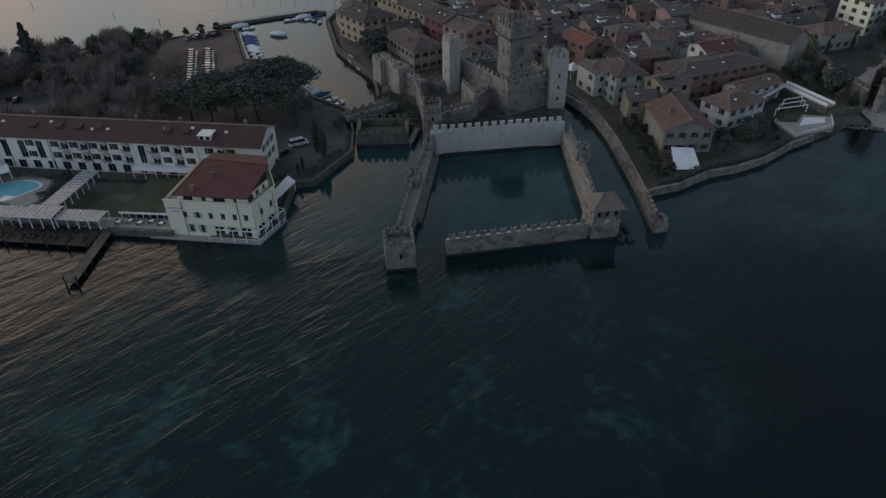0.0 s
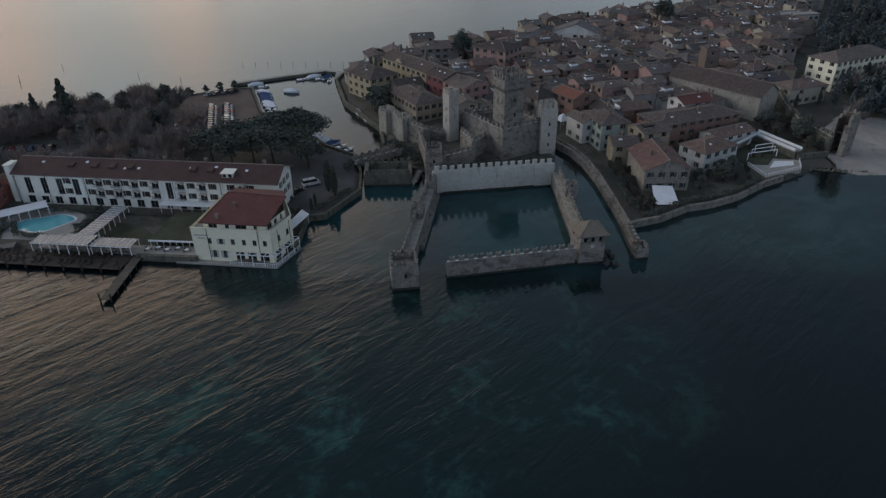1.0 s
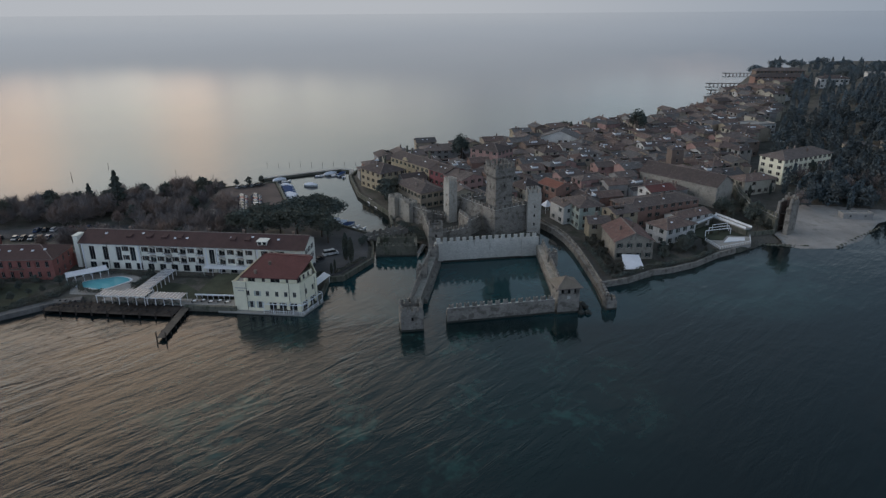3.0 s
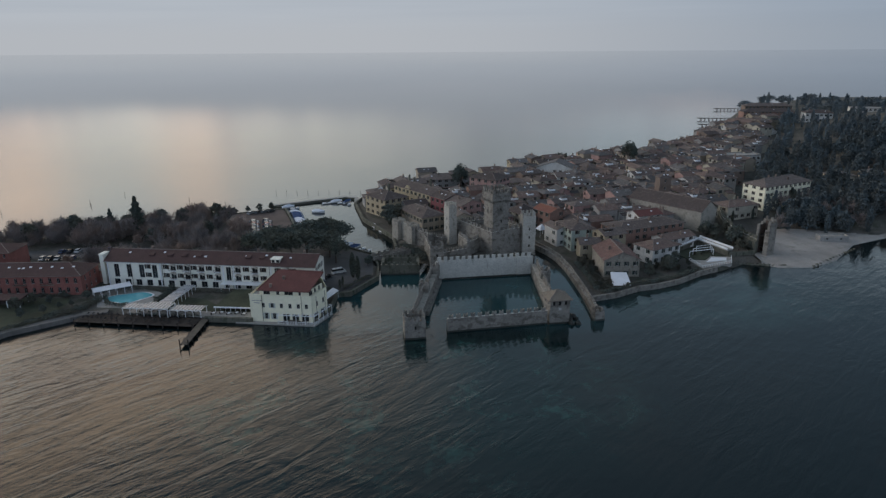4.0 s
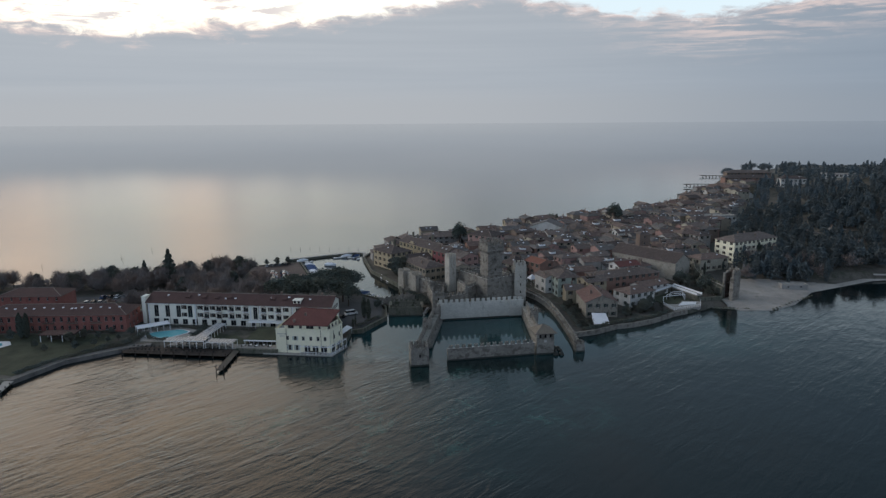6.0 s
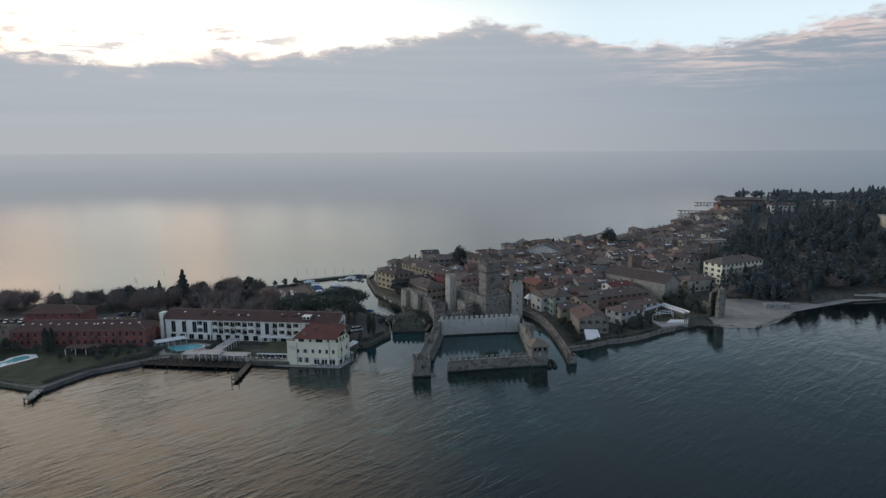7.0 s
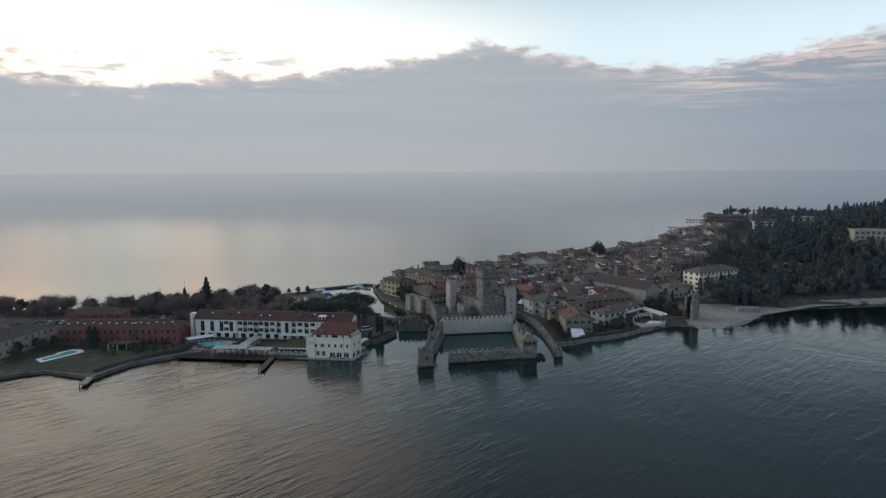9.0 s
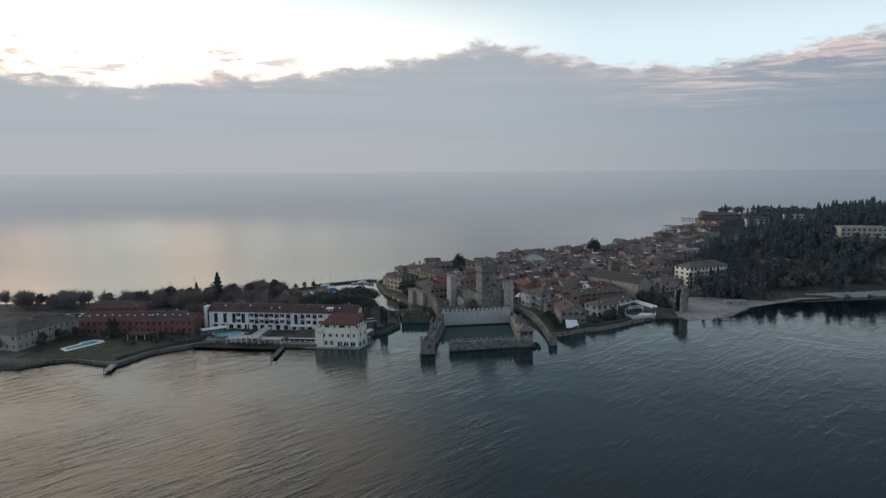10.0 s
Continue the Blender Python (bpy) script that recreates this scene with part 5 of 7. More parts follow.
# ---- grounds of the hotel ----
slab("pool_deck", [(-121, 30), (-116, 18.5), (-103, 17.5), (-98, 23), (-99, 31), (-106, 35.5), (-117, 36)], 1.2, 1.56, PAVING, "pale paved surround of the swimming pool", "paving")


def round_pool(name, x, y, rx, ry, rot, z, label, lobe=0.18, rim=1.1):
    e = thing(name, pose(x, y, z, 0, 0, rot), label, "swimming pool")
    pts = [(rx * (1 + lobe * math.cos(2 * a + 0.6)) * math.cos(a), ry * (1 + lobe * math.sin(3 * a)) * math.sin(a)) for a in [k * 2 * math.pi / 40 for k in range(40)]]
    bm = bmesh.new()
    prism(bm, [(p[0] * rim, p[1] * rim) for p in pts], -0.2, 0.06)
    part("coping", bm, WHITE_PAINT, e)
    bm = bmesh.new()
    prism(bm, pts, -0.1, 0.10)
    part("pool_water", bm, POOL, e, "turquoise pool water")


round_pool("swimming_pool", -109.3, 27.0, 6.6, 4.4, 20, 1.56, "curved turquoise swimming pool with a pale rim")
e = thing("swimming_pool", pose(-170.6, 11.0, 1.55, 0, 0, 56), "angular pale blue swimming pool with a white deck on the lawn", "swimming pool")
bm = bmesh.new()
prism(bm, [(-10.5, -4.2), (8.0, -4.0), (9.5, 0.5), (7.0, 4.4), (1.0, 4.8), (-1.5, 3.0), (-9.5, 2.6)], -0.2, 0.08)
part("deck", bm, WHITE_PAINT, e)
bm = bmesh.new()
prism(bm, [(-8.6, -2.6), (5.6, -2.2), (6.8, 0.4), (5.6, 2.6), (1.8, 3.0), (-0.8, 1.2), (-8.0, 0.8)], -0.1, 0.11)
part("pool_water", bm, POOL, e, "pale turquoise pool water")
slab("lawn_1", [(-190, -10), (-165, -8.5), (-151, -12.5), (-143, -15), (-136.5, 0), (-127, 8.5), (-128, 27), (-186, 27)], 1.2, 1.54, GRASS, "dark lawn sloping to the lake", "lawn")
slab("lawn_2", [(-98, 17), (-78, 11), (-62.6, 9.6), (-62.4, 15.4), (-73, 16.2), (-82, 25), (-98, 30)], 1.2, 1.55, GRASS, "dark lawn between the pergolas", "lawn")
slab("terrace_paving", [(-104, 14.0), (-78, 10.2), (-62.6, 9.0), (-62.4, 13.6), (-78, 14.4), (-103, 17.5)], 1.2, 1.56, PAVING, "pale paved terrace behind the deck", "paving")


GLASS_ROOF = glossy("grey_glazing", (0.23, 0.235, 0.24), 0.3)


def pergola(x0, y0, x1, y1, width, z, label, step=2.4, cover=None):
    cover = cover or GLASS_ROOF
    a, b = Vector((x0, y0)), Vector((x1, y1))
    run = (b - a).length
    e = thing("pergola", pose(x0, y0, 1.5, 0, 0, math.degrees(math.atan2(y1 - y0, x1 - x0))), label, "pergola", "pergolas")
    n = max(2, round(run / step))
    for s in (-1, 1):
        y = s * width / 2
        part("beam", boxes((-0.3, run + 0.3, y - 0.07, y + 0.07, z - 0.2, z)), WHITE_PAINT, e)
        for k in range(n + 1):
            x = run * k / n
            part("post", boxes((x - 0.08, x + 0.08, y - 0.08, y + 0.08, 0, z - 0.2)), WHITE_PAINT, e)
    n2 = round(run / 1.2)
    me = None
    for k in range(n2 + 1):
        if me is None:
            o = part("slat", boxes((-0.03, 0.03, -width / 2 - 0.1, width / 2 + 0.1, z + 0.02, z + 0.10)), WHITE_PAINT, e)
            me = o.data
        else:
            o = mesh_part("slat", me, WHITE_PAINT, e)
        o.location.x = run * k / n2
    part("roof_sheet", boxes((-0.1, run + 0.1, -width / 2, width / 2, z + 0.0, z + 0.025)), cover, e, "white roof sheet" if cover is CANVAS_WHITE else "grey glazed roof sheet")


pergola(-104.0, 14.2, -97.0, 13.5, 4.2, 2.4, "white pergola with grey glazing beside the deck")
pergola(-96.6, 13.2, -88.6, 12.3, 5.2, 2.9, "raised white pergola with grey glazing beside the deck")
pergola(-88.2, 12.4, -78.0, 11.4, 4.2, 2.4, "white pergola with grey glazing beside the deck")
pergola(-92.3, 16.2, -89.9, 32.2, 4.0, 2.5, "white pergola with grey glazing leading to the hotel")
pergola(-121.4, 27.6, -111.5, 34.2, 4.6, 2.6, "white roofed pergola beside the swimming pool", cover=CANVAS_WHITE)
# deck on piles, jetty
e = thing("bathing_deck", pose(-98, 9.3, 0, 0, 0, -6.5), "dark weathered wooden bathing deck on piles", "deck")
for k in range(100):
    if k == 0:
        o = part("plank", boxes((-0.195, 0.195, -3.6, 3.6, 0.95, 1.05)), DARK_WOOD, e)
        me = o.data
    else:
        o = mesh_part("plank", me, DARK_WOOD, e)
    o.location.x = -20.2 + 0.4 * k
part("joist", boxes(*[(-20.4, 20, -3.3 + 2.1 * k, -3.1 + 2.1 * k, 0.7, 0.95) for k in range(4)]), DARK_WOOD, e)
for k in range(9):
    part("pile", boxes((-19.8 + 4.9 * k, -19.5 + 4.9 * k, -3.5, -3.2, -2, 0.95)), DARK_WOOD, e)
    part("pile", boxes((-19.8 + 4.9 * k, -19.5 + 4.9 * k, -3.75, -3.6, -2, 2.0)), DARK_WOOD, e)
e = thing("jetty", pose(-77.0, 10.2, 0, 0, 0, -90), "narrow weathered wooden jetty on piles", "jetty")
for k in range(48):
    if k == 0:
        o = part("plank", boxes((-0.195, 0.195, -1.15, 1.15, 0.95, 1.05)), WOOD, e)
        me = o.data
    else:
        o = mesh_part("plank", me, WOOD, e)
    o.location.x = 0.4 + 0.4 * k
part("joist", boxes((0, 19.4, -0.9, -0.75, 0.7, 0.95), (0, 19.4, 0.75, 0.9, 0.7, 0.95)), DARK_WOOD, e)
for k in range(6):
    for s in (-1, 1):
        part("pile", boxes((1.5 + 3.5 * k, 1.75 + 3.5 * k, s * 1.25 - 0.12, s * 1.25 + 0.12, -2, 1.3 if k < 5 else 2.4)), DARK_WOOD, e)
e = thing("jetty", pose(-142.4, -18.0, 0, 0, 0, -80), "short stone and wood landing stage", "jetty")
part("deck", boxes((0, 9, -1.5, 1.5, 0.9, 1.15)), PAVING, e)
for k in range(3):
    for s in (-1, 1):
        part("pile", boxes((2.6 + 3 * k, 2.9 + 3 * k, s * 1.3 - 0.13, s * 1.3 + 0.13, -2, 1.6)), DARK_WOOD, e)


# ---- loose things on the deck and terrace ----
def lounger():
    e = thing("sun_lounger", pose(0, 0, -60), "dark folded sun lounger on the bathing deck", "sun lounger", "loungers on the deck")
    part("frame", boxes((-0.32, 0.32, -0.95, 0.95, 0.26, 0.33)), DARK_WOOD, e)
    for x in (-0.27, 0.27):
        for y in (-0.8, 0.75):
            part("leg", boxes((x - 0.03, x + 0.03, y - 0.03, y + 0.03, 0, 0.26)), DARK_WOOD, e)
    b = part("backrest", boxes((-0.3, 0.3, 0, 0.75, 0, 0.06)), RUBBER, e)
    b.matrix_basis = pose(0, 0.25, 0.34, 32)
    return e


def cafe_table():
    e = thing("cafe_table", pose(0, 0, -60), "white round cafe table on the terrace", "table", "cafe tables")
    bm = bmesh.new()
    rod(bm, (0, 0, 0.71), (0, 0, 0.75), 0.5, sides=16)
    part("tabletop", bm, WHITE_PAINT, e)
    bm = bmesh.new()
    rod(bm, (0, 0, 0.03), (0, 0, 0.71), 0.05, sides=8)
    part("stem", bm, METAL, e)
    bm = bmesh.new()
    rod(bm, (0, 0, 0), (0, 0, 0.03), 0.28, sides=12)
    part("foot", bm, METAL, e)
    return e


def cafe_chair():
    e = thing("cafe_chair", pose(0, 0, -60), "dark cafe chair beside a white table", "chair", "cafe chairs")
    part("seat", boxes((-0.24, 0.24, -0.24, 0.24, 0.42, 0.47)), DARK_WOOD, e)
    part("backrest", boxes((-0.24, 0.24, 0.2, 0.24, 0.55, 0.9)), DARK_WOOD, e)
    for x in (-0.21, 0.21):
        for y in (-0.21, 0.21):
            part("leg", boxes((x - 0.02, x + 0.02, y - 0.02, y + 0.02, 0, 0.42 if y < 0 else 0.9)), METAL, e)
    return e


def place(proto, rows):
    for k, m in enumerate(rows):
        if k == 0:
            proto.matrix_basis = m
        else:
            copy_thing(proto, m)


rng = random.Random(8)
on_deck = pose(-98, 9.3, 1.05, 0, 0, -6.5)
place(lounger(), [on_deck @ pose(-18.5 + 1.62 * k + rng.uniform(-0.25, 0.25), row + rng.uniform(-0.2, 0.2), 0, 0, 0, rng.uniform(-14, 14)) for row in (-1.4, 1.7) for k in range(23) if rng.random() < 0.8])
spots = [(-75 + 2.5 * k, 11.6 - 0.18 * k + 0.8 * (k % 2)) for k in range(5)] + [(-99 + 3.0 * k, 14.2 - 0.25 * k) for k in range(7)]
place(cafe_table(), [pose(x, y, 1.55) for x, y in spots])
place(cafe_chair(), [pose(x + 0.75 * math.cos(a), y + 0.75 * math.sin(a), 1.55, 0, 0, math.degrees(a) - 90) for x, y in spots for a in (0.4, 2.3, 4.2)])
e = thing("garden_restaurant", pose(0, 0, 1.5), "flat green-roofed terrace restaurant with white posts beside the villa", "pavilion")
ROOF = [(-75.4, 14.0), (-63.2, 13.0), (-61.8, 27.6), (-67.0, 29.4), (-73.6, 29.4)]
bm = bmesh.new()
prism(bm, ROOF, 1.55, 1.9)
part("roof", bm, GRASS, e, "dark green planted flat roof")
bm = bmesh.new()
prism(bm, ribbon([(-75.5, 13.85), (-63.1, 12.85)], 0.16), 1.5, 1.96)
part("fascia", bm, WHITE_PAINT, e)
for p in along((-75.2, 14.2), (-63.4, 13.2), 1.7):
    part("post", boxes((p.x - 0.06, p.x + 0.06, p.y - 0.06, p.y + 0.06, 0, 1.55)), WHITE_PAINT, e)
# Dark wall added behind the posts to give the dark interior.
bm = bmesh.new()
prism(bm, ribbon([(-75.0, 17.6), (-62.8, 16.6)], 0.3), 0, 1.55)
part("rear_wall", bm, DARK_WOOD, e)
for p in along((-74.2, 15.6), (-64.2, 14.7), 1.6):
    bm = bmesh.new()
    rod(bm, (p.x, p.y, 0), (p.x, p.y, 0.75), 0.45, 0.45, 10)
    part("counter", bm, DARK_WOOD, e)


def hedge(points, w, h, label, seed):
    """A clipped or loose hedge of leaf clumps along a line, one thing."""
    rs = np.random.RandomState(seed)
    out = []
    for (ax, ay), (bx, by) in zip(points, points[1:]):
        run = math.hypot(bx - ax, by - ay)
        n = int(run * w * h * 26)
        t = rs.uniform(0, 1, n)
        ux, uy = (bx - ax) / run, (by - ay) / run
        off = rs.uniform(-w / 2, w / 2, n)
        top = h * (0.8 + 0.25 * np.sin(t * run * 1.1 + seed) * rs.uniform(0.6, 1, n))
        out.append(np.stack([ax + t * run * ux - off * uy, ay + t * run * uy + off * ux, 1.5 + top * np.sqrt(rs.uniform(0, 1, n))], 1))
    ob = mesh_part("hedge", quads_mesh("hedge", leaf_quads(rs, np.concatenate(out), 0.16), LEAF), None)
    return tagged(ob, label, "hedge", "hedges")


# ---- town: houses that stand out ----
BROWN_HIP = "plastered town house with a brown tiled hip roof"
taken = []


def key_house(x, y, rot, w, d, h, tone, label, **kw):
    taken.append((x, y, rot, w, d))
    return house(x, y, rot, w, d, h, tone, label, **kw)


key_house(63.9, 52.8, 2, 13.2, 17, 7.0, "beige", "old beige stone lake house with a reddish gable roof", roof="gable", along="y", rise=2.9, roof_mat=surface("faded_red_tiles", (0.150, 0.085, 0.072), 0.85, 0.4, 0.4, 5.0, 0.7, 0.08, stain=(0.09, 0.065, 0.055), stain_at=0.56, cells=3.2, lichen=(0.21, 0.17, 0.15)), chimneys=2, bay=2.9, skip=0.0, wall_mat=surface("beige_rubble", (0.25, 0.225, 0.185), 0.9, 0.4, 0.3, 2.6, 0.6, 0.08, stain=(0.12, 0.105, 0.085), stain_at=0.58, cells=2.2, streak=0.8))
key_house(54.5, 84, 14, 10, 15, 9.4, "pale_green", "tall pale green canal house with a tiled roof", floors=3, skip=0.0)
key_house(47.3, 88.0, 22, 5.5, 10, 7.8, "white", "narrow white canal house with a tiled roof", roof="gable", along="y")
key_house(57.0, 68.5, 0, 8, 8, 6.8, "ochre", "small ochre plastered house with a tiled roof", roof="gable")
key_house(84, 88, 22, 33, 13, 8.6, "orange", "long orange plastered house with a low tiled roof", rise=1.4, floors=3, chimneys=2)
key_house(83.5, 65.5, 30, 15, 10, 6.4, "white", "white lake house with a terrace and a reddish tiled roof", roof_mat=TILE_WARM, skip=0.0)
key_house(94.5, 79.5, 28, 17, 7.5, 5.4, "white", "low white house with a reddish tiled roof", roof="gable", roof_mat=TILE_WARM)
key_house(88.5, 101, 20, 12, 9, 9.5, "white", "white house with a reddish tiled gable roof", roof="gable", roof_mat=TILE_RED)
key_house(107, 120, -51, 38, 13, 9.2, "brown", "long old stone church with a grey-brown gable roof", roof="gable", rise=3.8, wall_mat=LIGHT_STONE, name="church", category="church", group="", floors=1, bay=6.5, style="plain", chimneys=0)
key_house(112, 150, 5, 6, 6, 15.0, "brown", "square stone bell tower of the church", roof="hip", rise=1.6, name="bell_tower", category="tower", group="", floors=4, style="plain", chimneys=0)
key_house(168.5, 145.5, 27, 34, 13, 11.8, "cream", "large cream villa with four storeys and a brown hip roof", rise=2.6, floors=4, roof_mat=TILE, name="villa", group="villas", chimneys=3, skip=0.0, bay=3.0, wall_mat=CREAM)
key_house(139, 124, 20, 18, 10, 6.8, "cream", "low cream house with a reddish tiled roof", roof_mat=TILE_WARM)
HARBOUR = key_house(-29.6, 142.2, -51, 17, 14, 9.4, "yellow", "yellow harbour hotel with a brown tiled hip roof", floors=3, skip=0.0)
part("chimney_stack", boxes((-3.2, -2.4, 3.0, 3.8, 10.4, 14.6)), DARK_STONE, HARBOUR, "tall dark chimney stack")
ROW = key_house(-12.4, 152.4, -53, 32.5, 12, 10.8, "yellow", "long yellow plastered house with a brown tiled roof", roof="gable", floors=3, skip=0.0, chimneys=1, rise=2.0)
part("row_gable", boxes((-5.6, -1.4, -6.2, -5.6, 10.7, 11.6), (-4.7, -2.3, -6.2, -5.6, 11.6, 12.4)), plaster("yellow"), ROW, "raised yellow gable front")
# Stacks here stand in for dark uprights taken for far pier posts.
for x, y, z in ((-13.5, 2.0, 15.6), (-10.0, 2.6, 14.4), (4.0, 3.2, 16.0)):
    part("chimney_stack", boxes((x - 0.4, x + 0.4, y - 0.4, y + 0.4, 11.0, z)), DARK_STONE, ROW, "tall dark chimney stack")
key_house(1.0, 134.6, -53, 11.4, 12, 10.6, "dark_red", "dark red plastered house in a row", roof="gable", along="x", floors=3, skip=0.0, rise=2.0)
key_house(8.4, 124.7, -53, 13.2, 12, 10.0, "pink", "pale pink house at the end of a row", roof="gable", along="x", floors=3, skip=0.0, rise=2.0)
key_house(-11.3, 118.0, 30, 12, 24, 7.4, "beige", "broad beige house with a brown tiled hip roof", roof="hip", along="y", skip=0.0, bay=2.6, chimneys=2)
key_house(24.5, 173, -38, 17, 14, 12.5, "pink", "tall pink plastered house with a brown tiled roof", floors=4, skip=0.0)
key_house(70, 225, -20, 24, 12, 7.4, "white", "white hall with a grey roof", roof="gable", along="y", roof_mat=TILE_GREY, chimneys=0)
key_house(47.5, 110, 33, 9, 11, 9.6, "orange", "bright orange plastered house with an orange tiled roof", roof="gable", roof_mat=surface("orange_roof_tiles", (0.20, 0.085, 0.06), 0.85, 0.3, 0.3, 5.0, 0.6, 0.08, cells=3.2))
key_house(35.5, 113, 33, 10, 10, 8.6, "cream", "cream house with a steep brown tiled hip roof", rise=3.2)
key_house(-2, 192, 10, 22, 12, 8.5, "grey", "grey " + BROWN_HIP)
key_house(315, 212, -12, 32, 14, 10, "cream", "big cream villa on the wooded hill", roof="flat", name="villa", group="villas", skip=0.0, floors=3, ground=23.0)
key_house(320, 392, -8, 22, 11, 8, "white", "white villa on the wooded ridge", name="villa", group="villas", ground=16.0, floors=2)
key_house(366, 395, -20, 30, 12, 9, "white", "white villa on the wooded ridge", name="villa", group="villas", roof="flat", ground=18.0, floors=3)
key_house(316, 472, -4, 50, 14, 8.0, "orange", "long orange-brown terraced house below the hill", floors=3, chimneys=3)
key_house(330, 505, -4, 46, 12, 10.0, "brown", "long brown terraced house below the hill", floors=3, chimneys=3)
key_house(196, 254, 12, 24, 12, 7.0, "white", "white low building with a grey flat roof", roof="flat", roof_mat=PAVING)
key_house(168, 91.2, -2, 12, 4, 2.2, "grey", "low grey flat-roofed beach kiosk", roof="flat", name="kiosk", category="kiosk", group="", floors=1, style="plain", chimneys=0, bay=5)

# ---- town: the dense rest ----
rng = random.Random(11)
TONES = ["ochre", "cream", "pink", "grey", "beige", "beige", "brown", "cream", "white", "orange", "grey"]


def overlaps(x, y, r):
    for tx, ty, rot, w, d in taken:
        c, s = math.cos(radians(rot)), math.sin(radians(rot))
        u, v = (x - tx) * c + (y - ty) * s, -(x - tx) * s + (y - ty) * c
        if abs(u) < w / 2 + r and abs(v) < d / 2 + r:
            return True
    return False


def in_town(x, y):
    edge = float(inside_distance(TOWN, np.array(x), np.array(y)))
    castle = -24 < x < 41 and y < 103
    wood_line = 128 + max(0.0, y - 120) * 0.56
    return edge > 8 and not castle and y > 62 and x < wood_line and y < 440


fill = []
taken += [(313, 195, -12, 36, 24), (-25, 119, 0, 10, 20), (8.6, 181.2, 0, 7, 7), (17, 179.5, 0, 5, 5), (118.9, 239.6, 0, 5, 5), (105, 70, 24, 26, 34), (118, 86, 0, 16, 40)]
for i in range(-22, 38):
    for j in range(-6, 48):
        a = radians(18)
        u, v = i * 10.0 + (j % 2) * 3.0, j * 9.6
        x, y = u * math.cos(a) - v * math.sin(a) + rng.uniform(-1.2, 1.2) + 30, u * math.sin(a) + v * math.cos(a) + rng.uniform(-1.2, 1.2) + 20
        w, d, h = rng.uniform(8.5, 12.5), rng.uniform(7.6, 9.8), rng.choice((5.6, 6.4, 6.8, 7.6, 8.6, 9.4))
        turn, tone, kind = 18 + rng.choice((0, 90, 0)) + rng.uniform(-7, 7), rng.choice(TONES), rng.choice(("hip", "gable", "gable"))
        if not in_town(x, y) or overlaps(x, y, 4.6) or rng.random() < 0.05:
            continue
        fill.append((x, y, turn, w, d, h, tone, kind))
for x, y, turn, w, d, h, tone, kind in fill:
    e = house(x, y, turn, w, d, h, tone, f"{tone.replace('_', ' ')} plastered town house with a weathered tiled {kind} roof", roof=kind, chimneys=rng.choice((0, 1, 1, 2)), rise=d * rng.uniform(0.14, 0.2), skip=0.46 if y < 190 else 0.72, roof_mat=rng.choice((TILE, TILE, TILE_GREY, TILE_WARM)),
          floors=3 if h > 8 else 2, split=False, annex=rng.random() < 0.8)
    if y < 300 and rng.random() < 0.34:
        a, b, z = rng.uniform(-0.2, 0.2) * w, -d * rng.uniform(0.14, 0.26), h + rng.uniform(0.7, 1.1)
        s, q = rng.uniform(1.2, 2.2), rng.uniform(0.9, 1.5)
        t = part("roof_terrace", boxes((a - s, a + s, b - q, b + q, h - 0.3, z)), rng.choice((PAVING, plaster("white"), plaster("grey"))), e)
        part("parapet", boxes((a - s, a + s, b - q - 0.12, b - q, z, z + 0.8), (a - s - 0.12, a - s, b - q - 0.12, b + q, z, z + 0.8)), rng.choice((WHITE_PAINT, DARK_WOOD, WHITE_PAINT)), t)
# villas scattered in the wood
for x, y, turn, w, d, h, tone in ((226, 190, -8, 14, 8, 4.5, "cream"), (243, 188, 12, 10, 7, 4.5, "beige")):
    key_house(x, y, turn, w, d, h, tone, "pale villa among the trees of the hill", name="villa", group="villas", roof_mat=TILE_GREY)

# ---- lake terraces beside the beach ----
e = thing("lake_terrace", pose(0, 0, 0), "white flat lake terraces around a planted court", "terrace")
UPPER = [(94.6, 74.0), (106.6, 84.6), (113.6, 67.6)]
for a, b in zip(UPPER, UPPER[1:]):
    bm = bmesh.new()
    prism(bm, ribbon([a, b], 3.2), 4.1, 4.6 + (0.02 if a == UPPER[1] else 0.0))
    arm = part("upper_slab", bm, PAVING, e)
    # Dark stone puts the shade below the slab into the colour.
    bm = bmesh.new()
    prism(bm, ribbon([a, b], 2.0), 0.6, 4.1)
    part("wall", bm, DARK_STONE, arm)
    u = (Vector(b) - Vector(a)).normalized()
    for side in (-1, 1):
        off = Vector((-u.y, u.x)) * 1.5 * side
        bm = bmesh.new()
        prism(bm, ribbon([(a[0] + off.x, a[1] + off.y), (b[0] + off.x, b[1] + off.y)], 0.22), 4.55, 5.35 + 0.02 * side)
        part("parapet", bm, WHITE_PAINT, arm)
bm = bmesh.new()
prism(bm, [(95.5, 62.8), (97.4, 52.6), (111.0, 58.6), (113.8, 65.8), (106.0, 67.4), (102.0, 62.0)], -1.5, 1.9)
low = part("lower_slab", bm, PAVING, e)
bm = bmesh.new()
prism(bm, [(101.5, 59.6), (110.0, 61.6), (111.2, 64.6), (105.2, 64.8)], 1.9, 2.15)
part("raised_deck", bm, WHITE_PAINT, low)
for a, b in (((97.5, 52.9), (110.8, 58.8)), ((110.9, 58.9), (113.5, 65.6)), ((95.8, 62.4), (97.4, 53.0))):
    bm = bmesh.new()
    prism(bm, ribbon([a, b], 0.1), 2.75, 2.85)
    for p in along(a, b, 1.2):
        box(bm, p.x - 0.05, p.x + 0.05, p.y - 0.05, p.y + 0.05, 1.9, 2.75)
    part("railing", bm, WHITE_PAINT, low)
bm = bmesh.new()
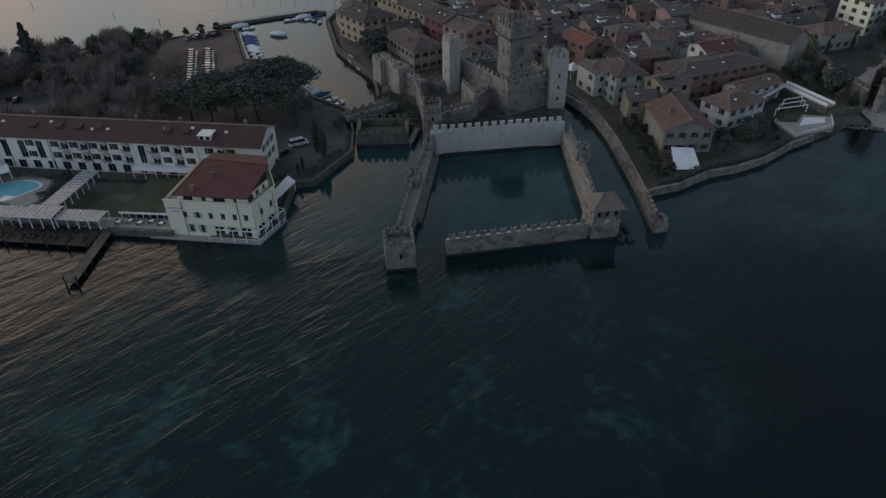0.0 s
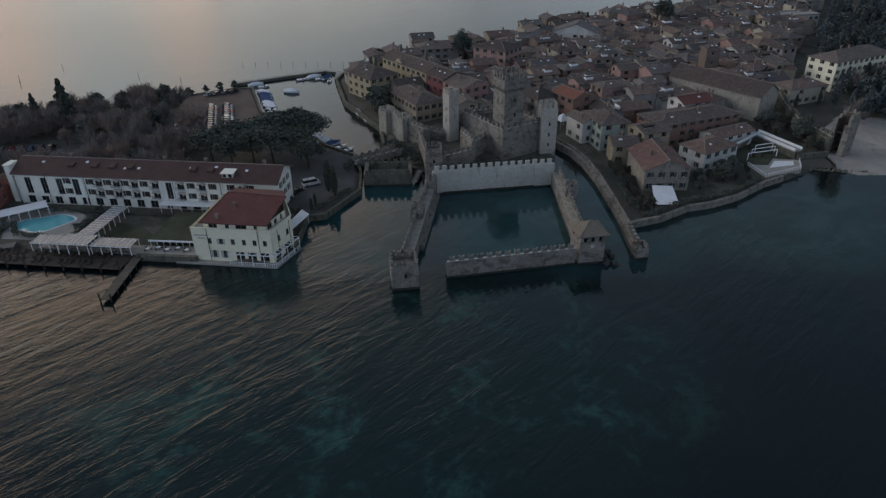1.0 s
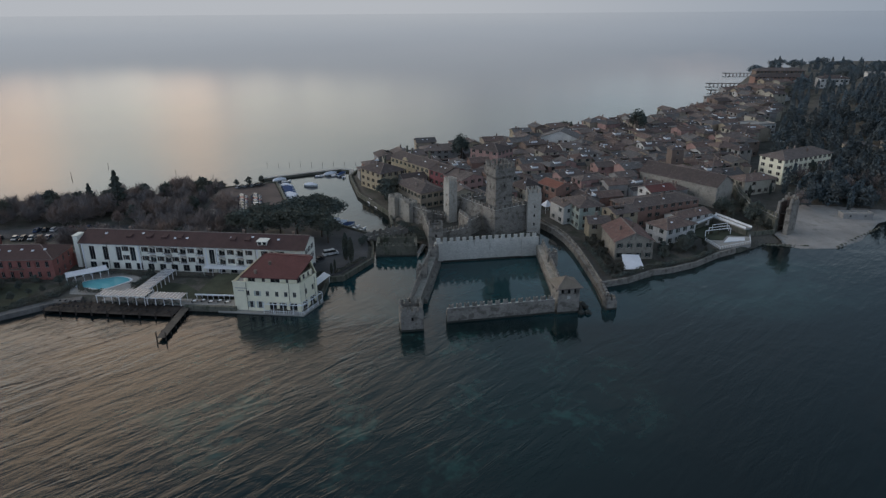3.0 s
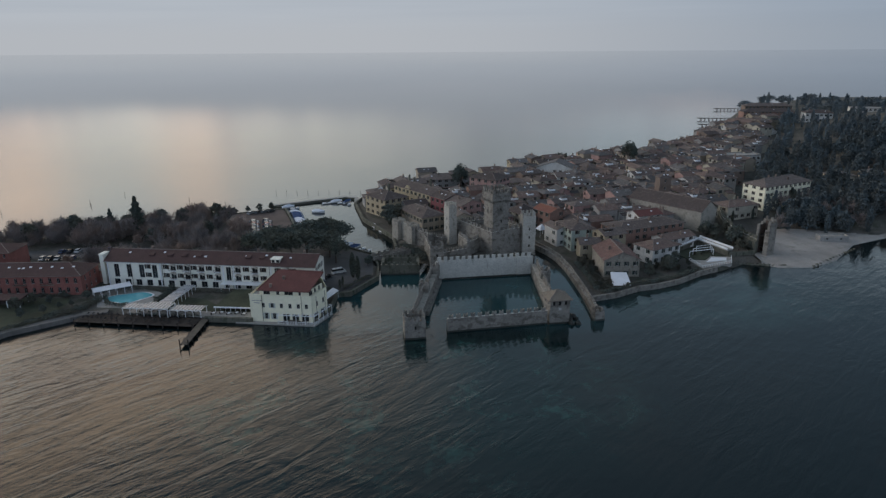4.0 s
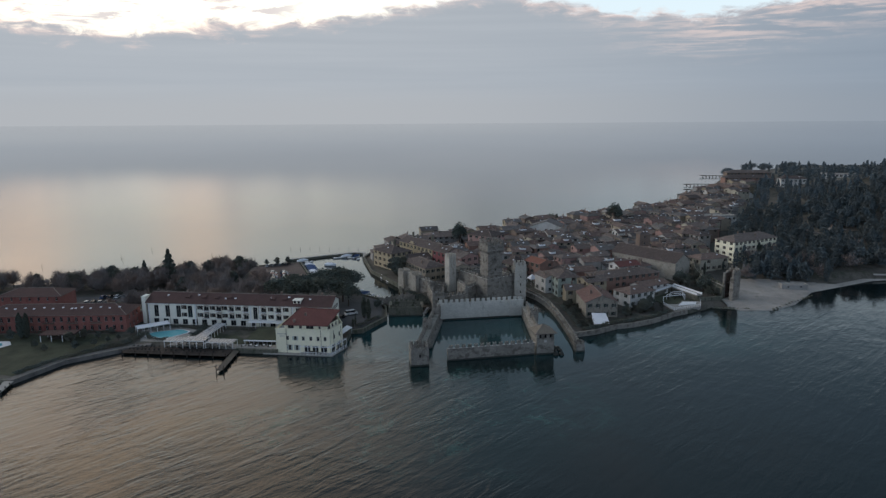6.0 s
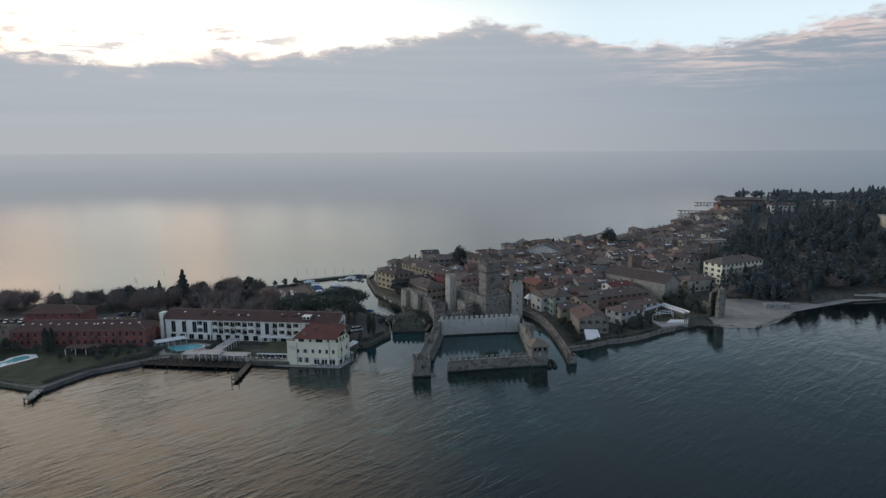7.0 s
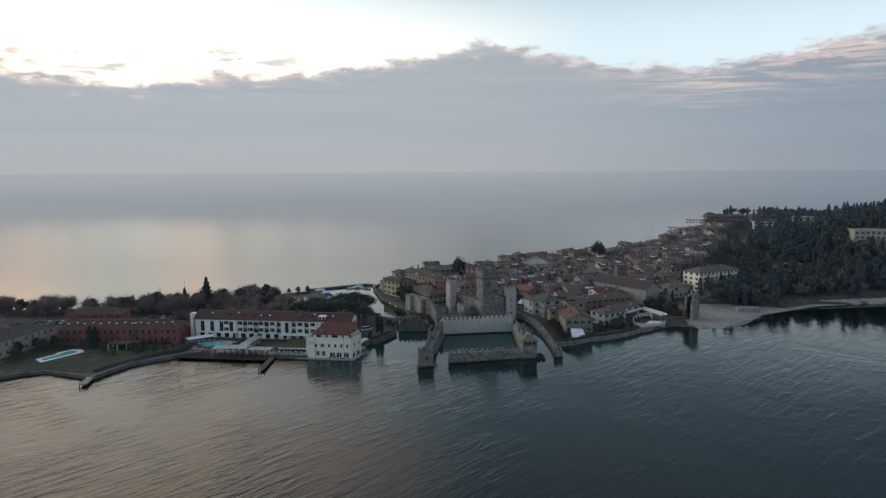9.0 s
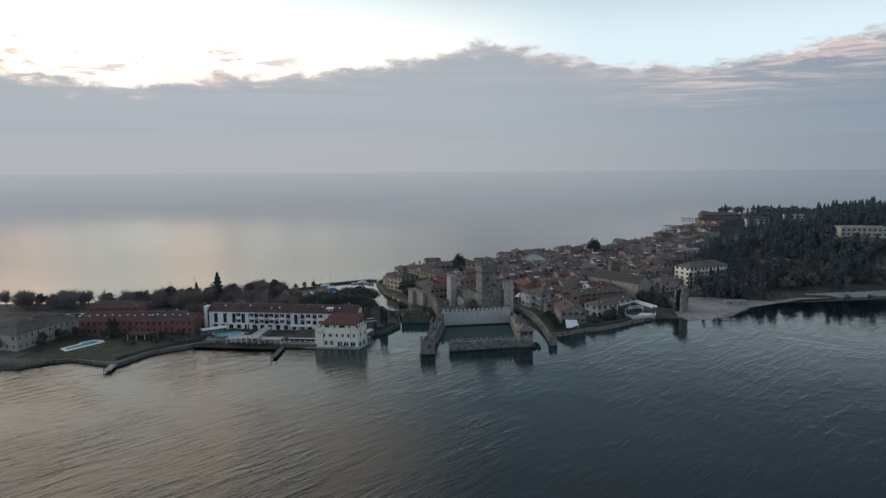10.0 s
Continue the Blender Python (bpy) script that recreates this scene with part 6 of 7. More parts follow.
prism(bm, [(92.5, 71.0), (96.0, 63.0), (102.0, 62.4), (106.0, 67.6), (111.0, 67.2), (106.0, 82.0)], 0.0, 2.0)
part("court", bm, GRASS, e)
for k in range(3):
    a, b = Vector((97.0 + 2.6 * k, 66.0 + 3.4 * k)), Vector((107.6 + 0.6 * k, 69.0 + 3.0 * k))
    bm = bmesh.new()
    prism(bm, ribbon([a, b], 0.22), 4.2, 4.4)
    part("beam", bm, WHITE_PAINT, e)
    for p in (a, b):
        part("post", boxes((p.x - 0.1, p.x + 0.1, p.y - 0.1, p.y + 0.1, 1.9, 4.2)), WHITE_PAINT, e)
bm = bmesh.new()
prism(bm, [(108.6, 59.4), (109.4, 57.4), (114.6, 62.2), (114.6, 65.0)], 0.55, 0.8)
for x, y in ((109.6, 58.2), (114.2, 62.6), (114.2, 64.4), (111.8, 60.4)):
    box(bm, x - 0.12, x + 0.12, y - 0.12, y + 0.12, -1.5, 0.55)
part("landing_stage", bm, PAVING, e)
e = thing("awning", pose(62.4, 38.2, 0.6, 0, 0, -6), "white canvas awning over a lakeside terrace", "awning")
part("canvas", (lambda bm: [prism(bm, [(-3.3, -4.2), (3.3, -3.6), (2.6, 4.2), (-3.2, 4.2)], lambda x, y: 2.4 + 0.26 * y, lambda x, y: 2.46 + 0.26 * y)] and bm)(bmesh.new()), CANVAS_WHITE, e)
for x in (-2.8, 0, 2.5):
    for y in (-3.3, 3.8):
        part("post", boxes((x - 0.05, x + 0.05, y - 0.05, y + 0.05, 0.3, 2.4 + 0.26 * y)), WHITE_PAINT, e)
e = thing("awning", pose(42.6, 98.5, 1.8, 0, 0, 25), "white pointed canopy beside the castle tower", "awning")
bm = bmesh.new()
base, tip = [bm.verts.new(v) for v in ((-2, -2, 3), (2, -2, 3), (2, 2, 3), (-2, 2, 3))], bm.verts.new((0, 0, 5.4))
for k in range(4):
    bm.faces.new((base[k], base[(k + 1) % 4], tip))
bm.faces.new(base[::-1])
part("canvas", bm, CANVAS_WHITE, e)
for x, y in ((-1.9, -1.9), (1.9, -1.9), (1.9, 1.9), (-1.9, 1.9)):
    part("post", boxes((x - 0.05, x + 0.05, y - 0.05, y + 0.05, 0, 3)), WHITE_PAINT, e)

# old town wall, its tower at the shore, beach
e = thing("shore_tower", pose(130.0, 73.4, 0, 0, 0, 35), "tall ruined stone tower with an open back beside the beach", "castle tower", "castle towers")
OLD_BRICK = surface("old_brick", (0.115, 0.085, 0.070), 0.92, 0.4, 0.4, 3.0, 0.6, 0.1, stain=(0.045, 0.045, 0.032), stain_at=0.55, cells=2.4, streak=0.8)
bm = boxes((-2.6, 2.7, -2.7, -1.7, -1.5, 14.2), (1.7, 2.7, -1.69, 2.7, -1.5, 14.9), (-2.6, 1.69, 1.7, 2.7, -1.5, 13.2), (-2.6, -1.7, -1.69, -0.9, -1.5, 11.5))
part("masonry", bm, STONE, e)
part("inner_floor", boxes((-1.7, 1.69, -1.69, 1.69, 3.6, 3.9), (-1.7, 1.69, -1.69, 1.69, 8.4, 8.7)), DARK_WOOD, e)
# Dark facing paints the darkness of the hollow onto the inner walls.
part("inner_facing", boxes((-1.69, 1.69, 1.62, 1.69, 0.0, 12.9), (1.62, 1.69, -1.69, 1.61, 0.0, 14.4)), OLD_BRICK, e, "dark overgrown brick inner face")
for x, y, z, h in ((-2.1, -2.2, 14.2, 1.0), (-0.3, -2.2, 14.2, 0.7), (1.4, -2.2, 14.2, 1.3), (2.2, -0.6, 14.9, 0.9), (2.2, 1.4, 14.9, 1.2), (0.2, 2.2, 13.2, 0.8)):
    part("merlon", boxes((x - 0.45, x + 0.45, y - 0.45, y + 0.45, z - 0.01, z + h, 0, 0.08)), STONE, e)
for x0, y0, x1, y1, z in ((127, 73, 124, 90, 8.2), (124, 90, 127, 108, 8.6), (127, 108, 131, 121, 8.6)):
    curtain(x0, y0, x1, y1, z, "old crenellated town wall with brown stains", 1.3, DARK_STONE, 0.0)
quay("beach_wall", [(113.5, 67), (124.2, 69.5)], 0.7, 3.4, DARK_STONE, "stone wall between the terrace and the tower")
beach = sheet("beach", 124, 340, 54, 132, 1.0, lambda x, y: land(x, y) + 0.10, GRAVEL, lambda c: (c[:, 2] > -1.0) & (inside_distance(TOWN, c[:, 0], c[:, 1]) < 34 - np.clip((c[:, 0] - 145) / 1.6, 0, 30.5)))
tagged(beach, "pale grey gravel beach", "beach", kind="structure")
rr = random.Random(3)
for k in range(40):
    f = k / 39
    x, y = (113 + f * 30, 62.6 - f * 5 + rr.uniform(-0.5, 0.5)) if k < 26 else (143 + (k - 26) * 2.2, 58.5 + (k - 26) * 1.7)
    bm = bmesh.new()
    bmesh.ops.create_icosphere(bm, subdivisions=1, radius=rr.uniform(0.4, 0.85))
    for v in bm.verts:
        v.co *= 1 + 0.3 * noise.noise(v.co * 1.5 + Vector((k * 5, 1, 0)))
    o = part("rock", bm, DARK_STONE)
    o.matrix_basis = pose(x, y, 0.1)
    tagged(o, "grey shore boulder at the edge of the beach", "rock", "shore boulders")

# ---- roads, car park, promenade on the spit ----
slab("parking_lot", [(-104, 112), (-92, 90), (-70, 90), (-60, 104), (-60, 117), (-72, 117.2), (-84, 150.5), (-92, 149.8), (-107, 141)], 1.2, 1.54, LOT, "reddish paved car park beside the harbour", "car park")
slab("road_1", [(-47, 34), (-39, 31.5), (-35, 33), (-27.5, 47.5), (-28.5, 60), (-31, 73), (-43, 83), (-47, 89), (-58, 99), (-69, 89.5), (-60, 70), (-52, 56)], 1.2, 1.55, ASPHALT, "grey paved forecourt before the castle bridge", "road")
slab("road_2", [(-200, 66), (-110, 78), (-70, 80), (-66, 89), (-110, 88), (-200, 78)], 1.2, 1.535, ASPHALT, "asphalt road along the spit", "road")

PAINTS = {"white": (0.62, 0.62, 0.62), "silver": (0.36, 0.37, 0.38), "black": (0.02, 0.02, 0.022), "grey": (0.13, 0.135, 0.14), "blue": (0.04, 0.07, 0.15), "red": (0.25, 0.03, 0.03)}


def car(colour, van=False):
    """A parked car with body, cabin, lamps and wheels, its nose to -y."""
    e = thing("van" if van else "car", pose(0, 0, -50), f"{colour} " + ("van with dark windows parked on the forecourt" if van else "car with dark windows parked on paving"), "van" if van else "car", "parked cars")
    paint = glossy(colour + "_car_paint", PAINTS[colour], 0.25, 0.2, 0.6)
    L, W, h = (5.4, 1.95, 1.25) if van else (4.3, 1.76, 0.88)
    bm = bmesh.new()
    sec = [(-L / 2, 0.35), (-L / 2, 0.62), (-L / 2 + 0.25, h - 0.12), (-L * 0.22, h), (L * 0.40, h + 0.02), (L / 2 - 0.05, h - 0.1), (L / 2, 0.6), (L / 2, 0.35)]
    vs = [[bm.verts.new((s * (W / 2 - (0.05 if z > 0.7 else 0)), y, z)) for y, z in sec] for s in (-1, 1)]
    n = len(sec)
    for k in range(n):
        j = (k + 1) % n
        bm.faces.new((vs[0][k], vs[1][k], vs[1][j], vs[0][j]))
    bm.faces.new(vs[0]), bm.faces.new(vs[1][::-1])
    bmesh.ops.recalc_face_normals(bm, faces=bm.faces)
    body = part("body", bm, paint, e)
    top = 2.1 if van else 1.45
    y0, y1 = (-L * 0.32, L / 2 - 0.06) if van else (-L * 0.20, L * 0.40)
    bm = bmesh.new()
    lo = [(-W / 2 + 0.06, y0 - 0.25), (W / 2 - 0.06, y0 - 0.25), (W / 2 - 0.06, y1), (-W / 2 + 0.06, y1)]
    hi = [(-W / 2 + 0.2, y0 + 0.35), (W / 2 - 0.2, y0 + 0.35), (W / 2 - 0.2, y1 - 0.3), (-W / 2 + 0.2, y1 - 0.3)]
    a, b = [bm.verts.new((*p, h - 0.02)) for p in lo], [bm.verts.new((*p, top - 0.06)) for p in hi]
    for k in range(4):
        bm.faces.new((a[k], a[(k + 1) % 4], b[(k + 1) % 4], b[k]))
    part("cabin_glass", bm, GLASS, e, "dark car glass")
    part("roof_panel", boxes((-W / 2 + 0.18, W / 2 - 0.18, y0 + 0.3, y1 - 0.26, top - 0.07, top)), paint, e)
    for s in (-1, 1):
        part("headlight", boxes((s * 0.62 - 0.16, s * 0.62 + 0.16, -L / 2 - 0.01, -L / 2 + 0.1, 0.58, 0.72)), WHITE_PAINT, body)
        for y in (-L * 0.3, L * 0.3):
            bm = bmesh.new()
            rod(bm, (s * (W / 2 - 0.16), y, 0.32), (s * (W / 2 + 0.01), y, 0.32), 0.32, sides=12)
            wheel = part("wheel", bm, RUBBER, e)
            bm = bmesh.new()
            rod(bm, (s * (W / 2 + 0.005), y, 0.32), (s * (W / 2 + 0.02), y, 0.32), 0.19, sides=10)
            part("rim", bm, METAL, wheel)
    return e


rng = random.Random(21)
fleet = {}
spots = []
for k in range(13):
    f = k / 12
    spots.append((-92.6 + 8.4 * f, 125.5 - 30 * f, 72 + rng.uniform(-3, 3)))
for k in range(12):
    f = k / 11
    spots.append((-86.8 + 7.6 * f, 126.5 - 27 * f, 72 + rng.uniform(-3, 3)))
spots += [(-99 + 3.2 * k, 141.5 + 1.4 * k, 160) for k in range(4)] + [(-98.8, 101, 20), (-97, 97, 20), (-71, 100, 160), (-65.6, 97, 150), (-43.8, 45.4, 150), (-46.2, 40.6, 120)]
spots += [(-178 + 3.0 * k, 68.4 + 0.12 * k, 8 + rng.uniform(-5, 5)) for k in range(17) if k % 6 != 4] + [(-160 + 3.1 * k, 78.5 + 0.5 * k, 186 + rng.uniform(-4, 4)) for k in range(9)] + [(-150 + 4.6 * k, 104.5 + 0.8 * k, 98) for k in range(4)] + [(-216 + 3.4 * k, 67 + 0.3 * k, 5) for k in range(6)]
for x, y, turn in spots:
    colour = rng.choice(("white", "silver", "black", "black", "grey", "grey", "blue", "red", "grey"))
    m = pose(x, y, 1.555, 0, 0, turn)
    if colour in fleet:
        copy_thing(fleet[colour], m)
    else:
        fleet[colour] = car(colour)
        fleet[colour].matrix_basis = m
v = car("white", True)
v.matrix_basis = pose(-40.6, 50.6, 1.555, 0, 0, 118)

# ---- harbour ----
PIER = [(-93, 161.5), (-74, 172), (-56, 181), (-49.5, 178.5), (-48.2, 166)]
slab("pier_top", ribbon(PIER, 2.4), 1.1, 1.2, PAVING, "pale paved top of the harbour pier", "pier")
slab("pier", ribbon(PIER, 2.6), -1.5, 1.1, DARK_STONE, "long low stone harbour pier", "pier")


def boat(kind):
    """A small motor boat, its bow to +x; kind: cover colour or open."""
    e = thing("boat", pose(0, 0, -50), {"blue": "moored motor boat under a blue canvas cover", "white": "moored motor boat under a white canvas cover", "open": "open white moored motor boat"}[kind], "boat", "moored boats")
    bm = bmesh.new()
    rows = []
    for x, w, z in ((-3.4, 1.15, 0.75), (-1.5, 1.25, 0.75), (0.8, 1.2, 0.85), (2.4, 0.75, 1.0), (3.6, 0.06, 1.2)):
        rows.append([bm.verts.new(v) for v in ((x, -w, z), (x, -w * 0.75, 0.0), (x, 0, -0.35), (x, w * 0.75, 0.0), (x, w, z))])
    for a, b in zip(rows, rows[1:]):
        for k in range(4):
            bm.faces.new((a[k], a[k + 1], b[k + 1], b[k]))
    bm.faces.new(rows[0])
    for a, b in zip(rows, rows[1:]):
        bm.faces.new((a[0], b[0], b[4], a[4]))
    bmesh.ops.recalc_face_normals(bm, faces=bm.faces)
    part("hull", bm, WHITE_PAINT, e)
    if kind == "open":
        part("windscreen", boxes((0.2, 0.9, -0.9, 0.9, 0.85, 1.5, 0, 0.2)), GLASS, e)
        part("seat", boxes((-2.6, -1.8, -0.8, 0.8, 0.76, 1.1)), CANVAS_WHITE, e)
        part("engine", boxes((-3.9, -3.42, -0.25, 0.25, 0.1, 1.2)), RUBBER, e)
    else:
        bm = bmesh.new()
        ridge, sides = [], []
        for x, w, z, t in ((-3.5, 1.2, 0.7, 1.2), (-1.5, 1.35, 0.7, 1.9), (0.8, 1.3, 0.8, 1.95), (2.4, 0.85, 0.95, 1.5), (3.65, 0.1, 1.2, 1.25)):
            ridge.append(bm.verts.new((x, 0, t)))
            sides.append((bm.verts.new((x, -w, z)), bm.verts.new((x, w, z))))
        for k in range(4):
            bm.faces.new((sides[k][0], sides[k + 1][0], ridge[k + 1], ridge[k]))
            bm.faces.new((ridge[k], ridge[k + 1], sides[k + 1][1], sides[k][1]))
        bm.faces.new((sides[0][1], sides[0][0], ridge[0]))
        part("cover", bm, CANVAS_BLUE if kind == "blue" else CANVAS_WHITE, e)
    return e


berths = [("white", -77.5, 149, -25), ("blue", -76, 145, -25), ("blue", -74.6, 141, -25), ("blue", -73.4, 137, -25), ("white", -72, 133.4, -25), ("white", -70.6, 129.6, -25), ("open", -69.4, 126, -25), ("open", -68, 122.6, -25),
          ("blue", -50, 95.5, 40), ("white", -46.5, 92.4, 40), ("white", -43.0, 89.6, 40), ("blue", -39.6, 87.2, 40), ("open", -36.4, 84.4, 40), ("open", -33.6, 81.6, 45),
          ("white", -60, 172.5, 30), ("open", -57, 170, 40), ("blue", -54, 172, 60), ("open", -65, 169, 28), ("white", -84, 160.5, 28), ("open", -80, 158, 28), ("white", -66, 150, -10), ("open", -52, 167, 90),
          ("open", -29.8, 112, 125), ("white", -34, 121, 110)]
docked = {}
for kind, x, y, turn in berths:
    m = pose(x, y, 0.05, 0, 0, turn) @ Matrix.Scale(0.98 if kind != "open" else 0.85, 4)
    if kind in docked:
        copy_thing(docked[kind], m)
    else:
        docked[kind] = boat(kind)
        docked[kind].matrix_basis = m


def pole(x, y, h, r=0.14, label="wooden mooring pole standing in the lake"):
    bm = bmesh.new()
    rod(bm, (0, 0, -2), (0, 0, h), r, r * 0.8, 8)
    o = part("mooring_pole", bm, DARK_WOOD)
    o.matrix_basis = pose(x, y, 0, 0, 0, 0)
    return tagged(o, label, "mooring pole", "mooring poles")


for k in range(9):
    pole(-99 + 6.2 * k, 196.2 - 0.15 * k, 1.7, 0.09)
for x, y in ((-192, 165.5), (-187, 194.3), (-143.3, 178), (-197, 174), (-231, 150), (-120, 168)):
    pole(x, y, 2.0, 0.11)
for x, y in ((304, 546), (285, 492), (362, 648)):
    e = thing("jetty", pose(x, y, 0, 0, 0, 176), "long wooden bathing jetty on piles at the far shore", "jetty", "far jetties")
    part("deck", boxes((-20, 24, -1.6, 1.6, 1.9, 2.3), (20, 27, -3, 3, 1.9, 2.3)), DARK_WOOD, e)
    for q in range(11):
        for y in (-1.3, 1.3):
            part("pile", boxes((-19 + 4.2 * q, -18.6 + 4.2 * q, y - 0.2, y + 0.2, -2, 1.9)), DARK_WOOD, e)

# ---- trees ----
def leaf_quads(rs, centres, size, flat=0.0):
    """Small leaf clumps as bent quads about the given centres."""
    n = len(centres)
    a = rs.normal(size=(n, 3))
    a /= np.linalg.norm(a, axis=1)[:, None]
    b = np.cross(a, rs.normal(size=(n, 3)))
    b /= np.linalg.norm(b, axis=1)[:, None] + 1e-9
    if flat:
        a[:, 2] *= 1 - flat
        b[:, 2] *= 1 - flat
    s = size * rs.uniform(0.6, 1.3, (n, 1))
    v = np.stack([centres - a * s - b * s * 0.6, centres + a * s - b * s * 0.6, centres + a * s + b * s * 0.6, centres - a * s + b * s * 0.6], 1)
    return v.reshape(-1, 3)


def quads_mesh(name, verts, material):
    me = bpy.data.meshes.new(name)
    k = len(verts) // 4
    me.from_pydata(verts.tolist(), [], np.arange(4 * k).reshape(k, 4).tolist())
    me.materials.append(material)
    return me


PINES = ("umbrella", "parasol")


def crown_points(rs, kind, n, H, R):
    """Clump centres of a crown: lobes of uneven size with gaps between them."""
    if kind == "cypress":
        t = rs.uniform(0, 1, n) ** 0.8
        r = R * np.sin(np.pi * np.clip(t * 0.86 + 0.12, 0, 1)) ** 0.7 * rs.uniform(0.55, 1.08, n)
        a = rs.uniform(0, 2 * np.pi, n)
        return np.stack([r * np.cos(a), r * np.sin(a), 0.06 * H + t * 0.94 * H], 1)
    if kind == "fir":
        t = rs.uniform(0, 1, n)
        layer = 0.75 + 0.3 * np.cos(t * 40)
        r = R * (1 - t) ** 0.8 * layer * np.sqrt(rs.uniform(0.1, 1, n)) + 0.15
        a = rs.uniform(0, 2 * np.pi, n)
        return np.stack([r * np.cos(a), r * np.sin(a), 0.12 * H + t * 0.88 * H], 1)
    lobes = 26 if kind in PINES else 46
    out = []
    for k in range(lobes):
        a, q = rs.uniform(0, 2 * np.pi), np.sqrt(rs.uniform(0.02, 1))
        if kind in PINES:
            c = np.array([0.80 * R * q * np.cos(a), 0.80 * R * q * np.sin(a), H * (0.82 - 0.30 * q * q * rs.uniform(0.3, 1))])
            e = np.array([0.36 * R, 0.36 * R, 0.17 * H]) * rs.uniform(0.75, 1.25)
        else:
            z = rs.uniform(0.0, 1.0)
            w = np.sin(np.pi * (0.18 + 0.75 * z))
            c = np.array([0.78 * R * q * w * np.cos(a), 0.78 * R * q * w * np.sin(a), H * (0.28 + 0.60 * z)])
            e = np.array([0.30 * R, 0.30 * R, 0.10 * H]) * rs.uniform(0.4, 1.3)
        m = n // lobes
        d = rs.normal(size=(m, 3))
        d /= np.linalg.norm(d, axis=1)[:, None]
        out.append(c + d * e * rs.uniform(0.2, 1.15, (m, 1)) ** 0.7)
    return np.concatenate(out)


def limbs(bm, rs, H, R, kind):
    """Tapered trunk with forking limbs."""
    r0 = 0.022 * H + 0.08
    fork = {"umbrella": 0.62, "parasol": 0.70, "round": 0.30, "bare": 0.26}.get(kind, 0.95)
    lean = Vector((rs.uniform(-0.04, 0.04) * H, rs.uniform(-0.04, 0.04) * H, fork * H))
    rod(bm, (0, 0, -0.4), lean, r0, r0 * 0.62, 7)
    if kind in ("cypress", "fir"):
        return
    for k in range(7):
        a = k * 2 * math.pi / 7 + rs.uniform(-0.3, 0.3)
        reach, top = R * rs.uniform(0.45, 0.8), H * (rs.uniform(0.78, 0.88) if kind in PINES else rs.uniform(0.55, 0.85))
        tip = Vector((reach * math.cos(a), reach * math.sin(a), top))
        mid = lean.lerp(tip, 0.5) + Vector((0, 0, 0.03 * H))
        rod(bm, lean, mid, r0 * 0.45, r0 * 0.28, 5)
        rod(bm, mid, tip, r0 * 0.28, r0 * 0.10, 5)


TREES = {"round": ("dark evergreen broadleaf tree with an uneven crown", LEAF, 11, 5.2, 2300, 0.36), "olive": ("grey-green garden tree with a loose crown", LEAF_OLIVE, 7, 3.6, 1700, 0.30),
         "umbrella": ("umbrella pine with a broad flat dark crown", LEAF_PINE, 13, 7.4, 4200, 0.34), "parasol": ("tall stone pine with a small domed crown", LEAF_PINE, 17, 4.6, 2200, 0.36), "cypress": ("slender dark green cypress tree", LEAF_PINE, 13, 1.45, 1500, 0.28),
         "fir": ("dark conifer with layered branches", LEAF_PINE, 15, 4.4, 2200, 0.34), "bare": ("bare brown winter tree with fine twigs", TWIGS, 10, 5.4, 0, 0.0)}


def bare_crown(rs, H, R):
    """Fine twigs of a leafless tree as thin slivers fanning outwards."""
    c = crown_points(rs, "round", 2000, H, R)
    c = np.array([0, 0, 0.45 * H]) + (c - np.array([0, 0, 0.45 * H])) * rs.uniform(0.35, 1.12, (len(c), 1))
    d = c - np.array([0, 0, 0.25 * H])
    d /= np.linalg.norm(d, axis=1)[:, None]
    d += rs.normal(scale=0.45, size=d.shape)
    d[:, 2] += 0.25
    d /= np.linalg.norm(d, axis=1)[:, None]
    side = np.cross(d, rs.normal(size=d.shape))
    side /= np.linalg.norm(side, axis=1)[:, None]
    ln, th = rs.uniform(0.5, 1.2, (len(c), 1)), rs.uniform(0.04, 0.10, (len(c), 1))
    return np.stack([c - d * ln - side * th, c - d * ln + side * th, c + d * ln + side * th * 0.3, c + d * ln - side * th * 0.3], 1).reshape(-1, 3)


PROTO = {}


def make_tree(kind, variant):
    rs = np.random.RandomState(variant * 13 + len(kind))
    label, mat, H, R, n, size = TREES[kind]
    e = thing("tree", pose(0, 0, -80), label, "tree", "trees")
    bm = bmesh.new()
    limbs(bm, rs, H, R, kind)
    part("trunk", bm, BARK, e)
    verts = bare_crown(rs, H, R) if kind == "bare" else leaf_quads(rs, crown_points(rs, kind, n, H, R), size, 0.35 if kind in PINES else 0.0)
    mesh_part("crown", quads_mesh("crown", verts, mat), None, e)
    return e


def tree(kind, x, y, scale=1.0, g=None):
    v = int(abs(x * 7 + y * 3)) % 3
    key = (kind, v)
    g = height_at(x, y) if g is None else g
    s = Matrix.Diagonal((scale * random.uniform(0.92, 1.08), scale * random.uniform(0.92, 1.08), scale, 1))
    m = pose(x, y, max(g, 0.3), 0, 0, random.uniform(0, 360)) @ s
    if key not in PROTO:
        PROTO[key] = make_tree(kind, v)
        PROTO[key].matrix_basis = m
    else:
        copy_thing(PROTO[key], m)


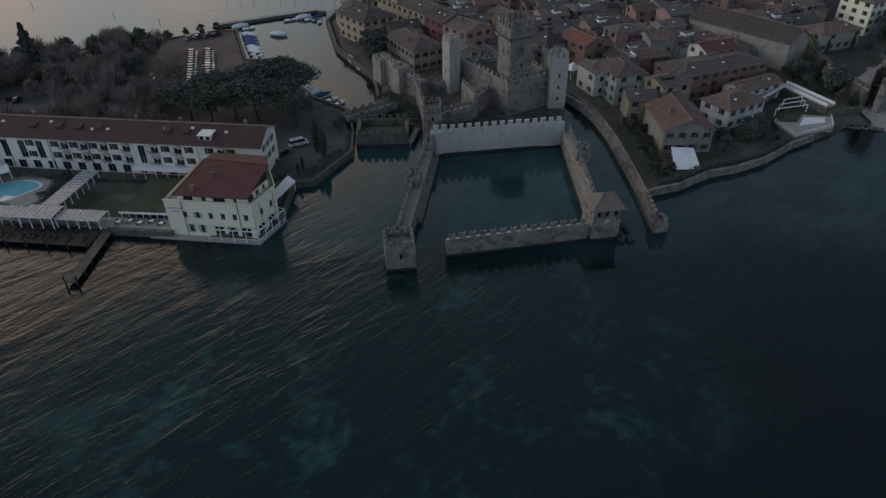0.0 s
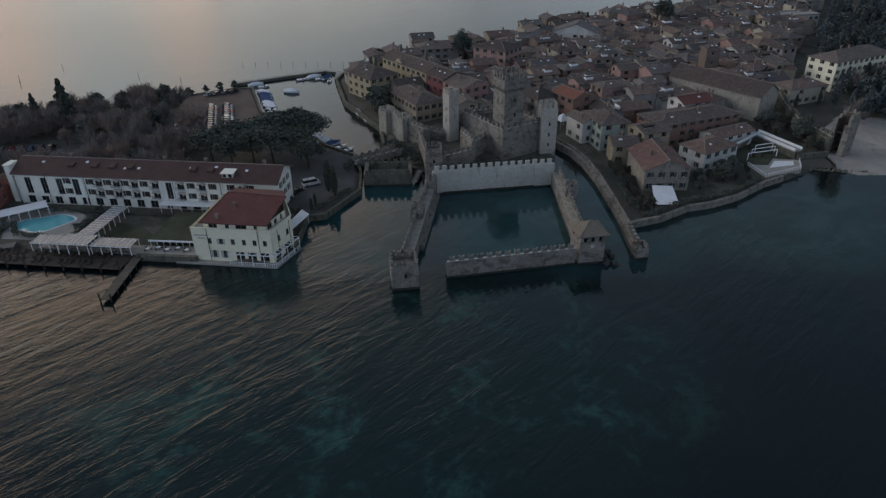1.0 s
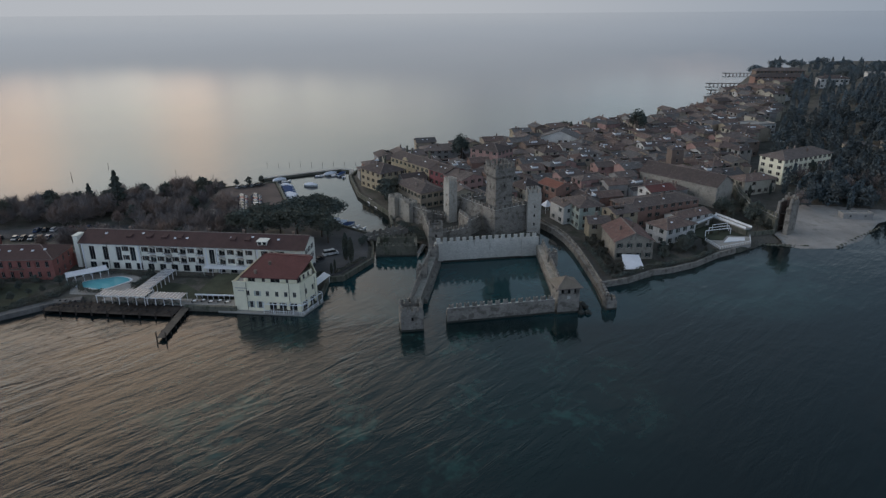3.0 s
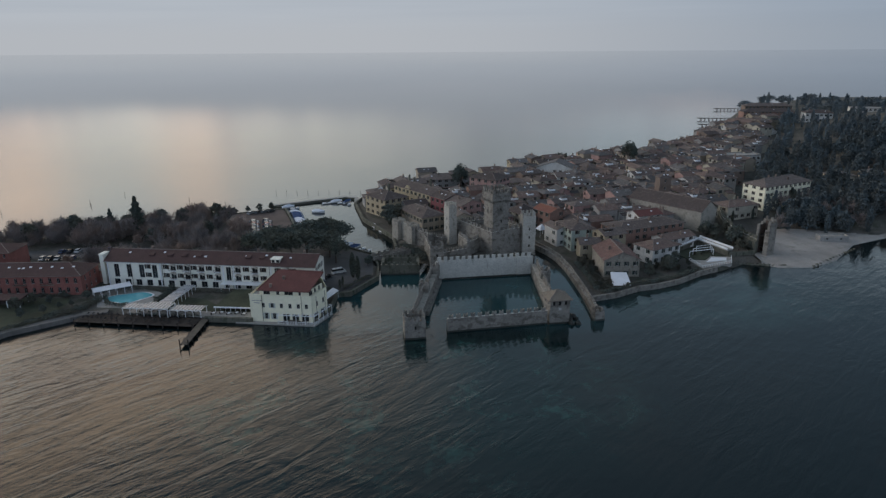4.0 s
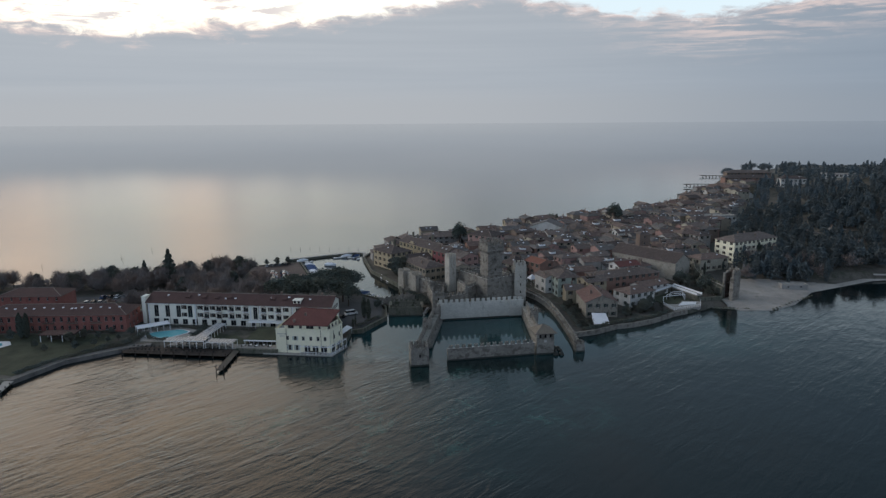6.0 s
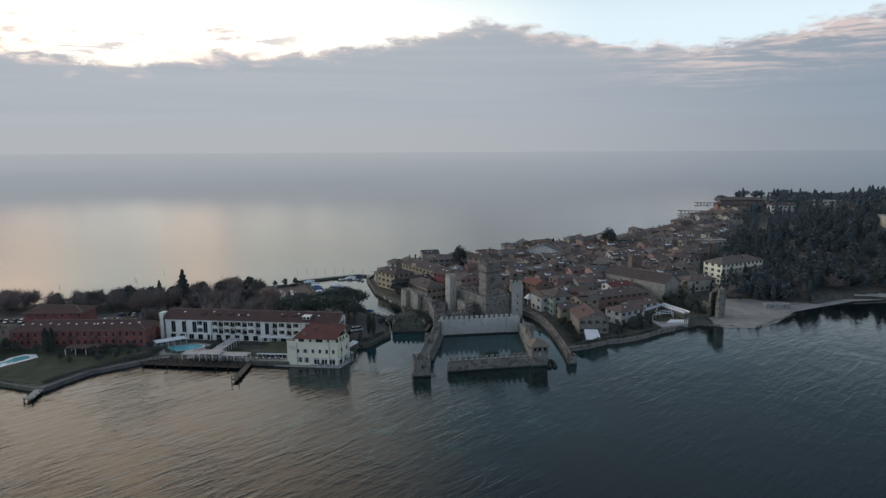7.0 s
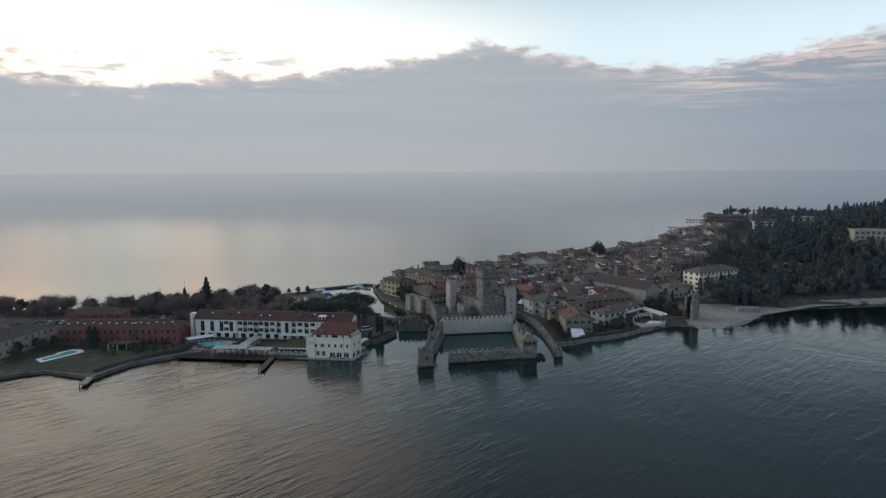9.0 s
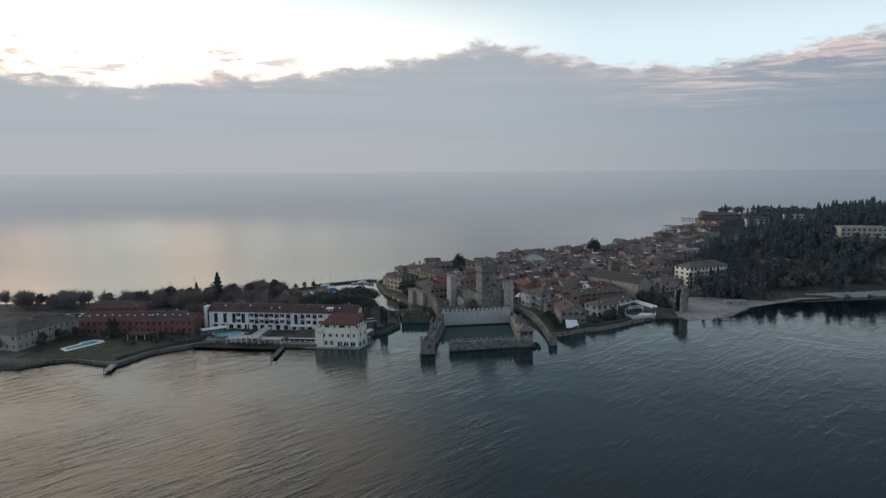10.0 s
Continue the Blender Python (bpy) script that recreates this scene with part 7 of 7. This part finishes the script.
for x, y, s in ((-75, 67, 0.95), (-68, 64, 1.0), (-62, 68, 0.95), (-58, 80, 1.0), (-51, 83, 1.08), (-45.5, 81, 1.0), (-47, 70, 0.9), (-55, 66, 1.0), (-43.5, 63, 0.8), (-70, 74, 0.95)):
    tree("umbrella", x, y, s)
for x, y, s in ((-34.6, 46, 0.75), (-32.4, 43.2, 0.7), (-37.6, 33.4, 0.42), (-37.0, 36.4, 0.42)):
    tree("cypress", x, y, s)
tree("fir", -138.5, 103, 1.22)
tree("parasol", 8.6, 181.2, 1.05), tree("round", 17.0, 179.5, 1.0), tree("parasol", 118.9, 239.6, 1.1), tree("round", -25.5, 118, 0.95), tree("round", -22.5, 124, 0.9), tree("round", -28, 125, 0.8), tree("round", 132.3, 283, 0.85)
for x, y, s in ((-109, 122, 1.05), (-133, 117, 0.9), (-156, 104, 0.85), (-164, 97, 0.95), (-170, 92, 0.7), (-200, 95, 0.95), (-166, 101, 1.05), (-180, 90, 0.9), (-222, 92, 0.7), (-240, 94, 0.75), (-148, 112, 0.75),
                (-24.5, 112, 0.8), (-21.5, 106, 0.7), (78, 262, 0.9), (83, 258, 0.8), (98, 252, 0.7), (-120, 100, 0.7), (-128, 92, 0.8), (-30.5, 59, 0.35), (-30, 63, 0.3)):
    tree("round", x, y, s)
tree("fir", -153.5, 109, 0.62), tree("fir", 80, 250, 0.75)
for k, x in enumerate((-107.5, -101, -95.5, -90)):
    tree("round", x, 142.6 + 2.3 * k, 0.42)
rng = random.Random(77)
for k in range(110):
    x, y = rng.uniform(-262, -92), rng.uniform(56, 134)
    if float(inside_distance(SPIT, np.array(x), np.array(y))) > 5 and not (-104 < x and y > 88) and not (x < -148 and y < 76) and not (66 < y < 90 and rng.random() < 0.4) and not (x < -116 and 58 < y < 84):
        tree("round" if k % 5 < 2 else "bare", x, y, rng.uniform(0.65, 1.05) * (0.8 if k % 5 < 2 else 1))
for x, y in ((191, 349), (-91, 96), (-88, 92), (-262, 96), (-250, 92), (-214, 98), (-187, 98), (-143, 116), (-119, 126), (-124, 128)):
    tree("bare", x, y, rng.uniform(0.9, 1.2))
for k in range(24):
    f = rng.random()
    tree("olive", 52.5 + rng.uniform(-0.6, 4.5), 31 + 33 * f, rng.uniform(0.45, 0.7))
for k in range(26):
    f = rng.random()
    x = 74 + 21 * f
    tree(rng.choice(("olive", "olive", "round")), x, 44 + 0.5 * (x - 74) + rng.uniform(0, 8) - (2 if x > 90 else 0), rng.uniform(0.42, 0.62))
for k in range(9):
    tree("olive", 103.5 + rng.uniform(-4, 4), 72 + rng.uniform(-4, 5), rng.uniform(0.3, 0.45), 1.9)
for k in range(22):
    tree(rng.choice(("round", "olive", "round")), rng.uniform(113, 125), rng.uniform(72, 100), rng.uniform(0.5, 0.75))
for k in range(12):
    tree("cypress", rng.uniform(122, 136), rng.uniform(128, 146), rng.uniform(0.65, 0.95))
for x, y, s in ((170.5, 134, 1.15), (172.5, 135, 1.05), (171.5, 132.5, 1.0), (133, 112, 0.7), (145, 118, 0.6), (-117, 37.5, 0.25), (-96, 33.5, 0.32)):
    tree("cypress", x, y, s)
for x, y, s in ((-131, 27, 0.35), (-133.5, 22, 0.3), (-96.5, 31.5, 0.35), (-125, 20, 0.3), (-123, 26, 0.3), (-128, 18, 0.28), (-206, -8, 0.6)):
    tree("round", x, y, s)

# trees left out here so that the hill villas show from the camera
taken += [(316, 370, 0, 26, 40), (362, 370, 0, 36, 44), (234, 181, 0, 32, 10)]


# wood on the hill, in one piece
def woods(name, count, region, kinds, seed, label, shore=None):
    rs = np.random.RandomState(seed)
    pool = {}
    for kind in set(kinds):
        _, _, H, R, n, size = TREES[kind]
        pool[kind] = [bare_crown(rs, H, R)[: 4 * 700] if kind == "bare" else leaf_quads(rs, crown_points(rs, kind, int(n * 0.36), H, R), size * 1.2, 0.35 if kind in PINES else 0.0) for _ in range(3)]
    chunks = []
    tries = 0
    while len(chunks) < count and tries < count * 30:
        tries += 1
        x, y = region(rs)
        if float(inside_distance(shore or TOWN, np.array(x), np.array(y))) < 7 or overlaps(x, y, 3.0) or in_town(x, y):
            continue
        kind = kinds[rs.randint(len(kinds))]
        v = pool[kind][rs.randint(3)]
        a, s = rs.uniform(0, 2 * np.pi), rs.uniform(0.72, 1.15)
        c, q = np.cos(a) * s, np.sin(a) * s
        chunks.append(np.stack([v[:, 0] * c - v[:, 1] * q + x, v[:, 0] * q + v[:, 1] * c + y, v[:, 2] * s + height_at(x, y) - 0.5], 1))
    # far woods take the leaf colours with haze mixed in
    mat = SCRUB if kinds[0] == "bare" else LEAF_RIDGE_HAZE if name in ("ridge_wood", "far_wood") else LEAF_FAR_HAZE
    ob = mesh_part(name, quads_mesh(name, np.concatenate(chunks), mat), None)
    return tagged(ob, label, "wood", kind="stuff")


def hill_slope(rs):
    x, y = rs.uniform(150, 520), rs.uniform(98, 270)
    return (x, y) if x > 140 + max(0, y - 120) * 0.56 else (-900, -900)


def hill_ridge(rs):
    x, y = rs.uniform(225, 520), rs.uniform(270, 430)
    return (x, y) if x > 140 + max(0, y - 120) * 0.56 else (-900, -900)


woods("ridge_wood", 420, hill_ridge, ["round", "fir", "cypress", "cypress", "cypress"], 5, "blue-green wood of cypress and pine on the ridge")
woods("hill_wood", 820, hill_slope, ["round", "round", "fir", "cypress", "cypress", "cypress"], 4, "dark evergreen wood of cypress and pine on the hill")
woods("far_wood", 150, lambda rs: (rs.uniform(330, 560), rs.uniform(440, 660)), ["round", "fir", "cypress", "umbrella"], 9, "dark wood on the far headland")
woods("bare_wood", 24, lambda rs: (rs.uniform(142, 330), rs.uniform(96, 150)), ["bare", "bare"], 12, "brown leafless shrubs and trees behind the beach")



def spit_park(rs):
    x, y = rs.uniform(-250, -80), rs.uniform(56, 128)
    open_ground = (x > -104 and y > 86) or (x < -148 and y < 74) or (y > 112 and x < -170) or (66 < y < 88 and rs.uniform() < 0.35) or (x < -116 and 60 < y < 84)
    return (900, -900) if open_ground else (x, y)


woods("park_wood", 200, spit_park, ["bare", "bare", "bare"], 15, "brown leafless trees of the park behind the hotel", SPIT)

# garden of the red hotel
for x, y, s in ((-164.5, 24.0, 1.0), (-162.4, 24.8, 0.95), (-163.4, 22.4, 0.92), (-161.6, 22.8, 0.85)):
    tree("cypress", x, y, s)
for x, y, s in ((-188, 22, 0.6), (-183, 18, 0.5), (-181, 24, 0.55), (-152, 12, 0.4), (-146, 8, 0.35), (-141, 16, 0.45), (-136, 10, 0.35), (-166, 20, 0.45), (-186, 4, 0.5), (-190, 12, 0.6), (-176, 23, 0.5), (-139, 22, 0.4), (-131, 14, 0.35)):
    tree("round", x, y, s)
for x, y, s in ((-210, 30, 0.9), (-214, 22, 0.8), (-208, 40, 1.0), (-196, 42, 0.8), (-222, 12, 0.9), (-226, 26, 0.8), (-205, 2, 0.7)):
    tree("bare", x, y, s)

hedge([(-119, 35.0), (-97, 33.0)], 1.2, 1.6, "dark hedge of shrubs along the hotel front", 1)
hedge([(-96, 32.6), (-47, 27.2)], 1.0, 1.3, "dark hedge of shrubs along the hotel front", 2)
hedge([(-103, 12.2), (-79, 10.0)], 0.8, 0.9, "low dark planted edge behind the deck", 3)
hedge([(-128, 9), (-120, 16), (-118, 25)], 3.0, 1.8, "dense dark shrubs beside the promenade", 4)
hedge([(-46, 30), (-40, 33)], 1.8, 2.0, "dense dark shrubs behind the villa", 5)
hedge([(-36.4, 33), (-28, 47)], 1.2, 1.4, "dark hedge along the moat wall", 6)
hedge([(-186, 30), (-130, 28.4)], 1.6, 1.2, "dark shrubs before the red hotel", 7)
hedge([(52.2, 30), (51.8, 45), (50.4, 60)], 1.6, 2.0, "dark garden shrubs along the canal wall", 8)
hedge([(53, 27.5), (60, 30.5), (67, 36), (76, 38.6), (86, 43.6), (95, 51.4)], 1.6, 1.8, "dark garden shrubs along the lake wall", 9)
hedge([(-1.0, 56.5), (8.0, 58.5), (17.0, 63.0)], 4.5, 2.4, "dark shrubs before the castle wall", 10)
hedge([(20.0, 60.5), (31.0, 68.0)], 5.0, 1.6, "dark shrubs before the castle wall", 11)
hedge([(0.0, 68.5), (4.0, 70.5)], 4.0, 2.6, "dark overgrown shrubs in the castle court", 12)
hedge([(-117, 26.5), (-113, 20.0), (-104, 18.6)], 1.4, 1.5, "dark shrubs round the swimming pool", 13)
hedge([(-98, 22), (-96, 30)], 2.4, 2.0, "dark shrubs beside the pergola", 14)
hedge([(-18.5, 85.0), (-10.5, 73.0), (-9.5, 64.0)], 4.0, 1.8, "dark shrubs at the foot of the castle wall", 15)
hedge([(-128, 9), (-137, -1), (-143.5, -14)], 2.0, 1.2, "dark shrubs along the lake promenade", 16)
